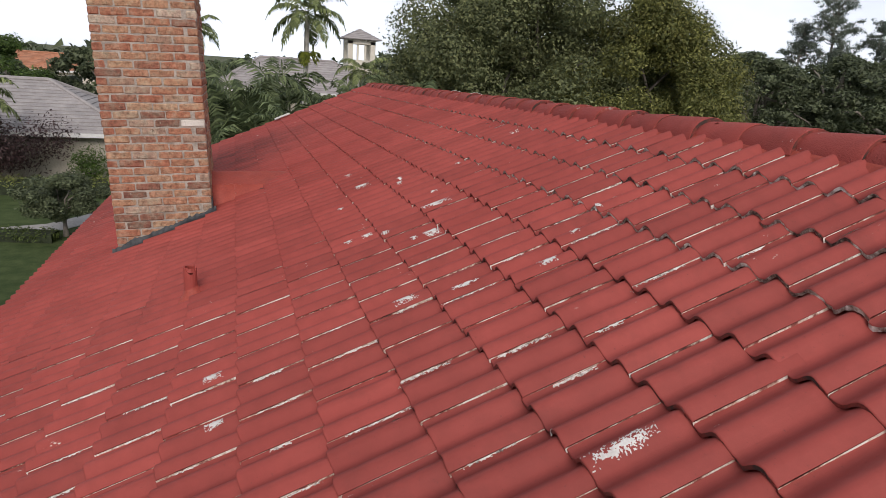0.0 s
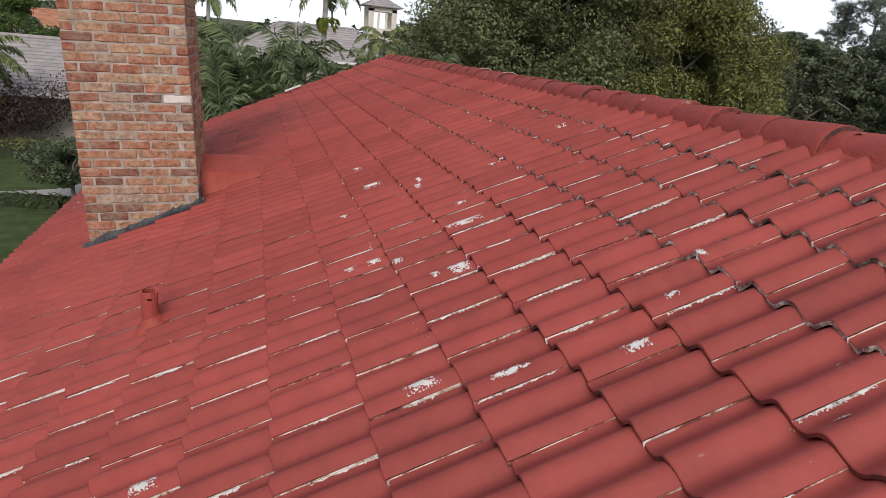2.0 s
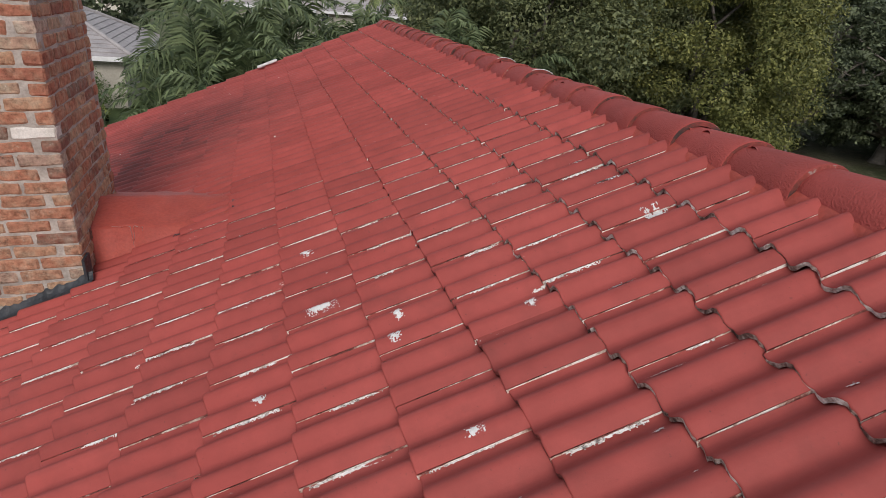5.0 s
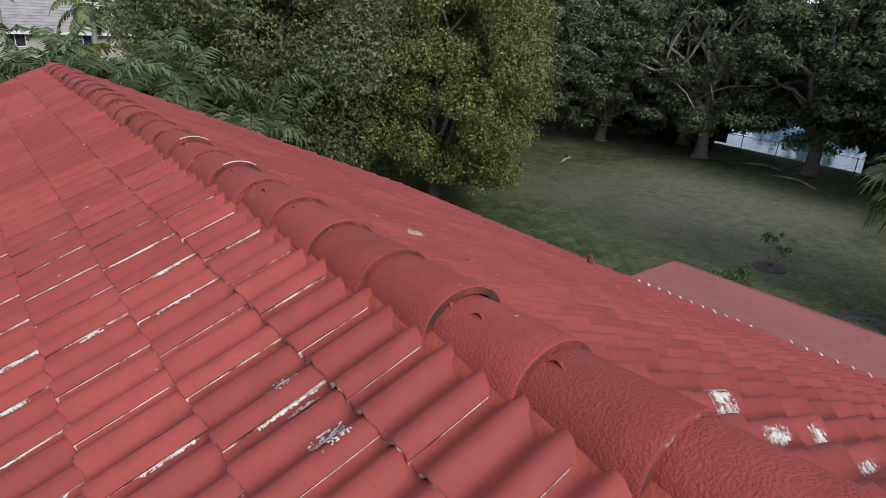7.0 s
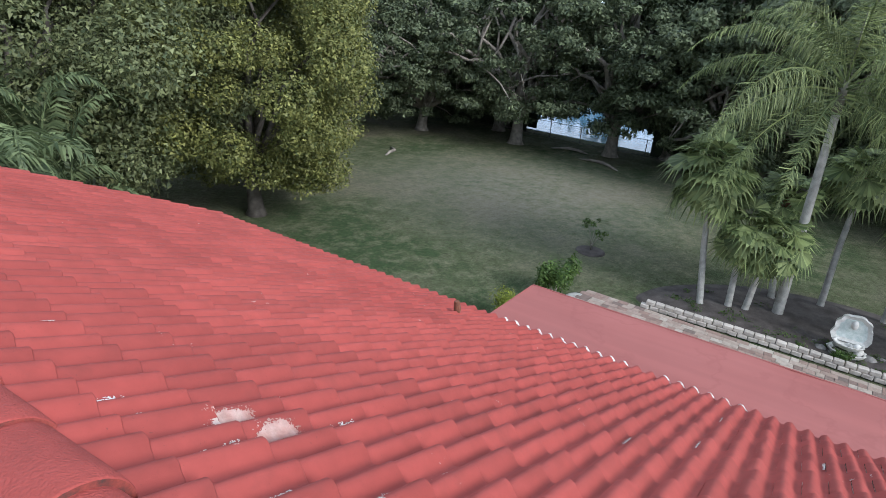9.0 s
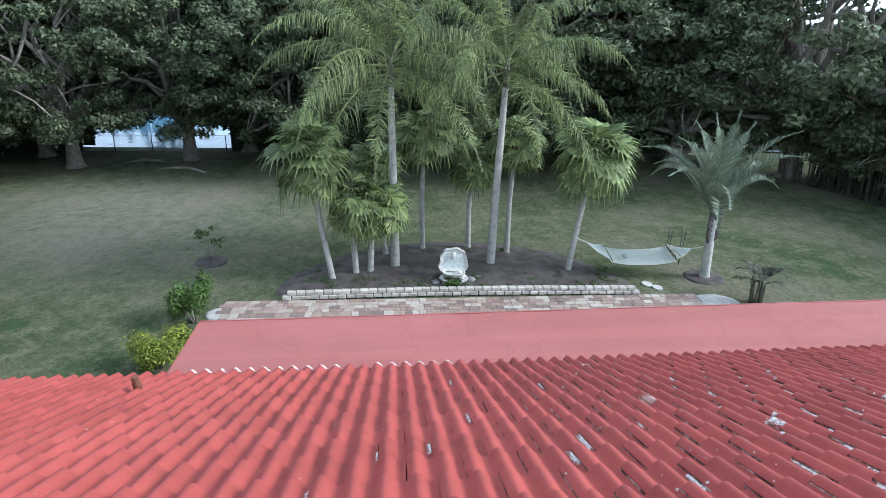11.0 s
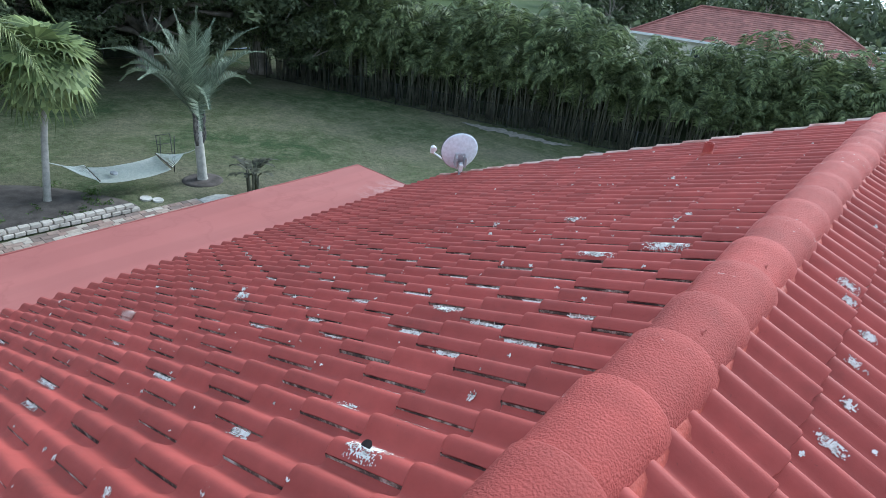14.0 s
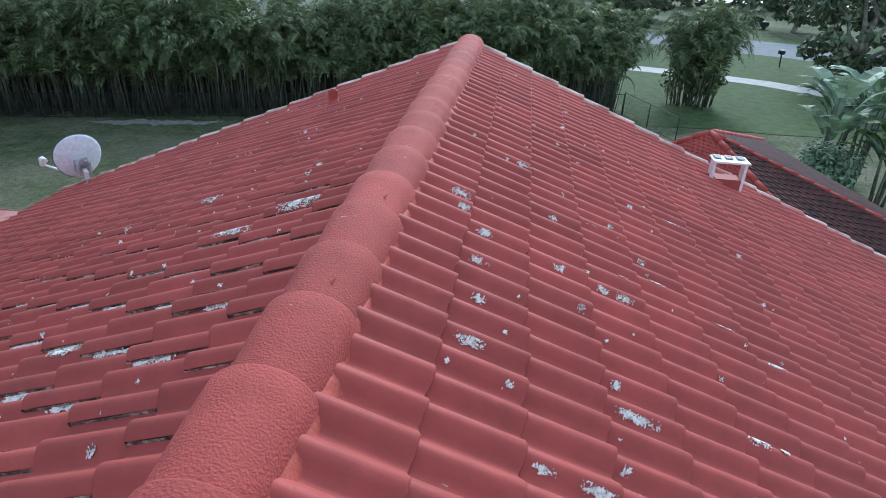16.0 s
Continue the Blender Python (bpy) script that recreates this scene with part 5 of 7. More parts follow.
def brick_mesh(seed, lx, ly=0.10, lz=0.0715):
    """A hand-made brick: rounded arrises and wavering sides."""
    rng = random.Random(seed)
    bm = bmesh.new()
    box(bm, -lx / 2, -ly / 2, -lz / 2, lx / 2, ly / 2, lz / 2)
    long = [e for e in bm.edges if abs(e.verts[0].co.x - e.verts[1].co.x) > lx * 0.9]
    bmesh.ops.subdivide_edges(bm, edges=long, cuts=2)
    outer = [e for e in bm.edges if e.calc_face_angle(0) > 0.5]
    bmesh.ops.bevel(bm, geom=outer, offset=0.010, segments=1, affect='EDGES')
    for v in bm.verts:
        v.co += Vector((rng.uniform(-.004, .004), rng.uniform(-.0035, .0035), rng.uniform(-.0045, .0045)))
    me = bpy.data.meshes.new("brick")
    bm.to_mesh(me)
    bm.free()
    me.materials.append(M_BRICK)
    return me


def chimney():
    x0, x1, y0, y1, top = -4.09, -3.125, 9.97, 11.05, 9.35
    root = thing("chimney", (-3.64, 10.52, 5.6), "weathered orange and brown brick chimney with pale mortar joints", "chimney")
    bpy.context.view_layer.update()
    bm = bmesh.new()
    box(bm, x0 + 0.008, y0 + 0.008, 5.55, x1 - 0.008, y1 - 0.008, top)
    ob = part("mortar_core", bm, M_GROUT, None, "pale lime mortar joints")
    child_world(ob, root)
    pitch, course = 0.243, 0.081
    lens = [pitch - 0.011, pitch * 0.5 - 0.011, 0.10]
    meshes = {k: [brick_mesh(31 * k + j, lens[k]) for j in range(8)] for k in range(3)}
    white = brick_mesh(77, lens[0])
    white.materials.clear()
    white.materials.append(M_BRICKWHITE)
    rng = random.Random(21)
    jv, jf = [], []
    count = 0

    def lay(kind, cx, cy, cz, turn, single):
        nonlocal jv, jf
        me = meshes[kind][rng.randrange(8)]
        if single and kind == 0 and abs(cz - 7.185) < 0.041 and turn == 0 and cx > -3.4:
            me = white
        m = Matrix.Translation((cx, cy, cz)) @ pose(0, 0, 0, rng.uniform(-.6, .6), rng.uniform(-.8, .8), turn + rng.uniform(-1.0, 1.0))
        m.translation += Vector((rng.uniform(-.003, .003), rng.uniform(-.003, .003), rng.uniform(-.002, .002)))
        if single:
            ob = new("brick", me)
            ob.matrix_world = m
            child_world(ob, root)
        else:
            k = len(jv)
            jv += [tuple(m @ v.co) for v in me.vertices]
            jf += [tuple(k + i for i in p.vertices) for p in me.polygons]

    z = 5.72
    c = 0
    while z < top:
        even = c % 2 == 0
        seen = z < 8.75
        for face, (a, b, fixed, turn) in {"s": (x0, x1, y0 + 0.05, 0), "e": (y0, y1, x1 - 0.05, 90), "n": (x0, x1, y1 - 0.05, 0), "w": (y0, y1, x0 + 0.05, 90)}.items():
            # on even courses the south and north faces run to the corners, on odd courses the others do
            own = even == (face in "sn")
            lo, hi = (a, b) if own else (a + 0.112, b - 0.112)
            pos = lo
            first = True
            while pos < hi - 0.04:
                left = hi - pos
                kind = 0
                if left < pitch * 0.8:
                    kind = 1
                if left < pitch * 0.42:
                    kind = 2
                L = lens[kind]
                if L > left + 0.02:
                    break
                mid = pos + L / 2
                base = roof_z(mid if face in "sn" else fixed) - 0.10
                if z > base:
                    cx, cy = (mid, fixed) if face in "sn" else (fixed, mid)
                    lay(kind, cx, cy, z, turn, seen and face in "se")
                pos += L + 0.011
                first = False
        z += course
        c += 1
    me = bpy.data.meshes.new("brickwork")
    me.from_pydata(jv, [], jf)
    ob = link_mesh("brickwork", me, None, [M_BRICK])
    tagged(ob, "joined bricks of the hidden faces", kind="stuff")
    child_world(ob, root)
    # black tar along the foot of the south and east faces
    vs, fs = [], []
    n = 90
    line = []
    for i in range(n + 1):
        x = x0 - 0.05 + (x1 - x0 + 0.09) * i / n
        line.append((x, y0))
    for i, (x, y) in enumerate(line):
        up = 0.105 + 0.045 * noise.noise((x * 7, 1, 0)) + 0.018 * noise.noise((x * 29, 5, 0)) - 0.04 * i / n
        out = 0.11 + 0.04 * noise.noise((x * 6, 9, 0)) + 0.02 * noise.noise((x * 23, 3, 0))
        zz = roof_z(x)
        for dy, dz in ((-0.006, up + 0.05), (-0.020, up), (-0.045, 0.075), (-out * 0.7, 0.066), (-out, 0.02)):
            vs.append((x, y + dy, zz + dz + 0.008 * noise.noise((x * 31, dy * 40, 2))))
    for i in range(n):
        for j in range(4):
            a = i * 5 + j
            fs.append((a, a + 5, a + 6, a + 1))
    ob = raw("tar_flashing", vs, fs, M_TAR, None, True, "ragged strip of black roofing tar")
    child_world(ob, root)
    # thin dark metal corner strip
    bm = bmesh.new()
    box(bm, x1 - 0.004, y0 - 0.03, roof_z(x1) + 0.01, x1 + 0.012, y0 + 0.10, roof_z(x1) + 0.22)
    ob = part("corner_flashing", bm, M_TAR)
    child_world(ob, root)


def chimney_saddle():
    """The red plastered saddle that sheds water round the upper side of the chimney."""
    root = thing("chimney_saddle", (-2.75, 10.5, roof_z(-2.75)), "red painted plaster saddle with cracks against the chimney", "flashing")
    bpy.context.view_layer.update()
    bm = bmesh.new()
    nx, ny = 22, 26
    xa, xb, ya, yb = -3.17, -2.22, 10.20, 11.30
    zr = roof_z(-2.36) + 0.09
    grid = []
    for i in range(nx + 1):
        row = []
        for j in range(ny + 1):
            x = xa + (xb - xa) * i / nx
            y = ya + (yb - ya) * j / ny + (0.05 * noise.noise((x * 6, 3.0, 1)) if j < 2 else 0.0)
            dip = abs(y - 10.62) * 0.28
            z = max(roof_z(x) + 0.05 + 0.02 * noise.noise((x * 9, y * 9, 1)), zr - dip + 0.012 * noise.noise((x * 8, y * 8, 3)))
            row.append(bm.verts.new((x, y, z if 0 < j < ny and i < nx else roof_z(x) + (0.015 if j else -0.02))))
        grid.append(row)
    for i in range(nx):
        for j in range(ny):
            bm.faces.new((grid[i][j], grid[i + 1][j], grid[i + 1][j + 1], grid[i][j + 1]))
    ob = part("plaster", bm, M_MORTAR, None, smooth=True)
    child_world(ob, root)
    # dark cracks under its lower edge, and crumbs of white mortar where it meets the tiles
    for n, (line, m, words) in enumerate((
            (((-2.24, 10.37), (-2.25, 10.29), (-2.31, 10.265), (-2.38, 10.27), (-2.45, 10.26)), M_TAR, "dark crack under the plaster edge"),
            (((-2.555, 10.17), (-2.59, 10.165), (-2.63, 10.162)), M_TAR, "dark gap between broken tiles"),
            (((-3.02, 10.25), (-2.90, 10.25), (-2.82, 10.24), (-2.70, 10.205)), M_GREYPATCH, "crumbling white mortar line"))):
        vs, fs = [], []
        fine = [Vector((*a, 0)).lerp(Vector((*b, 0)), k / 8) for a, b in zip(line, line[1:]) for k in range(8)] + [Vector((*line[-1], 0))]
        for i, q in enumerate(fine):
            x, y = q.x + 0.012 * noise.noise((i * 0.5, n, 0)), q.y + 0.015 * noise.noise((i * 0.4, n, 5))
            z = max(tile_surface("west", y, -x / CA).z, zr - abs(y - 10.62) * 0.28 if y > 10.24 else 0.0) + 0.008
            w = (0.005 if m is M_TAR else 0.004) + 0.009 * abs(noise.noise((i * 0.7, n, 4)))
            k = len(vs)
            d = (fine[min(i + 1, len(fine) - 1)] - fine[max(i - 1, 0)]).normalized()
            vs += [(x - d.y * w, y + d.x * w, z), (x + d.y * w, y - d.x * w, z + 0.003)]
            if i:
                fs.append((k - 2, k, k + 1, k - 1))
        child_world(raw("crack", vs, fs, m, None, label=words), root)


M_RUST = plain("rusty_iron", (0.10, 0.04, 0.025), (0.20, 0.075, 0.04), 20.0, 0.85, 0.4, 60.0)
M_LEAD = plain("grey_lead", (0.35, 0.36, 0.38), (0.50, 0.51, 0.53), 10.0, 0.5, 0.3, 40.0, metal=0.4)
M_RED_OBJ = mat("red_painted_metal", lambda nt, b: red_paint(nt, b, 0.66))
M_WHITEMETAL = plain("white_painted_metal", (0.70, 0.71, 0.72), (0.80, 0.80, 0.80), 5.0, 0.45, 0.1, 30.0)


def vent_pipe(at, height, radius, label, broken=False):
    """A plumbing vent with its collar."""
    x, y = at
    z = roof_z(x)
    root = thing("vent_pipe", (x, y, z), label, "vent pipe")
    bm = bmesh.new()
    n = 16
    outer = [[bm.verts.new((r * math.cos(a), r * math.sin(a), h + (0.03 * math.sin(a * 2 + 1) if broken and h > height * 0.8 else 0))) for a in (k * math.tau / n for k in range(n))]
             for r, h in ((radius, -0.1), (radius, height), (radius * 0.8, height), (radius * 0.8, height * 0.3))]
    for a, b in zip(outer, outer[1:]):
        for k in range(n):
            bm.faces.new((a[k], a[(k + 1) % n], b[(k + 1) % n], b[k]))
    bm.faces.new(outer[-1])
    part("pipe", bm, M_RED_OBJ, root, smooth=False)
    bm = bmesh.new()
    rings = []
    for r, h in ((radius * 1.02, 0.11), (radius * 1.35, 0.07), (radius * 2.1, 0.045), (radius * 2.5, 0.0)):
        rings.append([bm.verts.new((r * math.cos(a) * (1 + 0.06 * math.sin(3 * a)), r * math.sin(a), h - r * math.cos(a) * (1 if x > 0 else -1) * 0.39)) for a in (k * math.tau / n for k in range(n))])
    for a, b in zip(rings, rings[1:]):
        for k in range(n):
            bm.faces.new((a[k], b[k], b[(k + 1) % n], a[(k + 1) % n]))
    part("collar", bm, M_MORTAR, root, "orange-red mortar collar", smooth=True)
    if broken:
        bm = bmesh.new()
        tube(bm, [(0.0, 0, height - 0.012), (0.004, 0, height + 0.016)], [radius * 0.98, radius * 0.85], 12, False)
        part("rim", bm, M_RED_OBJ, root, "torn red-painted rim")
    return root


def roof_vent():
    """A flat white capped exhaust box on short legs near the south rake."""
    x, y = -2.95, 1.95
    root = thing("roof_vent", (x, y, roof_z(x) - 0.02), "white metal exhaust vent with a flat cap", "roof vent")
    z = 0.34
    for nm, b in (("cap", (-0.19, -0.12, z, 0.19, 0.12, z + 0.022)),):
        bm = bmesh.new()
        box(bm, *b)
        bevelled(bm, 0.008)
        part(nm, bm, M_WHITEMETAL, root)
    bm = bmesh.new()
    for k in range(3):
        box(bm, -0.15 + k * 0.12, -0.10, z + 0.031, -0.07 + k * 0.12, 0.02, z + 0.035)
    part("slot", bm, M_TAR, root, "dark slots in the cap")
    for sx in (-1, 1):
        bm = bmesh.new()
        box(bm, sx * 0.165 - 0.016, -0.06, -0.12, sx * 0.165 + 0.016, 0.06, z)
        part("leg", bm, M_WHITEMETAL, root)
    bm = bmesh.new()
    box(bm, -0.14, -0.10, -0.12, 0.14, 0.10, 0.16)
    bevelled(bm, 0.01)
    part("base", bm, M_RED_OBJ, root)


def satellite_dish():
    x, y = 5.10, 1.48
    root = thing("satellite_dish", (x, y, roof_z(x)), "pale grey satellite dish with a bent arm on the roof edge", "satellite dish")
    c = Vector((0.10, -0.04, 0.40))
    face = Vector((0.78, -0.56, 0.16)).normalized()
    # the bowl's own upward direction in its plane
    rise = (Vector((0, 0, 1)) - face * face.z).normalized()
    side = rise.cross(face)
    bm = bmesh.new()
    n = 40

    def edge(r, a, h):
        wide = 1.0 + 0.07 * math.sin(a)
        return c + side * (r * math.cos(a) * wide) + rise * (r * math.sin(a) * 1.04) + face * h
    rings = []
    for skin in (0, 1):
        seq = [0.03, 0.09, 0.165, 0.23, 0.27, 0.295] if skin == 0 else [0.295, 0.27, 0.18, 0.09, 0.03]
        for r in seq:
            h = 0.62 * r * r - 0.05 - (0.0 if skin == 0 else 0.008) + (0.006 if r > 0.29 and skin == 0 else 0)
            rings.append([bm.verts.new(edge(r, k * math.tau / n, h)) for k in range(n)])
    for a, b in zip(rings, rings[1:]):
        for k in range(n):
            bm.faces.new((a[k], a[(k + 1) % n], b[(k + 1) % n], b[k]))
    bm.faces.new(rings[0][::-1])
    bm.faces.new(rings[-1])
    bmesh.ops.recalc_face_normals(bm, faces=bm.faces)
    part("reflector", bm, M_DISH, root, smooth=True)
    bm = bmesh.new()
    tube(bm, [edge(0.297, k * math.tau / n, 0.014) for k in range(n + 1)], 0.007, 6, False)
    part("rim", bm, M_DARKMETAL, root, "dark rolled rim", smooth=True)
    back = c - face * 0.06
    turn = Matrix((side, rise, face)).transposed().to_4x4()
    bm = bmesh.new()
    box(bm, -0.085, -0.115, -0.03, 0.085, 0.06, 0.03, Matrix.Translation(back - rise * 0.07) @ turn)
    for k in (-1, 1):
        box(bm, k * 0.07 - 0.012, -0.13, -0.14, k * 0.07 + 0.012, 0.045, -0.03, Matrix.Translation(back - rise * 0.07) @ turn)
    bevelled(bm, 0.008)
    bracket = part("bracket", bm, M_GREYMETAL, root, "grey steel back bracket")
    bm = bmesh.new()
    box(bm, -0.03, -0.16, -0.17, 0.03, -0.03, -0.06, Matrix.Translation(back - rise * 0.09) @ turn)
    bevelled(bm, 0.01)
    part("clamp", bm, M_WHITEMETAL, bracket, "white mast clamp")
    for dx, dy in ((-0.05, 0.03), (0.05, 0.03), (-0.05, -0.08), (0.05, -0.08)):
        bm = bmesh.new()
        tube(bm, [back - rise * 0.07 + side * dx + rise * dy - face * z for z in (0.028, 0.042)], [0.012, 0.012], 6)
        part("bolt", bm, M_WHITEMETAL, bracket)
    joint = back - rise * 0.14 - face * 0.10
    bm = bmesh.new()
    tube(bm, [Vector((joint.x, joint.y, -0.05)), Vector((joint.x, joint.y, joint.z * 0.6)), joint + Vector((0, 0, 0.03))], [0.024, 0.024, 0.024], 10)
    part("mast", bm, M_GREYMETAL, root, smooth=True)
    bm = bmesh.new()
    box(bm, -0.09, -0.09, 0.03, 0.09, 0.09, 0.055, Matrix.Translation((joint.x, joint.y, -joint.x * math.tan(ALPHA))) @ pose(0, 0, 0, 0, 23.1, 0))
    part("foot_plate", bm, M_GREYMETAL, root)
    tip = c + Vector((0.40, 0.18, 0.0))
    low = c - rise * 0.30 - face * 0.02
    bm = bmesh.new()
    tube(bm, [back - rise * 0.16, low, low.lerp(tip, 0.5) - rise * 0.05, tip - rise * 0.10], [0.015] * 4, 8)
    part("arm", bm, M_WHITEMETAL, root, smooth=True)
    bm = bmesh.new()
    box(bm, -0.030, -0.055, -0.03, 0.030, 0.055, 0.03, Matrix.Translation(tip - rise * 0.06) @ turn)
    tube(bm, [tip - face * 0.02, tip - face * 0.11], [0.034, 0.044], 10)
    bevelled(bm, 0.006, 1)
    part("receiver", bm, M_WHITEMETAL, root)
    return root


M_GREYMETAL = plain("grey_galvanised_steel", (0.30, 0.31, 0.33), (0.46, 0.47, 0.49), 10.0, 0.6, 0.2, 40.0)
M_DARKMETAL = plain("dark_rim_metal", (0.05, 0.055, 0.065), (0.10, 0.105, 0.115), 10.0, 0.6)
M_DISH = plain("pale_dish_enamel", (0.66, 0.74, 0.82), (0.72, 0.79, 0.85), 2.0, 0.6, 0.05, 20.0, spec=0.25)


def eave_pin():
    root = thing("iron_stub", (4.69, 11.57, roof_z(4.69) + 0.03), "short rusty iron stub on the eave tiles", "pipe stub")
    bm = bmesh.new()
    tube(bm, [(0, 0, -0.03), (0.01, 0.0, 0.08), (0.0, 0.01, 0.17)], [0.035, 0.042, 0.03], 9)
    part("stub", bm, M_RUST, root)


def lower_roof():
    """The hipped roof of the lower wing beyond the south gable."""
    root = thing("lower_roof", (-5.45, -6.31, 5.0), "lower hipped red tile roof with a dark dirty face", "roof", kind="structure")
    ap = Vector((0, 0, 0))
    far = Vector((-0.02, -0.02, 0))
    ne, nw = Vector((-1.36, 3.6, -1.28)), Vector((-4.4, 4.6, -1.28))
    se, sw = Vector((2.1, -0.9, -1.28)), Vector((-3.0, -4.5, -1.28))

    def face(name, quad, m, rows=20):
        """Overlapping courses of a sloping face given as eave a, eave b, top b, top a."""
        a, b, tb, ta = quad
        bm = bmesh.new()
        nrm = (b - a).cross(ta - a)
        nrm = nrm.normalized() if nrm.z > 0 else -nrm.normalized()
        for k in range(rows):
            t0, t1 = k / rows, min(1.0, (k + 1.12) / rows)
            p, q, r, s = a.lerp(ta, t0), b.lerp(tb, t0), b.lerp(tb, t1), a.lerp(ta, t1)
            m_ = max(1, int((q - p).length / 0.075))
            up0, up1 = nrm * 0.024, nrm * 0.004
            prev = None
            for i in range(m_ + 1):
                t = i / m_
                w = nrm * (0.028 * (0.5 + 0.5 * math.cos(i * math.pi)))
                cur = (bm.verts.new(p.lerp(q, t) + w - nrm * 0.02), bm.verts.new(p.lerp(q, t) + up0 + w), bm.verts.new(s.lerp(r, t) + up1 + w))
                if prev:
                    bm.faces.new((prev[0], cur[0], cur[1], prev[1]))
                    bm.faces.new((prev[1], cur[1], cur[2], prev[2]))
                prev = cur
        bmesh.ops.recalc_face_normals(bm, faces=bm.faces)
        ob = part(name, bm, m, root, smooth=False)
        return ob
    face("east_face", (se, ne, ap, ap), M_TILE_FAR)
    # north and west faces: their shade is put into a dark tile colour
    tagged(face("north_face", (ne, nw, ap + Vector((0, 0, 0.0)), ap), M_SHADETILE), "tiles coloured dark brown for the face in shade")
    face("west_face", (nw, sw, ap, ap), M_SHADETILE)
    face("south_face", (sw, se, far, far), M_TILE_FAR)
    for a, b in ((ap, ne), (ap, nw), (ap, se), (ap, sw)):
        L = (b - a).length
        n = int(L / 0.36)
        for i in range(n):
            p, q = a.lerp(b, i / n), a.lerp(b, (i + 1.12) / n)
            bm = bmesh.new()
            tube(bm, [p + Vector((0, 0, 0.01)), q + Vector((0, 0, 0.03))], [0.062, 0.078] if b is not nw else [0.04, 0.05], 10)
            part("hip_cap", bm, M_CAP, root, smooth=True)
    bm = bmesh.new()
    base = [se, ne, nw, sw]
    vs = [bm.verts.new(v * 0.9 + Vector((0, -0.3, -0.05))) for v in base]
    lo = [bm.verts.new((v.co.x, v.co.y, -5.0)) for v in vs]
    for i in range(4):
        bm.faces.new((vs[i], vs[(i + 1) % 4], lo[(i + 1) % 4], lo[i]))
    bmesh.ops.recalc_face_normals(bm, faces=bm.faces)
    part("wing_wall", bm, M_STUCCO, root)


# dark brown that carries the shade of the faces turned from the sun
M_SHADETILE = plain("shade_coloured_tile", (0.050, 0.022, 0.020), (0.10, 0.035, 0.030), 3.0, 0.8, 0.5, 30.0)
bare_patches()
chimney()
chimney_saddle()
vent_pipe((-3.19, 7.46), 0.24, 0.045, "red painted vent pipe with a torn rim", True)
vent_pipe((1.246, 2.63), 0.20, 0.048, "red painted vent pipe standing near the ridge")
roof_vent()
satellite_dish()
eave_pin()
for ob in [o for o in bpy.data.objects if o.parent is None and o.name.split(".")[0] in (
        "roof_west", "roof_east", "roof_ridge", "wall_west", "wall_east", "wall_south", "wall_north", "wall_patio", "flat_roof",
        "chimney", "chimney_saddle", "vent_pipe", "roof_vent", "satellite_dish", "iron_stub")]:
    ob.matrix_world = HOUSE @ ob.matrix_world
# the old stack leans a little to the west
stack = bpy.data.objects["chimney"]
foot = HOUSE @ Vector((-3.125, 9.97, 6.2))
stack.matrix_world = Matrix.Translation(foot) @ pose(0, 0, 0, 0, -1.9, 0) @ Matrix.Translation(-foot) @ stack.matrix_world
lower_roof()

# ---------------------------------------------------------------- garden things
M_MULCH = plain("dark_mulch", (0.055, 0.045, 0.040), (0.115, 0.098, 0.088), 2.2, 0.95, 0.9, 22.0)
M_BLOCK = plain("cream_wall_block", (0.48, 0.43, 0.38), (0.60, 0.55, 0.49), 5.0, 0.9, 0.6, 30.0, obj_vary=0.22)
M_STONE = plain("white_cast_stone", (0.60, 0.58, 0.54), (0.76, 0.74, 0.70), 6.0, 0.8, 0.5, 40.0)
M_ROPE = plain("pale_hammock_cloth", (0.60, 0.64, 0.59), (0.72, 0.74, 0.69), 12.0, 0.9, 0.4, 80.0)
M_DARKWOOD = plain("dark_wood", (0.06, 0.05, 0.04), (0.11, 0.09, 0.075), 5.0, 0.8)
M_WIRE = plain("dark_fence_metal", (0.020, 0.024, 0.022), (0.040, 0.044, 0.042), 3.0, 0.6)
M_SAND = plain("pale_gravel", (0.42, 0.40, 0.37), (0.58, 0.56, 0.52), 5.0, 0.95, 0.8, 20.0)
M_ROCK = plain("grey_rock", (0.16, 0.15, 0.14), (0.30, 0.28, 0.26), 4.0, 0.9, 0.8, 12.0)


def paver_look(nt, b):
    oi = nt.nodes.new("ShaderNodeObjectInfo")
    g = nt.nodes.new("ShaderNodeNewGeometry")
    add = node(nt, "ShaderNodeMath")
    add.operation = 'ADD'
    nt.links.new(oi.outputs["Random"], add.inputs[0])
    nt.links.new(g.outputs["Random Per Island"], add.inputs[1])
    fr = node(nt, "ShaderNodeMath")
    fr.operation = 'FRACT'
    nt.links.new(add.outputs[0], fr.inputs[0])
    col = ramp(nt, fr.outputs[0], [(0.0, (0.20, 0.155, 0.135)), (0.3, (0.30, 0.20, 0.165)), (0.6, (0.36, 0.27, 0.225)), (0.85, (0.44, 0.37, 0.31)), (1.0, (0.50, 0.44, 0.38))])
    col = mix(nt, 1.0, col, ramp(nt, noise_tex(nt, 7.0, 6.0, 0.7), [(0.3, 0.7), (0.7, 1.15)]), 'MULTIPLY')
    nt.links.new(col, b.inputs["Base Color"])
    b.inputs["Roughness"].default_value = 0.9
    bump(nt, b, noise_tex(nt, 60.0, 4.0), 0.5, 0.006)


M_PAVER = mat("mixed_concrete_paver", paver_look)


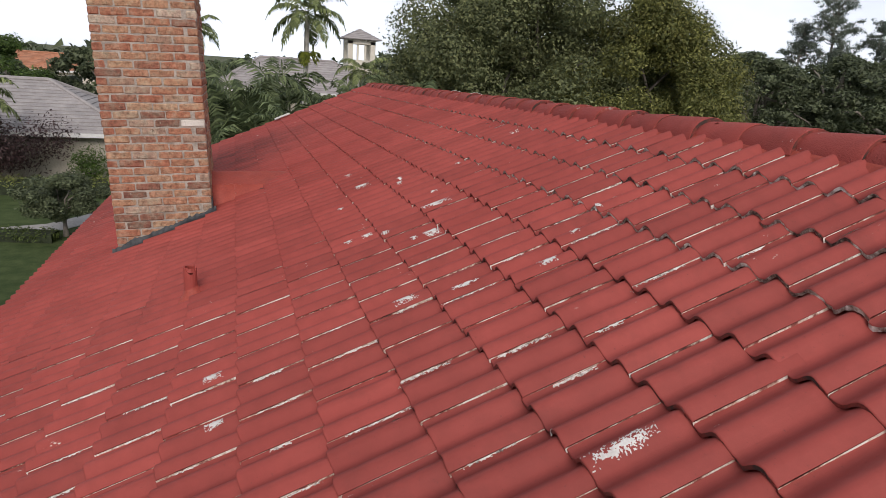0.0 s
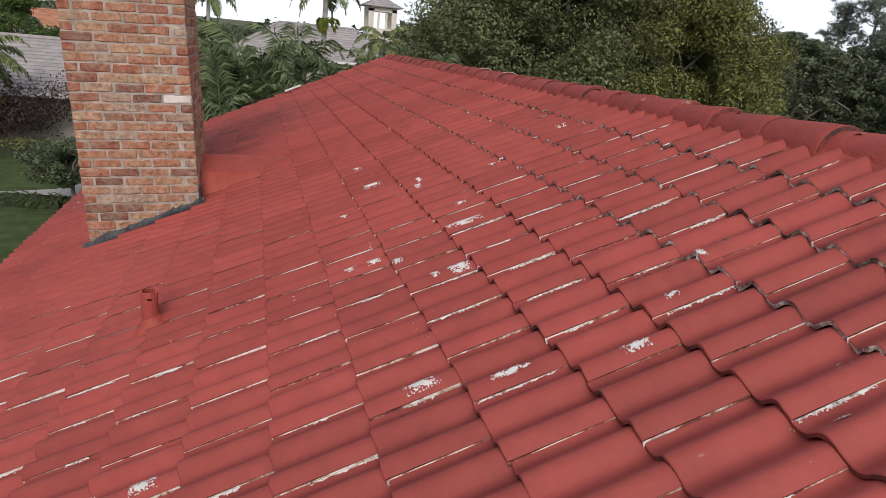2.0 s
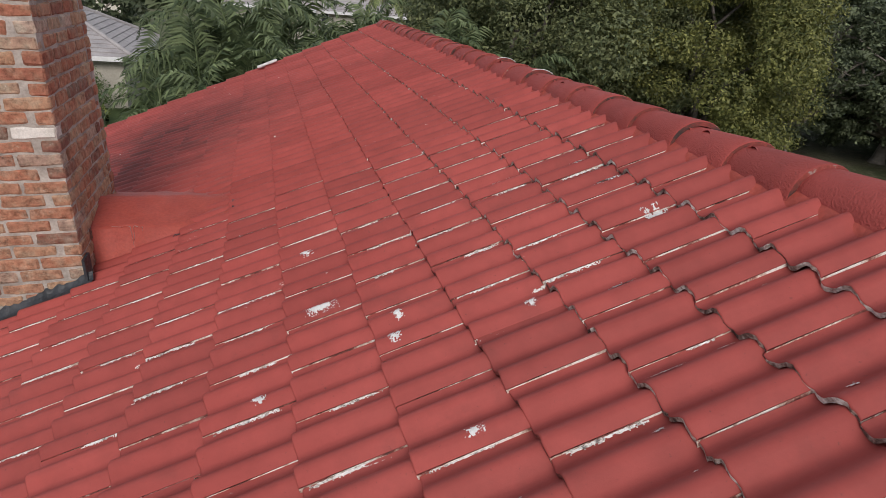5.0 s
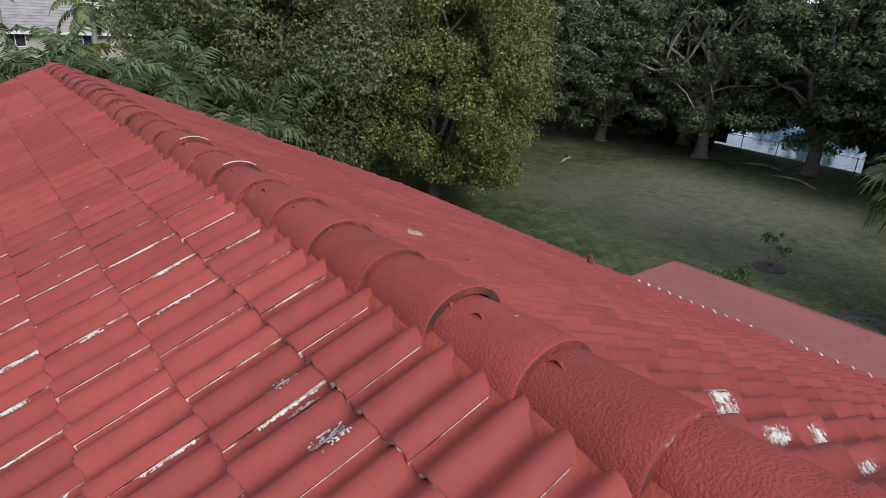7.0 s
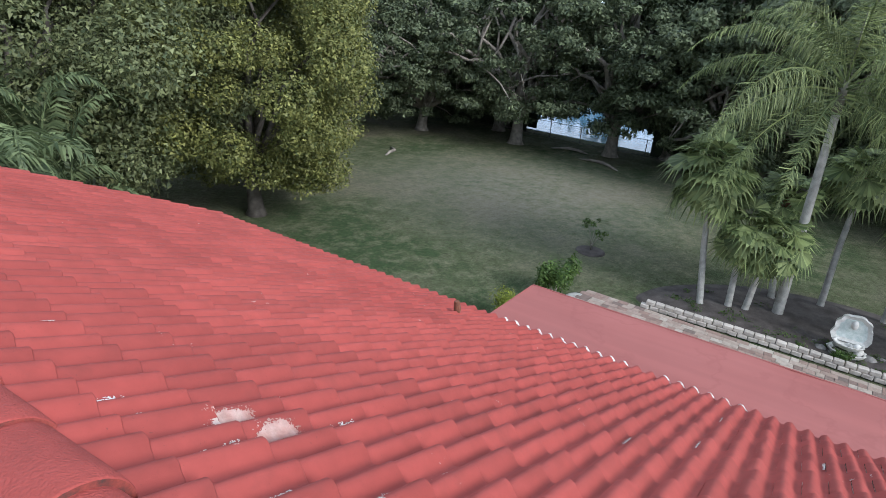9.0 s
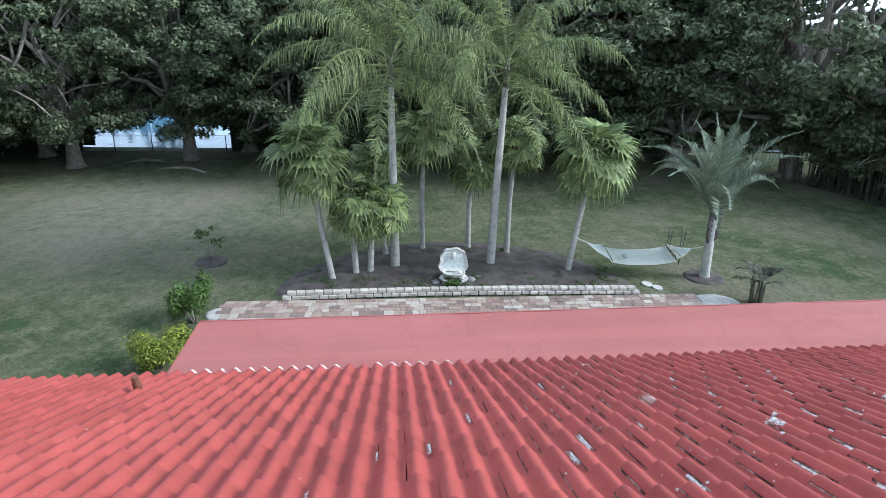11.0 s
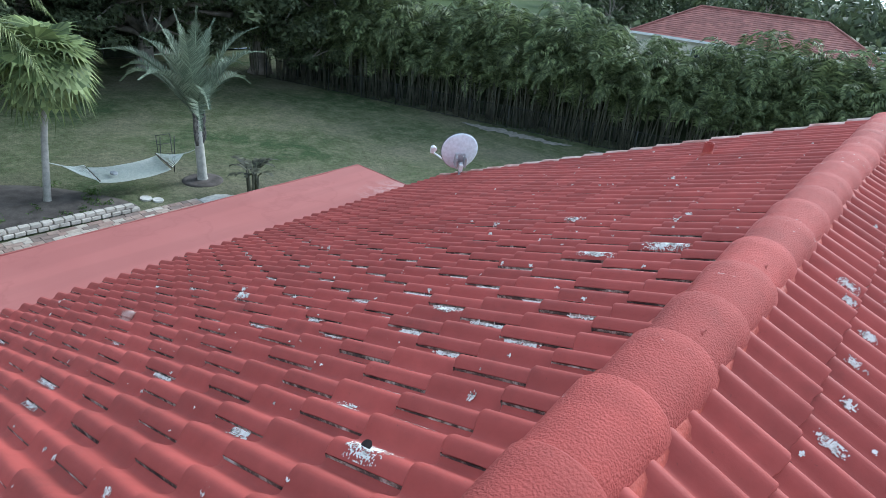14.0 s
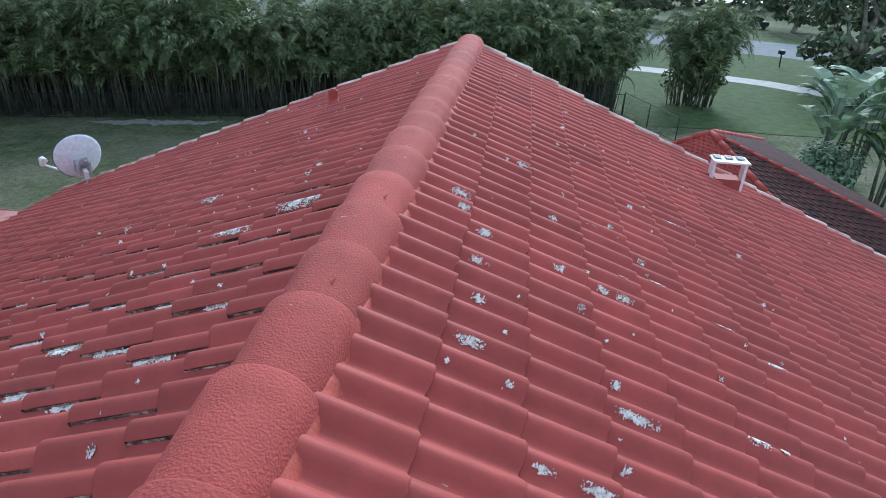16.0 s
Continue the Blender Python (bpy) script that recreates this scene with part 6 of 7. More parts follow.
def slab_from_outline(name, pts, z, mat_, thick=0.03, label="", kind="", dome=0.0, parent=None):
    """A low mound with the given outline."""
    bm = bmesh.new()
    c = Vector((sum(p[0] for p in pts) / len(pts), sum(p[1] for p in pts) / len(pts), 0))
    rings = []
    for k, h in ((1.0, -0.02), (0.985, thick), (0.8, thick + dome * 0.4), (0.5, thick + dome * 0.8), (0.2, thick + dome)):
        rings.append([bm.verts.new((c.x + (x - c.x) * k, c.y + (y - c.y) * k, z + h + (0.02 * noise.noise((x * k * 2, y * k * 2, 1)) if k < 0.98 else 0))) for x, y in pts])
    n = len(pts)
    for a, b in zip(rings, rings[1:]):
        for i in range(n):
            bm.faces.new((a[i], a[(i + 1) % n], b[(i + 1) % n], b[i]))
    bm.faces.new(rings[-1])
    bmesh.ops.recalc_face_normals(bm, faces=bm.faces)
    ob = part(name, bm, mat_, parent, smooth=True)
    if label:
        tagged(ob, label, "", kind=kind or "structure")
    return ob


def smooth_outline(pts, n=6):
    out = []
    m = len(pts)
    for i in range(m):
        p0, p1, p2, p3 = (Vector((*pts[(i + k - 1) % m], 0)) for k in range(4))
        for j in range(n):
            t = j / n
            v = 0.5 * ((2 * p1) + (-p0 + p2) * t + (2 * p0 - 5 * p1 + 4 * p2 - p3) * t * t + (-p0 + 3 * p1 - 3 * p2 + p3) * t ** 3)
            out.append((v.x, v.y))
    return out


def mulch_bed():
    pts = smooth_outline([(18.95, 12.6), (20.2, 12.9), (21.7, 12.0), (23.3, 10.2), (24.2, 7.6), (24.1, 5.0), (22.9, 2.4), (21.2, 1.0), (19.6, 0.2), (18.95, 0.6), (18.95, 4), (18.95, 8.5)])
    bed = slab_from_outline("planting_bed", pts, 0.0, M_MULCH, 0.05, "dark brown mulch bed under the palms", dome=0.16)
    tagged(bed, category="planting bed")
    # low weeds and groundcover over the mulch
    blobs = []
    rng = random.Random(33)
    for _ in range(70):
        y = rng.uniform(0.8, 12.3)
        x = rng.uniform(19.1, 20.4) if rng.random() < 0.75 else rng.uniform(19.1, 23.2)
        blobs.append((x, y, 0.13, rng.uniform(.12, .35), rng.uniform(.12, .35), rng.uniform(.06, .16)))
    ob = link_mesh("groundcover", leaves_mesh("groundcover", blobs, 4200, 0.05, 34, shell=0.2), None, [M_BUSH])
    tagged(ob, "sparse low green weeds growing in the mulch", "groundcover", kind="stuff")
    for n, (x, y, r, rz) in enumerate(((20.1, -2.84, 0.75, 0), (22.3, 15.9, 0.6, 0), (20.2, 0.0, 0.0, 0))):
        if r:
            ring = [(x + r * math.cos(a) * (1 + 0.12 * noise.noise((a, n, 1))), y + r * math.sin(a)) for a in (k * math.tau / 20 for k in range(20))]
            tagged(slab_from_outline("mulch_ring", ring, 0.0, M_MULCH, 0.03, "ring of dark soil round a plant's foot", dome=0.05), category="planting bed")


def patio():
    root = thing("pavement_patio", (0, 0, 0), "patio of mixed brown and pink concrete pavers", "patio", kind="structure")
    bm = bmesh.new()
    box(bm, 7.5, -1.7, -0.05, 18.62, 14.45, 0.022)
    part("joint_sand", bm, M_ROCK, root)
    rng = random.Random(8)
    shapes = {}

    def shape(lx, ly):
        key = (lx, ly)
        if key not in shapes:
            b = bmesh.new()
            box(b, -lx / 2 + .006, -ly / 2 + .006, 0, lx / 2 - .006, ly / 2 - .006, 0.042)
            bmesh.ops.bevel(b, geom=[e for e in b.edges if all(v.co.z > 0.03 for v in e.verts)], offset=0.008, segments=1, affect='EDGES')
            me = bpy.data.meshes.new("paver")
            b.to_mesh(me)
            b.free()
            me.materials.append(M_PAVER)
            shapes[key] = me
        return shapes[key]
    jv, jf = [], []
    x = 18.60
    made = 0
    while x > 12.0:
        w = rng.choice((0.23, 0.34, 0.23))
        y = -1.68 + rng.uniform(0, 0.12)
        while y < 14.3:
            ly = rng.choice((0.23, 0.34, 0.46))
            me = shape(w, ly)
            m = Matrix.Translation((x - w / 2, y + ly / 2, rng.uniform(-.004, .004))) @ pose(0, 0, 0, rng.uniform(-.4, .4), rng.uniform(-.4, .4), 0)
            if made < 300:
                ob = new("paver", me)
                ob.parent = root
                ob.matrix_basis = m
                made += 1
            else:
                k = len(jv)
                jv += [tuple(m @ v.co) for v in me.vertices]
                jf += [tuple(k + i for i in p.vertices) for p in me.polygons]
            y += ly
        x -= w
    ob = raw("pavers", jv, jf, M_PAVER, root, label="mixed concrete pavers")
    tagged(ob, kind="stuff")


def garden_wall():
    root = thing("garden_wall", (18.72, 6.5, 0), "low two-course wall of cream split-face concrete blocks", "garden wall")
    meshes = []
    for s in range(3):
        rng = random.Random(50 + s)
        bm = bmesh.new()
        box(bm, -0.10, -0.143, 0.0, 0.10, 0.143, 0.135)
        bmesh.ops.bevel(bm, geom=bm.edges[:], offset=0.022, segments=1, affect='EDGES')
        for v in bm.verts:
            v.co += Vector((rng.uniform(-.010, .010), rng.uniform(-.006, .006), rng.uniform(-.006, .006)))
        me = bpy.data.meshes.new("wall_block")
        bm.to_mesh(me)
        bm.free()
        me.materials.append(M_BLOCK)
        meshes.append(me)
    rng = random.Random(51)
    for row in range(2):
        y = 0.45 + (0.15 if row else 0)
        i = 0
        while y < 12.55 - (0.1 if row else 0):
            bow = 0.16 * math.sin((y - 0.4) / 12.2 * math.pi)
            ob = new("wall_block", meshes[(i + row) % 3])
            ob.parent = root
            ob.matrix_basis = pose(bow + rng.uniform(-.012, .012) + row * 0.03, y - 6.5, 0.02 + row * 0.137, 0, 0, rng.uniform(-3, 3))
            y += 0.302
            i += 1


M_VERDI = plain("pale_green_stone", (0.58, 0.66, 0.62), (0.76, 0.80, 0.77), 9.0, 0.8, 0.4, 30.0)


def fountain():
    root = thing("garden_fountain", (20.0, 6.8, 0.05), "white cast-stone wall fountain with a scalloped back and basin", "fountain")
    bm = bmesh.new()
    n = 26
    prof = []
    for i in range(n + 1):
        a = math.pi * i / n
        r = 0.46 * (1 + 0.10 * abs(math.sin(a * 4.5)))
        prof.append((r * math.copysign(abs(math.cos(a)) ** 0.75, math.cos(a)), 0.80 + r * 0.95 * math.sin(a)))
    prof = [(0.46, 0.42), (0.54, 0.60)] + prof + [(-0.54, 0.60), (-0.46, 0.42)]
    front = [bm.verts.new((-0.08, y, z)) for y, z in prof]
    back = [bm.verts.new((0.10, y, z)) for y, z in prof]
    inner = [bm.verts.new((-0.02, y * 0.74, 0.78 + (z - 0.78) * 0.74)) for y, z in prof]
    m = len(prof)
    for i in range(m - 1):
        bm.faces.new((front[i], front[i + 1], back[i + 1], back[i]))
        bm.faces.new((front[i], inner[i], inner[i + 1], front[i + 1]))
    bm.faces.new(back[::-1])
    bm.faces.new((front[-1], inner[-1], inner[0], front[0]))
    bmesh.ops.recalc_face_normals(bm, faces=bm.faces)
    part("back_panel", bm, M_STONE, root)
    bm = bmesh.new()
    face = [bm.verts.new((-0.03 - 0.03 * math.cos(y * 4), y * 0.76, 0.78 + (z - 0.78) * 0.76)) for y, z in prof]
    rear = [bm.verts.new((0.05, v.co.y, v.co.z)) for v in face]
    bm.faces.new(face)
    bm.faces.new(rear[::-1])
    for i in range(m):
        bm.faces.new((face[i], rear[i], rear[(i + 1) % m], face[(i + 1) % m]))
    bmesh.ops.recalc_face_normals(bm, faces=bm.faces)
    part("niche", bm, M_VERDI, root, "pale green-white niche panel")
    rk_rng = random.Random(8)
    for k in range(9):
        bm = bmesh.new()
        bmesh.ops.create_icosphere(bm, subdivisions=2, radius=rk_rng.uniform(0.08, 0.14))
        c = Vector((rk_rng.uniform(-.30, -.12), rk_rng.uniform(-.42, .42), rk_rng.uniform(0.22, 0.42)))
        for v in bm.verts:
            v.co *= 1 + 0.4 * noise.noise(v.co * 9 + Vector((k, 0, 0)))
            v.co += c
        part("stone", bm, M_STONE, root, smooth=True)
    for z, r, h, nm in ((0.30, 0.42, 0.16, "upper_basin"), (0.0, 0.52, 0.24, "lower_basin")):
        bm = bmesh.new()
        rings = []
        for rr, zz in ((r * 0.62, z), (r * 0.9, z + h * 0.6), (r, z + h), (r * 0.9, z + h * 1.02), (r * 0.8, z + h * 0.55), (0.02, z + h * 0.45)):
            rings.append([bm.verts.new((-0.22 + rr * 0.8 * math.cos(a), rr * math.sin(a) * (1 + 0.05 * math.sin(a * 9)), zz)) for a in (k * math.tau / 24 for k in range(24))])
        for a, b in zip(rings, rings[1:]):
            for k in range(24):
                bm.faces.new((a[k], a[(k + 1) % 24], b[(k + 1) % 24], b[k]))
        part(nm, bm, M_STONE, root, smooth=False)
    bm = bmesh.new()
    bmesh.ops.create_uvsphere(bm, u_segments=10, v_segments=7, radius=0.10)
    for v in bm.verts:
        v.co.z *= 1.4
        v.co *= 1 + 0.2 * noise.noise(v.co * 9)
        v.co += Vector((-0.06, 0, 1.0))
    part("relief", bm, M_STONE, root, "worn shell-like relief", smooth=True)
    for n, (dx, dy, r) in enumerate(((-.25, .62, .2), (-.1, -.66, .24), (.1, -.95, .18), (-.35, .35, .13), (.05, .85, .16))):
        rk = thing("rock", (20.0 + dx, 6.8 + dy, 0.08), "rough grey rock at the foot of the fountain", "rock", "rocks round the fountain")
        bm = bmesh.new()
        bmesh.ops.create_icosphere(bm, subdivisions=2, radius=r)
        for v in bm.verts:
            v.co.z *= 0.75
            v.co *= 1 + 0.35 * noise.noise(v.co * 5 + Vector((n, 0, 0)))
        part("stone", bm, M_ROCK, rk)
    shrub("grass_tuft", (19.35, 6.9, 0.05), (0.35, 0.4, 0.4), 66, M_BUSH, "small bright green plant before the fountain", count=500, leaf_size=0.06)


def hammock():
    root = thing("hammock", (20.5, -0.3, 0), "pale grey-green spreader-bar hammock slung between two palms", "hammock")
    A, B = Vector((0.22, 2.55, 1.52)), Vector((-0.35, -2.35, 1.25))
    hx = 0.52
    y0, y1 = 1.22, -1.28
    bm = bmesh.new()
    n, m = 18, 8
    grid = []
    for i in range(n + 1):
        t = i / n
        sag = 0.62 + 0.18 * (2 * t - 1) ** 2
        row = []
        for j in range(m + 1):
            w = (j / m * 2 - 1)
            row.append(bm.verts.new((w * hx, y0 + (y1 - y0) * t, sag + 0.10 * w * w * (1 - abs(2 * t - 1) * 0.6) + 0.12 * w)))
        grid.append(row)
    for i in range(n):
        for j in range(m):
            bm.faces.new((grid[i][j], grid[i][j + 1], grid[i + 1][j + 1], grid[i + 1][j]))
    geo = bmesh.ops.solidify(bm, geom=bm.faces[:], thickness=0.012)
    part("bed", bm, M_ROPE, root, smooth=True)
    for y, end in ((y0, A), (y1, B)):
        bm = bmesh.new()
        tube(bm, [(-hx - 0.05, y, 0.80 - 0.0), (hx + 0.05, y, 1.02)], [0.022, 0.022], 8)
        part("spreader_bar", bm, M_DARKWOOD, root, "dark wooden spreader bar", smooth=True)
        join = Vector((0, y, 0.9)).lerp(end, 0.62)
        bm = bmesh.new()
        k = 12
        for i in range(k):
            w = i / (k - 1) * 2 - 1
            p = Vector((w * hx, y, 0.91 + 0.11 * w))
            w2 = (i + 1) / (k - 1) * 2 - 1
            tube(bm, [p, p.lerp(join, 0.5) + Vector((0, 0, -0.05)), join], [0.016, 0.014, 0.010], 4, False)
        part("clew", bm, M_ROPE, root, smooth=True)
        bm = bmesh.new()
        tube(bm, [join, join.lerp(end, 0.5) + Vector((0, 0, -0.02)), end], [0.022, 0.016, 0.014], 6)
        part("rope", bm, M_ROPE, root, smooth=True)
    pil = thing("pillow", (20.42, 0.25, 0.80), "small grey pillow lying on the hammock", "pillow")
    bm = bmesh.new()
    bmesh.ops.create_uvsphere(bm, u_segments=14, v_segments=8, radius=0.16)
    for v in bm.verts:
        v.co = Vector((v.co.x * 1.1, v.co.y * 0.75, v.co.z * 0.42))
    part("cushion", bm, M_LEAD, pil, smooth=True)
    st = thing("folding_frame", (21.5, -2.2, 0), "dark metal frame standing on the lawn behind the palm", "garden frame")
    for n, (x, lean) in enumerate(((-0.25, 0.12), (0.25, 0.12), (-0.25, -0.2), (0.25, -0.2))):
        bm = bmesh.new()
        tube(bm, [(x * .2, x, 0), (x * .2 + lean, x, 1.5)], 0.016, 6)
        part("leg", bm, M_WIRE, st, smooth=True)
    for z in (0.35, 0.75, 1.15, 1.5):
        bm = bmesh.new()
        tube(bm, [(0.12 * z / 1.5, -0.27, z), (0.12 * z / 1.5, 0.27, z)], 0.013, 6)
        part("rung", bm, M_WIRE, st, smooth=True)


def banana_plant(at, seed, height, n, leaf, label, group="", span=(0.42, 0.6), spread=0.6):
    """A clump of broad paddle leaves on thick stems."""
    rng = random.Random(seed)
    root = thing("banana_plant", (at[0], at[1], 0), label, "plant", group)
    fr = Fronds()
    bm = bmesh.new()
    for i in range(n):
        a = i * 2.4 + rng.uniform(-.3, .3)
        r = 0.25 * math.sqrt(rng.random())
        p = Vector((r * math.cos(a), r * math.sin(a), 0))
        top = p + Vector((math.cos(a) * 0.15 * height * .3, math.sin(a) * 0.15 * height * .3, height * rng.uniform(0.40, 0.74)))
        if i < 7:
            tube(bm, [p, p.lerp(top, .5), top], [0.07, 0.055, 0.03], 7)
        d = Vector((math.cos(a) * spread, math.sin(a) * spread, 1.5 - spread)).normalized()
        q = top
        L = height * rng.uniform(*span)
        pts = [q.copy()]
        for k in range(7):
            q = q + d * L / 7
            d = (d + Vector((0, 0, -0.20))).normalized()
            pts.append(q.copy())
        side = Vector((-math.sin(a), math.cos(a), 0))
        for k in range(7):
            w0 = L * 0.19 * math.sin(max(0.05, k / 7) * math.pi) ** 0.6
            w1 = L * 0.19 * math.sin(min(0.97, (k + 1) / 7) * math.pi) ** 0.6
            for s in (-1, 1):
                fr.quad(pts[k], pts[k] + side * s * w0 + Vector((0, 0, 0.25 * w0 - rng.uniform(0, .06))), pts[k + 1] + side * s * w1 + Vector((0, 0, 0.25 * w1 - rng.uniform(0, .06))), pts[k + 1])
    part("stem", bm, M_CANE, root, smooth=True)
    link_mesh("foliage", fr.mesh("foliage"), root, [leaf])
    return root


def fence(name, a, b, height, label, spacing=2.4):
    root = thing(name, (a[0], a[1], 0), label, "fence")
    v = Vector((b[0] - a[0], b[1] - a[1], 0))
    L = v.length
    d = v.normalized()
    n = int(L / spacing)
    post = None
    for i in range(n + 1):
        if post is None:
            bm = bmesh.new()
            tube(bm, [(0, 0, -0.05), (0, 0, height + 0.04)], 0.03, 7)
            ob = part("post", bm, M_WIRE, root, smooth=True)
            post = ob.data
        else:
            ob = new("post", post)
            ob.parent = root
        ob.location = d * (L * i / n)
    for z in (height, 0.06):
        bm = bmesh.new()
        tube(bm, [(0, 0, z), d * L + Vector((0, 0, z))], 0.018, 6)
        part("rail", bm, M_WIRE, root)
    vs, fs = [], []
    k = int(L / 0.10)
    for i in range(k):
        p = d * (i * 0.10)
        for s in (-1, 1):
            q = p + d * (s * height * 0.7)
            j = len(vs)
            vs += [p + Vector((0, 0, 0.06)) - d * .004, p + Vector((0, 0, 0.06)) + d * .004, q + Vector((0, 0, height)) + d * .004, q + Vector((0, 0, height)) - d * .004]
            fs.append((j, j + 1, j + 2, j + 3))
    raw("wire_mesh", vs, fs, M_WIRE, root)
    return root


def small_garden_things():
    for n, (x, y, r) in enumerate(((19.55, -0.35, .24), (19.2, -0.6, .22))):
        st = thing("stepping_stone", (x, y, 0.0), "pale irregular stepping stone in the grass", "stepping stone", "stepping stones")
        bm = bmesh.new()
        m = 9
        lo = [bm.verts.new((r * (1 + .25 * noise.noise((k, n, 1))) * math.cos(k * math.tau / m), r * .8 * math.sin(k * math.tau / m), -0.01)) for k in range(m)]
        hi = [bm.verts.new(v.co + Vector((0, 0, 0.05))) for v in lo]
        for k in range(m):
            bm.faces.new((lo[k], lo[(k + 1) % m], hi[(k + 1) % m], hi[k]))
        bm.faces.new(hi)
        part("slab", bm, M_SAND, st)
    for n, (x, y, rx, ry) in enumerate(((17.9, -2.1, .7, .9), (17.75, 14.35, .5, .6), (21.0, -22.4, .0, 0))):
        if rx:
            ring = [(x + rx * math.cos(a) * (1 + .3 * noise.noise((a * 2, n, 1))), y + ry * math.sin(a)) for a in (k * math.tau / 16 for k in range(16))]
            tagged(slab_from_outline("gravel_patch", ring, 0.0, M_SAND, 0.012, "scattered patch of pale sand and gravel", dome=0.02), category="gravel")
    banana_plant((17.8, -3.5), 70, 1.55, 15, M_BRONZE, "dark bronze-green broad-leaved plant at the flat roof's edge", "", (0.42, 0.62), 0.75)
    for n, (x, y, L, rz) in enumerate(((29.2, 31.9, 2.4, 30), (38.0, 21.5, 3.2, 70), (40.2, 24.6, 2.6, 100))):
        lg = thing("root", (x, y, 0.0), "bare pale tree root lying on the grass", "tree root", rz=rz)
        bm = bmesh.new()
        tube(bm, [(-L / 2, 0.2, -0.03), (-L / 4, 0.05, .09), (0, -.15, .10), (L / 4, .06, .07), (L / 2, .3, -.03)], [.05, .09, .10, .08, .04], 7)
        part("wood", bm, M_BARK, lg, smooth=True)


mulch_bed()
patio()
garden_wall()
fountain()
hammock()
fence("south_fence", (34.9, -16.4), (-7.3, -28.9), 1.25, "dark wire mesh fence along the areca hedge")
fence("back_fence", (43.2, 40.0), (43.2, -12.0), 1.2, "dark wire mesh fence along the lake shore")
fence("side_fence", (-7.4, -29.2), (-9.3, -23.6), 1.3, "dark green wire mesh fence ending near the lower roof")
small_garden_things()
banana_plant((-13.6, -17.0), 90, 5.6, 26, M_GREYLEAF, "tall clump of pale green broad-leaved plants", "broad-leaved plants", (0.24, 0.38))
banana_plant((-15.6, -18.6), 91, 5.8, 26, M_GREYLEAF, "tall clump of pale green broad-leaved plants", "broad-leaved plants", (0.24, 0.38))
banana_plant((-15.0, -15.2), 92, 4.4, 22, M_BUSH, "low clump of dark green broad-leaved plants", "broad-leaved plants", (0.24, 0.38))
shrub("bush", (-13.2, -16.0, 0), (1.5, 1.4, 2.6), 93, M_GREYLEAF, "pale leafy bush under the broad-leaved plants", count=2200, leaf_size=0.13, n=14)
shrub("palm_undergrowth", (-12.2, -33.0, 0), (2.0, 1.9, 3.6), 94, M_ARECA, "dense low fronds filling the foot of a palm clump", count=2600, leaf_size=0.2, n=16)

# ---------------------------------------------------------------- beyond the garden
M_GREYTILE = plain("grey_flat_roof_tile", (0.34, 0.315, 0.31), (0.43, 0.40, 0.39), 1.5, 0.85, 0.3, 12.0, isl_vary=0.08)
M_REDTILE = plain("old_red_roof_tile", (0.22, 0.080, 0.068), (0.30, 0.115, 0.098), 1.2, 0.8, 0.3, 12.0, isl_vary=0.2)
M_ORANGETILE = plain("orange_roof_tile", (0.46, 0.20, 0.11), (0.56, 0.27, 0.16), 1.2, 0.8, isl_vary=0.2)
M_BEIGE = plain("beige_stucco", (0.40, 0.37, 0.31), (0.48, 0.45, 0.38), 1.5, 0.9, 0.3, 30.0)
M_CREAM = plain("pale_cream_stucco", (0.66, 0.62, 0.52), (0.74, 0.70, 0.60), 1.5, 0.9)
M_TRIM = plain("white_trim", (0.70, 0.70, 0.69), (0.80, 0.80, 0.79), 3.0, 0.6)
M_ROAD = plain("blue_grey_asphalt", (0.10, 0.115, 0.135), (0.145, 0.16, 0.185), 1.2, 0.85, 0.3, 30.0)
M_PATH = plain("pale_concrete_path", (0.40, 0.38, 0.36), (0.50, 0.48, 0.46), 1.5, 0.9, 0.3, 20.0)
M_YELLOWHEDGE = leaf_mat("yellow_green_hedge_leaves", (0.11, 0.135, 0.035), (0.25, 0.28, 0.085))
M_HEDGE = leaf_mat("clipped_hedge_leaves", (0.055, 0.085, 0.022), (0.12, 0.165, 0.045))


def water_look(nt, b):
    b.inputs["Base Color"].default_value = (0.10, 0.22, 0.34, 1)
    b.inputs["Roughness"].default_value = 0.06
    bump(nt, b, noise_tex(nt, 1.5, 3.0), 0.08, 0.05)


M_WATER = mat("lake_water", water_look)
M_GLASS = plain("dark_window_glass", (0.02, 0.025, 0.03), (0.05, 0.055, 0.06), 2.0, 0.08)


def lake():
    bm = bmesh.new()
    box(bm, 46.5, -36, -0.9, 104, 70, -0.28)
    tagged(part("water_lake", bm, M_WATER), "calm lake behind the trees that mirrors the sky", "lake", kind="structure")


def tiled_face(bm, quad, rows, wave=0.0):
    a, b, tb, ta = (Vector(p) for p in quad)
    nrm = (b - a).cross(ta - a)
    nrm = nrm.normalized() if nrm.z > 0 else -nrm.normalized()
    for k in range(rows):
        t0, t1 = k / rows, min(1.0, (k + 1.1) / rows)
        p, q, r, s = a.lerp(ta, t0), b.lerp(tb, t0), b.lerp(tb, t1), a.lerp(ta, t1)
        n = max(1, int((q - p).length / 0.7))
        for i in range(n):
            u, v = i / n, (i + 1) / n
            vs = [bm.verts.new(x) for x in (p.lerp(q, u) + nrm * .05, p.lerp(q, v) + nrm * .05, s.lerp(r, v) + nrm * .005, s.lerp(r, u) + nrm * .005)]
            f = [bm.verts.new(x) for x in (p.lerp(q, u) - nrm * .02, p.lerp(q, v) - nrm * .02)]
            bm.faces.new(vs)
            bm.faces.new((f[0], f[1], vs[1], vs[0]))


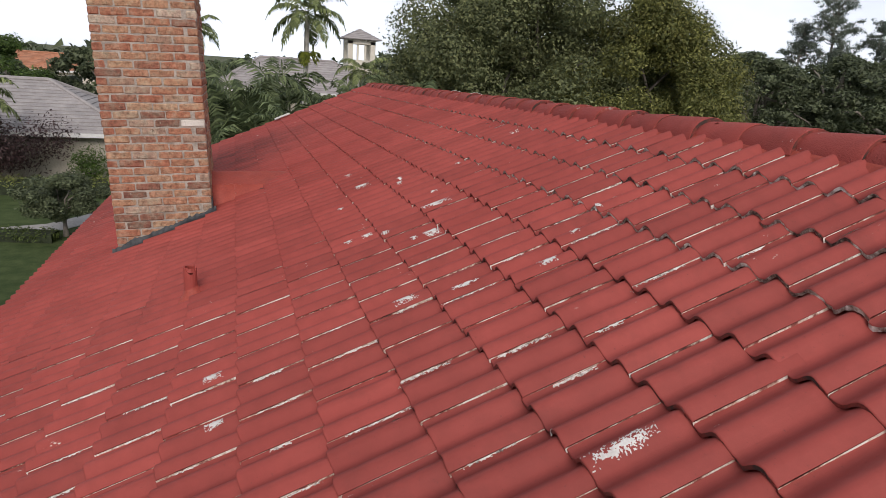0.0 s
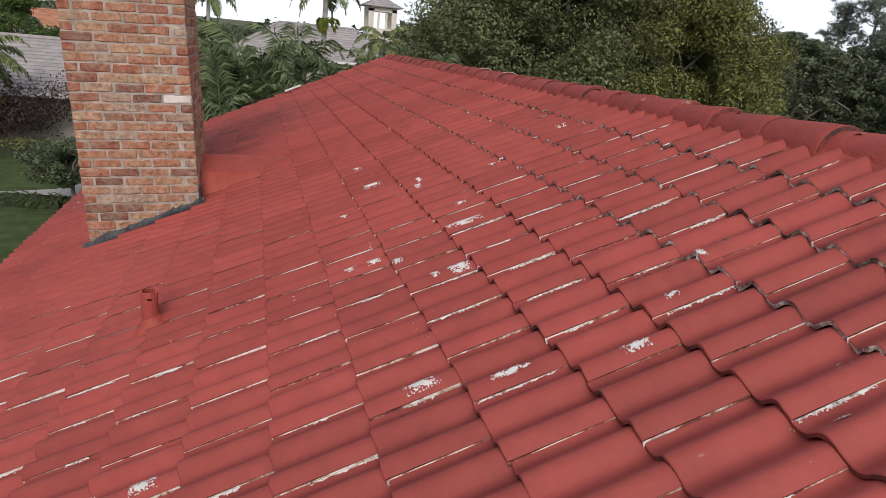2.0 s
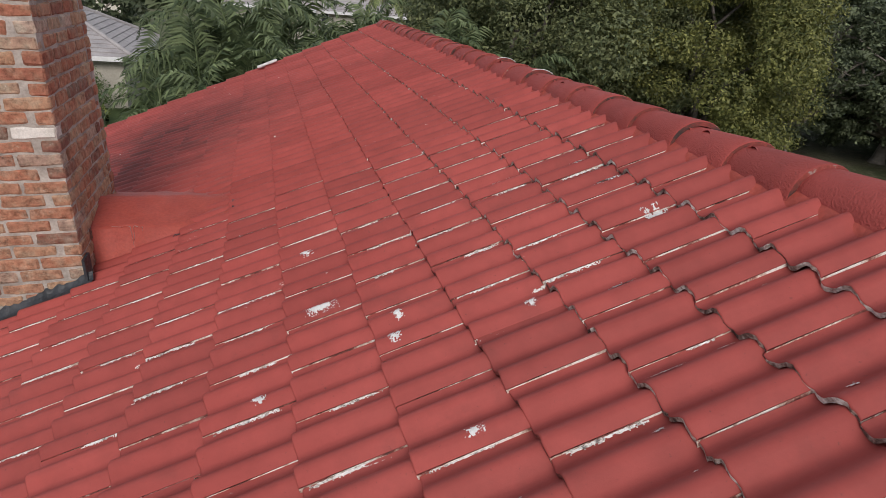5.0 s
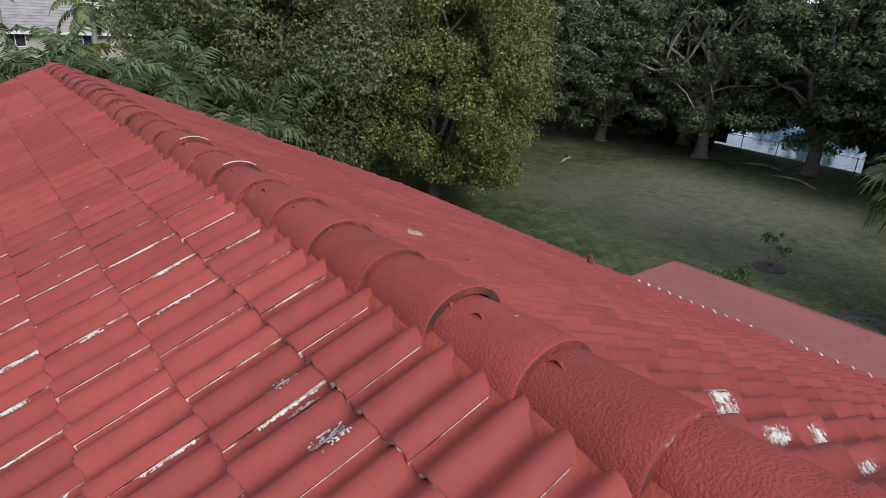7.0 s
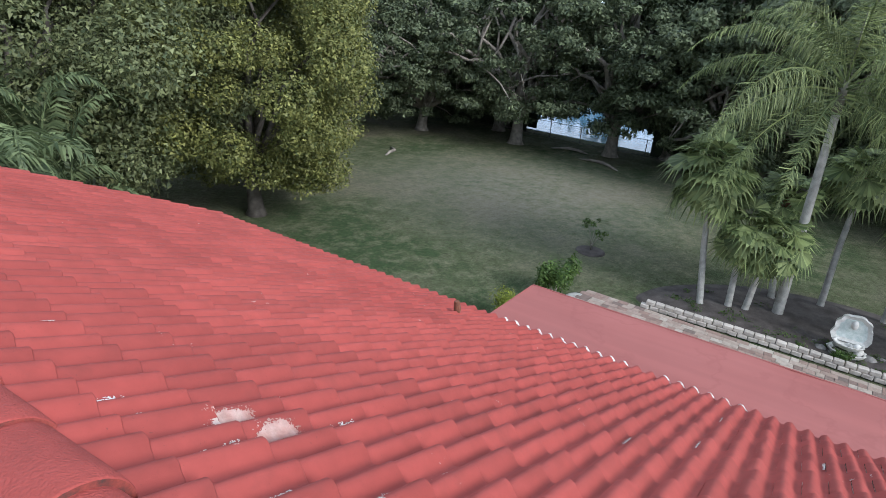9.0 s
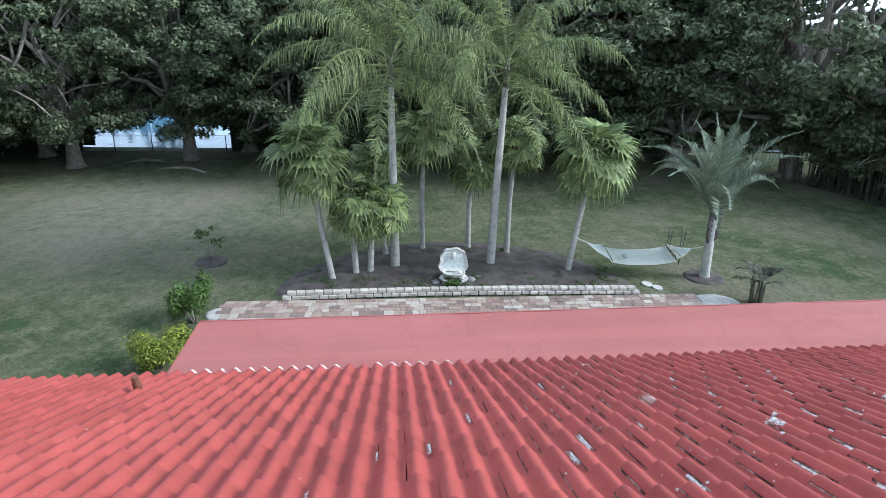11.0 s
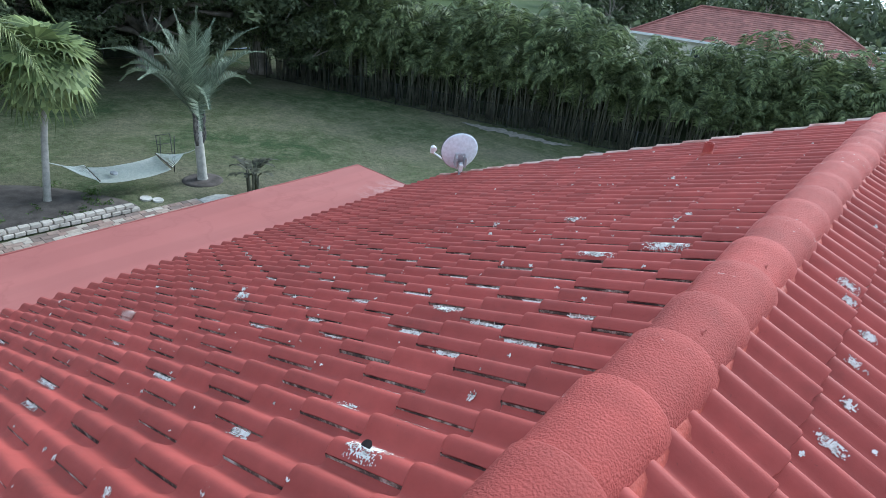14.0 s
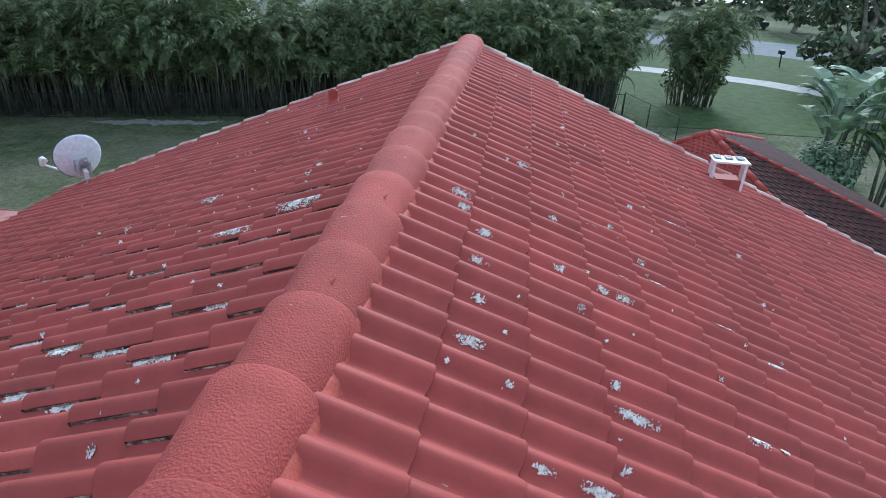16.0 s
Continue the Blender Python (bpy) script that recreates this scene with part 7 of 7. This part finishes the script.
def house(at, rz, size, eave, rise, roof_m, wall_m, label, windows=(), over=0.7, ridge_in=None, door=None):
    """A hipped house: four walls, tiled roof with caps, windows with frames."""
    sx, sy = size
    root = thing("house", (at[0], at[1], 0), label, "house", rz=rz)
    bm = bmesh.new()
    box(bm, -sx / 2, -sy / 2, -0.3, sx / 2, sy / 2, eave)
    part("wall", bm, wall_m, root)
    ex, ey = sx / 2 + over, sy / 2 + over
    inn = ey if ridge_in is None else ridge_in
    c = [Vector((-ex, -ey, eave)), Vector((ex, -ey, eave)), Vector((ex, ey, eave)), Vector((-ex, ey, eave))]
    r0, r1 = Vector((-ex + inn, 0, eave + rise)), Vector((ex - inn, 0, eave + rise))
    bm = bmesh.new()
    for quad in ((c[0], c[1], r1, r0), (c[2], c[3], r0, r1), (c[3], c[0], r0, r0), (c[1], c[2], r1, r1)):
        tiled_face(bm, quad, max(6, int(ey / 0.36)))
    box(bm, -ex + .05, -ey + .05, eave - 0.05, ex - .05, ey - .05, eave + 0.01)
    roof = part("roof", bm, roof_m, root)
    for a, b in ((r0, r1), (c[0], r0), (c[3], r0), (c[1], r1), (c[2], r1)):
        bm = bmesh.new()
        tube(bm, [a + Vector((0, 0, .06)), b + Vector((0, 0, .06))], 0.13, 7)
        ob = part("ridge_cap", bm, roof_m, roof)
    bm = bmesh.new()
    for p, q in zip(c, c[1:] + c[:1]):
        d = (q - p).normalized()
        n = Vector((d.y, -d.x, 0))
        vs = [bm.verts.new(v) for v in (p + n * .02 + Vector((0, 0, -.22)), q + n * .02 + Vector((0, 0, -.22)), q + n * .02 + Vector((0, 0, .03)), p + n * .02 + Vector((0, 0, .03)))]
        bm.faces.new(vs)
        ws = [bm.verts.new(v.co - n * 0.04) for v in vs]
        bm.faces.new(ws[::-1])
        for i in range(4):
            bm.faces.new((vs[i], ws[i], ws[(i + 1) % 4], vs[(i + 1) % 4]))
    part("fascia", bm, M_TRIM, root)
    for wx, z, w, h in windows:
        win = new("window")
        win.parent = root
        win.location = (wx, -sy / 2, z)
        bm = bmesh.new()
        for b in ((-w / 2 - .08, -.05, -.08, w / 2 + .08, .02, 0), (-w / 2 - .08, -.05, h, w / 2 + .08, .02, h + .08), (-w / 2 - .08, -.05, 0, -w / 2, .02, h), (w / 2, -.05, 0, w / 2 + .08, .02, h), (-.03, -.045, 0, .03, .015, h)):
            box(bm, *b)
        part("frame", bm, M_TRIM, win)
        for s in (-1, 1):
            bm = bmesh.new()
            box(bm, min(s * .03, s * w / 2), -.02, 0, max(s * .03, s * w / 2), .01, h)
            part("pane", bm, M_GLASS, win)
    return root


def ribbon(name, pts, width, z, m, label, category):
    vs, fs = [], []
    P = [Vector((x, y, 0)) for x, y in pts]
    for i, p in enumerate(P):
        d = (P[min(i + 1, len(P) - 1)] - P[max(i - 1, 0)]).normalized()
        n = Vector((-d.y, d.x, 0)) * width / 2
        vs += [p + n + Vector((0, 0, -.05)), p + n + Vector((0, 0, z)), p - n + Vector((0, 0, z)), p - n + Vector((0, 0, -.05))]
        if i:
            k = 4 * i
            for j in range(3):
                fs.append((k - 4 + j, k + j, k + 1 + j, k - 3 + j))
    ob = raw(name, vs, fs, m)
    tagged(ob, label, category, kind="structure")


M_INNERSHADE = plain("hedge_inner_shade", (0.020, 0.028, 0.014), (0.045, 0.060, 0.028), 3.0, 0.95, 0.9, 8.0)


def hedge_row(a, b, height, width, seed, leaf, label, count=5000, leaf_size=0.08):
    rng = random.Random(seed)
    A, B = Vector((*a, 0)), Vector((*b, 0))
    L = (B - A).length
    root = thing("hedge", (a[0], a[1], 0), label, "hedge")
    n = max(4, int(L / (width * 0.6)))
    blobs = []
    for i in range(n):
        p = (B - A) * ((i + .5) / n)
        blobs.append((p.x + rng.uniform(-.1, .1), p.y + rng.uniform(-.1, .1), height * .55, width * .55, width * .55, height * .5))
    bm = bmesh.new()
    for b_ in blobs[::2]:
        tube(bm, [(b_[0], b_[1], -0.05), (b_[0] + .05, b_[1], height * .6)], [0.05, 0.02], 5)
    part("stem", bm, M_BARK, root)
    # dark sheet that closes the hedge; the inner shade is in its colour
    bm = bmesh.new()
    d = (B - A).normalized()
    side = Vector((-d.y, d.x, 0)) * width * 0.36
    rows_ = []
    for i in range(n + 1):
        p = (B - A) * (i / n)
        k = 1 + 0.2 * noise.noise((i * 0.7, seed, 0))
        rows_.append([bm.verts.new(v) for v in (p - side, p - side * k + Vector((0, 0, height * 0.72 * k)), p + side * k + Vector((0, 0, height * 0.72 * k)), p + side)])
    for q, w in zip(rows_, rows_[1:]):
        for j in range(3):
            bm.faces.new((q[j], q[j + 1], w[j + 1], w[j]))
    part("inner_growth", bm, M_INNERSHADE, root)
    link_mesh("foliage", leaves_mesh("foliage", blobs, count, leaf_size, seed, shell=0.6), root, [leaf])


def far_woods():
    """The belt of trees round the horizon: crowns too many to count."""
    rng = random.Random(77)
    blobs = []
    for i in range(420):
        a = i / 420 * math.tau + rng.uniform(-.01, .01)
        r = rng.uniform(120, 170)
        if 5.18 < a < 5.42:            # open towards the far houses
            continue
        h = rng.uniform(8.0, 13.0) * (1.12 if 0.2 < (a % math.tau) < 1.3 else 0.55 if 1.4 < (a % math.tau) < 2.0 else 0.9)
        x, y = r * math.cos(a), r * math.sin(a)
        for k in range(3):
            b = rng.uniform(2.2, 4.2)
            blobs.append((x + rng.uniform(-3, 3), y + rng.uniform(-3, 3), h * (0.3 + 0.25 * k), b, b, b * 0.8))
    ob = link_mesh("woods", leaves_mesh("woods", blobs, 85000, 1.0, 78, shell=0.6, sides=3), None, [M_BANYAN])
    tagged(ob, "distant belt of dark green trees round the neighbourhood", "woods", kind="stuff")


def coconut_palm(at, top, seed):
    rng = random.Random(seed)
    tree = thing("coconut_palm", (at[0], at[1], 0), "tall slender palm with a pale trunk and thin crown", "palm tree")
    bm = bmesh.new()
    palm_trunk(bm, [(0, 0, 0), (.1, .1, top * .5), (.25, 0, top)], 0.2, 0.13, 0.3)
    part("trunk", bm, M_PALMTRUNK, tree, smooth=True)
    fr = Fronds()
    for i in range(13):
        fr.feather((.25, 0, top + .1), i * 2.4, radians(60 - 85 * i / 13), 2.9, 1.5, .7, 40, rng, hang=1.2, width=.05)
    link_mesh("crown", fr.mesh("crown"), tree, [M_PALM])
    fr = Fronds()
    for i in range(9):
        fr.feather((.25, 0, top - 1.9), i * 2.1, radians(10 - 60 * i / 9), 1.0, 1.2, .4, 18, rng, hang=1.0, width=.06)
    link_mesh("dry_fronds", fr.mesh("dry_fronds"), tree, [M_LIME])


def tower():
    root = thing("tower", (12.2, 80.0, -0.25), "cream lookout tower with arched openings and a grey hip roof", "tower")
    bm = bmesh.new()
    for sx in (-1, 1):
        for sy in (-1, 1):
            box(bm, sx * 1.35 - .3, sy * 1.35 - .3, 8.4, sx * 1.35 + .3, sy * 1.35 + .3, 10.7)
    for k in (-0.32, 0.32):
        box(bm, k * 1.4 - .12, -1.5, 8.4, k * 1.4 + .12, -1.3, 10.3)
    box(bm, -1.65, -1.65, -0.3, 1.65, 1.65, 8.6)
    box(bm, -1.65, -1.65, 10.4, 1.65, 1.65, 10.9)
    part("shaft", bm, M_CREAM, root)
    bm = bmesh.new()
    c = [Vector((-2.3, -2.3, 10.95)), Vector((2.3, -2.3, 10.95)), Vector((2.3, 2.3, 10.95)), Vector((-2.3, 2.3, 10.95))]
    t = Vector((0, 0, 12.2))
    for i in range(4):
        tiled_face(bm, (c[i], c[(i + 1) % 4], t, t), 6)
    box(bm, -2.25, -2.25, 10.9, 2.25, 2.25, 10.97)
    part("roof", bm, M_GREYTILE, root)


def street_things():
    mb = thing("mailbox", (-24.7, -52.0, 0), "dark mailbox on a leaning post beside the drive", "mailbox")
    bm = bmesh.new()
    tube(bm, [(0, 0, -.05), (.15, .1, 1.15)], 0.06, 8)
    part("post", bm, M_WIRE, mb)
    bm = bmesh.new()
    box(bm, -.1, -.28, 1.1, .36, .3, 1.45)
    bevelled(bm, .05)
    part("box", bm, M_WIRE, mb)
    car = thing("car", (-33.0, -86.0, 0), "dark parked car at the far side of the street", "car", rz=20)
    bm = bmesh.new()
    box(bm, -2.2, -.9, .35, 2.2, .9, .95)
    bevelled(bm, .12)
    part("body", bm, M_WIRE, car, smooth=False)
    bm = bmesh.new()
    box(bm, -1.3, -.78, .93, 1.0, .78, 1.5)
    bevelled(bm, .16)
    part("cabin", bm, M_GLASS, car)
    for x in (-1.35, 1.35):
        for y in (-.9, .9):
            bm = bmesh.new()
            tube(bm, [(x, y - .1, .34), (x, y + .1, .34)], .34, 14)
            part("wheel", bm, M_TAR, car)


def golf_cart():
    root = thing("golf_cart", (-9.2, -113.6, 0), "small white golf cart parked on the far grass", "golf cart", rz=20)
    bm = bmesh.new()
    box(bm, -1.1, -.55, .25, 1.1, .55, .75)
    bevelled(bm, .08)
    part("body", bm, M_TRIM, root)
    bm = bmesh.new()
    box(bm, -.9, -.6, 1.75, .9, .6, 1.83)
    bevelled(bm, .03)
    part("canopy", bm, M_TRIM, root)
    for x in (-.8, .8):
        for y in (-.5, .5):
            bm = bmesh.new()
            tube(bm, [(x, y, .7), (x, y, 1.78)], .03, 6)
            part("post", bm, M_WIRE, root)
            bm = bmesh.new()
            tube(bm, [(x, y - .08, .22), (x, y + .08, .22)], .22, 10)
            part("wheel", bm, M_TAR, root)


def south_lake():
    bm = bmesh.new()
    box(bm, -75, -235, -0.9, 14, -140, 0.03)
    tagged(part("water_pond", bm, M_WATER), "bright far lake that mirrors the pale sky", "lake", kind="structure")


lake()
south_lake()
golf_cart()
far_woods()
house((-21.0, 49.4), 0, (24.0, 9.5), 2.9, 2.65, M_GREYTILE, M_BEIGE, "low beige house with a grey tiled hip roof", [(-6, 1.0, 1.6, 1.2), (2, 1.0, 1.6, 1.2)])
house((-18.5, 46.0), 90, (7.0, 4.6), 2.7, 1.5, M_GREYTILE, M_BEIGE, "projecting beige wing with a grey hip roof", [(0, 0.9, 1.5, 1.3)])
house((4.5, 76.0), 0, (17.0, 9.0), 4.6, 3.3, M_GREYTILE, M_BEIGE, "two-storey cream house with a grey tiled hip roof", [(-5, 3.4, 1.4, 1.2), (0, 3.4, 1.4, 1.2), (5, 3.4, 1.4, 1.2)])
house((-26.0, 98.0), 10, (16.0, 10.0), 4.6, 1.9, M_ORANGETILE, M_CREAM, "distant cream house with an orange tile roof", [(-4, 2.6, 1.4, 1.4), (4, 2.6, 1.4, 1.4)])
house((17.9, -69.3), 193, (24.0, 11.0), 3.3, 3.2, M_REDTILE, M_CREAM, "neighbouring cream house with an old red tile roof", [(-5, 1.0, 1.6, 1.3), (5, 1.0, 1.6, 1.3)])
house((150.0, -225.0), 213, (20.0, 12.0), 8.0, 3.5, M_ORANGETILE, M_BEIGE, "distant cream two-storey house with a terracotta roof", [(-7, 0.5, 2.2, 3.0), (-2, 0.5, 3.2, 3.2), (3.5, 0.5, 3.2, 3.2), (7.5, 0.5, 1.8, 3.0), (-6, 4.8, 2.2, 2.0), (0, 4.8, 2.2, 2.0), (6, 4.8, 2.2, 2.0)])
house((128.0, -130.0), 213, (16.0, 9.0), 3.4, 2.0, M_ORANGETILE, M_CREAM, "distant low cream house among trees", [(-3, 0.8, 1.4, 1.4), (3, 0.8, 1.4, 1.4)])
tower()
coconut_palm((1.1, 40.0), 10.3, 5)
coconut_palm((6.4, 50.0), 7.2, 53)
coconut_palm((-5.7, 55.0), 9.4, 54)
coconut_palm((-15.9, 41.9), 4.7, 51)
coconut_palm((-21.6, 41.8), 4.0, 52)
broad_tree("sapling", "slender sparse-leaved young tree beside the west eave", (-10.1, 21.6), 3.5, 0.9, 0.04, 315, M_BANYAN, 14, 1400, 0.07, 0.3, limbs=8)
for n, (x, y, h) in enumerate(((101, -108, 9.0), (104, -117, 8.0), (110, -136, 9.5), (112, -141, 8.5), (116, -150, 9.0))):
    coconut_palm((x, y), h, 30 + n)
hedge_row((-23, 40.7), (-9.4, 40.9), 0.95, 1.3, 301, M_YELLOWHEDGE, "low clipped yellow-green hedge before the grey-roofed house", 6500)
hedge_row((-12.3, 31.7), (-9.9, 31.2), 0.55, 1.0, 302, M_HEDGE, "low rounded hedge beside the garden path", 1500, 0.06)
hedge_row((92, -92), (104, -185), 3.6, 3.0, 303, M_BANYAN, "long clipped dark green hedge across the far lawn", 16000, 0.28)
# filler row added inside the palm hedge to darken its shaded foot
hedge_row((35.5, -18.8), (-7.0, -31.4), 3.0, 1.3, 306, M_BANYAN, "dark leafy filler row for the shade inside the palm hedge", 9000, 0.14)
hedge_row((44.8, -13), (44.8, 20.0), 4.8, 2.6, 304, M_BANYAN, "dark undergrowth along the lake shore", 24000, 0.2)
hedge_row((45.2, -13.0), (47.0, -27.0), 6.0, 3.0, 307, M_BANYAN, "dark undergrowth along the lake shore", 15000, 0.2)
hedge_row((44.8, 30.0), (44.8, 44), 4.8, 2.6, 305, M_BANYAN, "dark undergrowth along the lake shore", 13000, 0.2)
shrub("purple_bush", (-14.3, 42.7, 0), (3.6, 2.6, 4.2), 310, M_PURPLE, "large dark purple-leaved bush before the beige wall", count=5200, leaf_size=0.10, n=16)
shrub("bush", (-10.5, 43.3, 0), (1.7, 1.5, 2.6), 311, M_BUSH, "rounded green bush against the house wall", count=2400, leaf_size=0.08)
broad_tree("small_tree", "light green round tree behind the grey roof", (-18.2, 58.0), 8.2, 2.8, 0.16, 316, M_BUSH, 34, 14000, 0.12, 0.25, limbs=8)
broad_tree("small_tree", "small dense round-crowned tree beside the path", (-9.7, 32.0), 2.7, 1.45, 0.09, 312, M_BANYAN, 34, 16000, 0.075, 0.40, limbs=8)
ribbon("path", [(-30, 31.4), (-20, 32.0), (-13, 32.7), (-10.5, 33.5), (-9.0, 35.5), (-7.5, 39)], 1.4, 0.03, M_PATH, "curved pale concrete garden path", "path")
ribbon("drive", [(-6, -47.5), (-11, -46.3), (-16, -44.8), (-20.5, -42.6), (-25, -38.5), (-30, -33)], 2.6, 0.03, M_PATH, "pale concrete drive curving over the lawn", "drive")
ribbon("road", [(40, -95), (0, -80), (-18, -69), (-30, -64), (-48, -52), (-70, -30)], 13.0, 0.02, M_ROAD, "blue-grey asphalt street", "road")
street_things()
trees = [o for o in bpy.data.objects if o.name.startswith("ficus_tree") and o.location.x > 44]
for n, (x, y, k, sc) in enumerate(((-13.2, 59.5, 0, .66), (-33, 70, 1, .5), (-38, 64, 2, .6), (18, 66, 0, .8), (24, 60, 2, .85), (-42, 48, 0, .7), (-26, 84, 2, .55), (-26.5, -42, 0, .95),
                                   (76, -72, 0, .9), (84, -78, 0, 1.1), (48, -104, 1, 1.2), (98, -92, 1, 1.3), (62, -118, 0, 1.3), (74, -136, 1, 1.3), (88, -168, 0, 1.4), (112, -215, 1, 1.8), (128, -205, 0, 0.9), (121, -196, 1, 0.8), (135, -250, 0, 1.8), (150, -190, 1, 1.6), (175, -215, 0, 1.9), (44, -88, 0, .8), (-12, -62, 1, .6), (-2, -66, 2, .7), (-38, -84, 0, .8), (-20, -90, 1, .9), (0, -92, 2, .9), (92, -60, 0, .9), (20, -80, 1, .8))):
    copy_thing(trees[k % 2], pose(x, y, 0, 0, 0, n * 53) @ Matrix.Diagonal((sc, sc, sc, 1)))
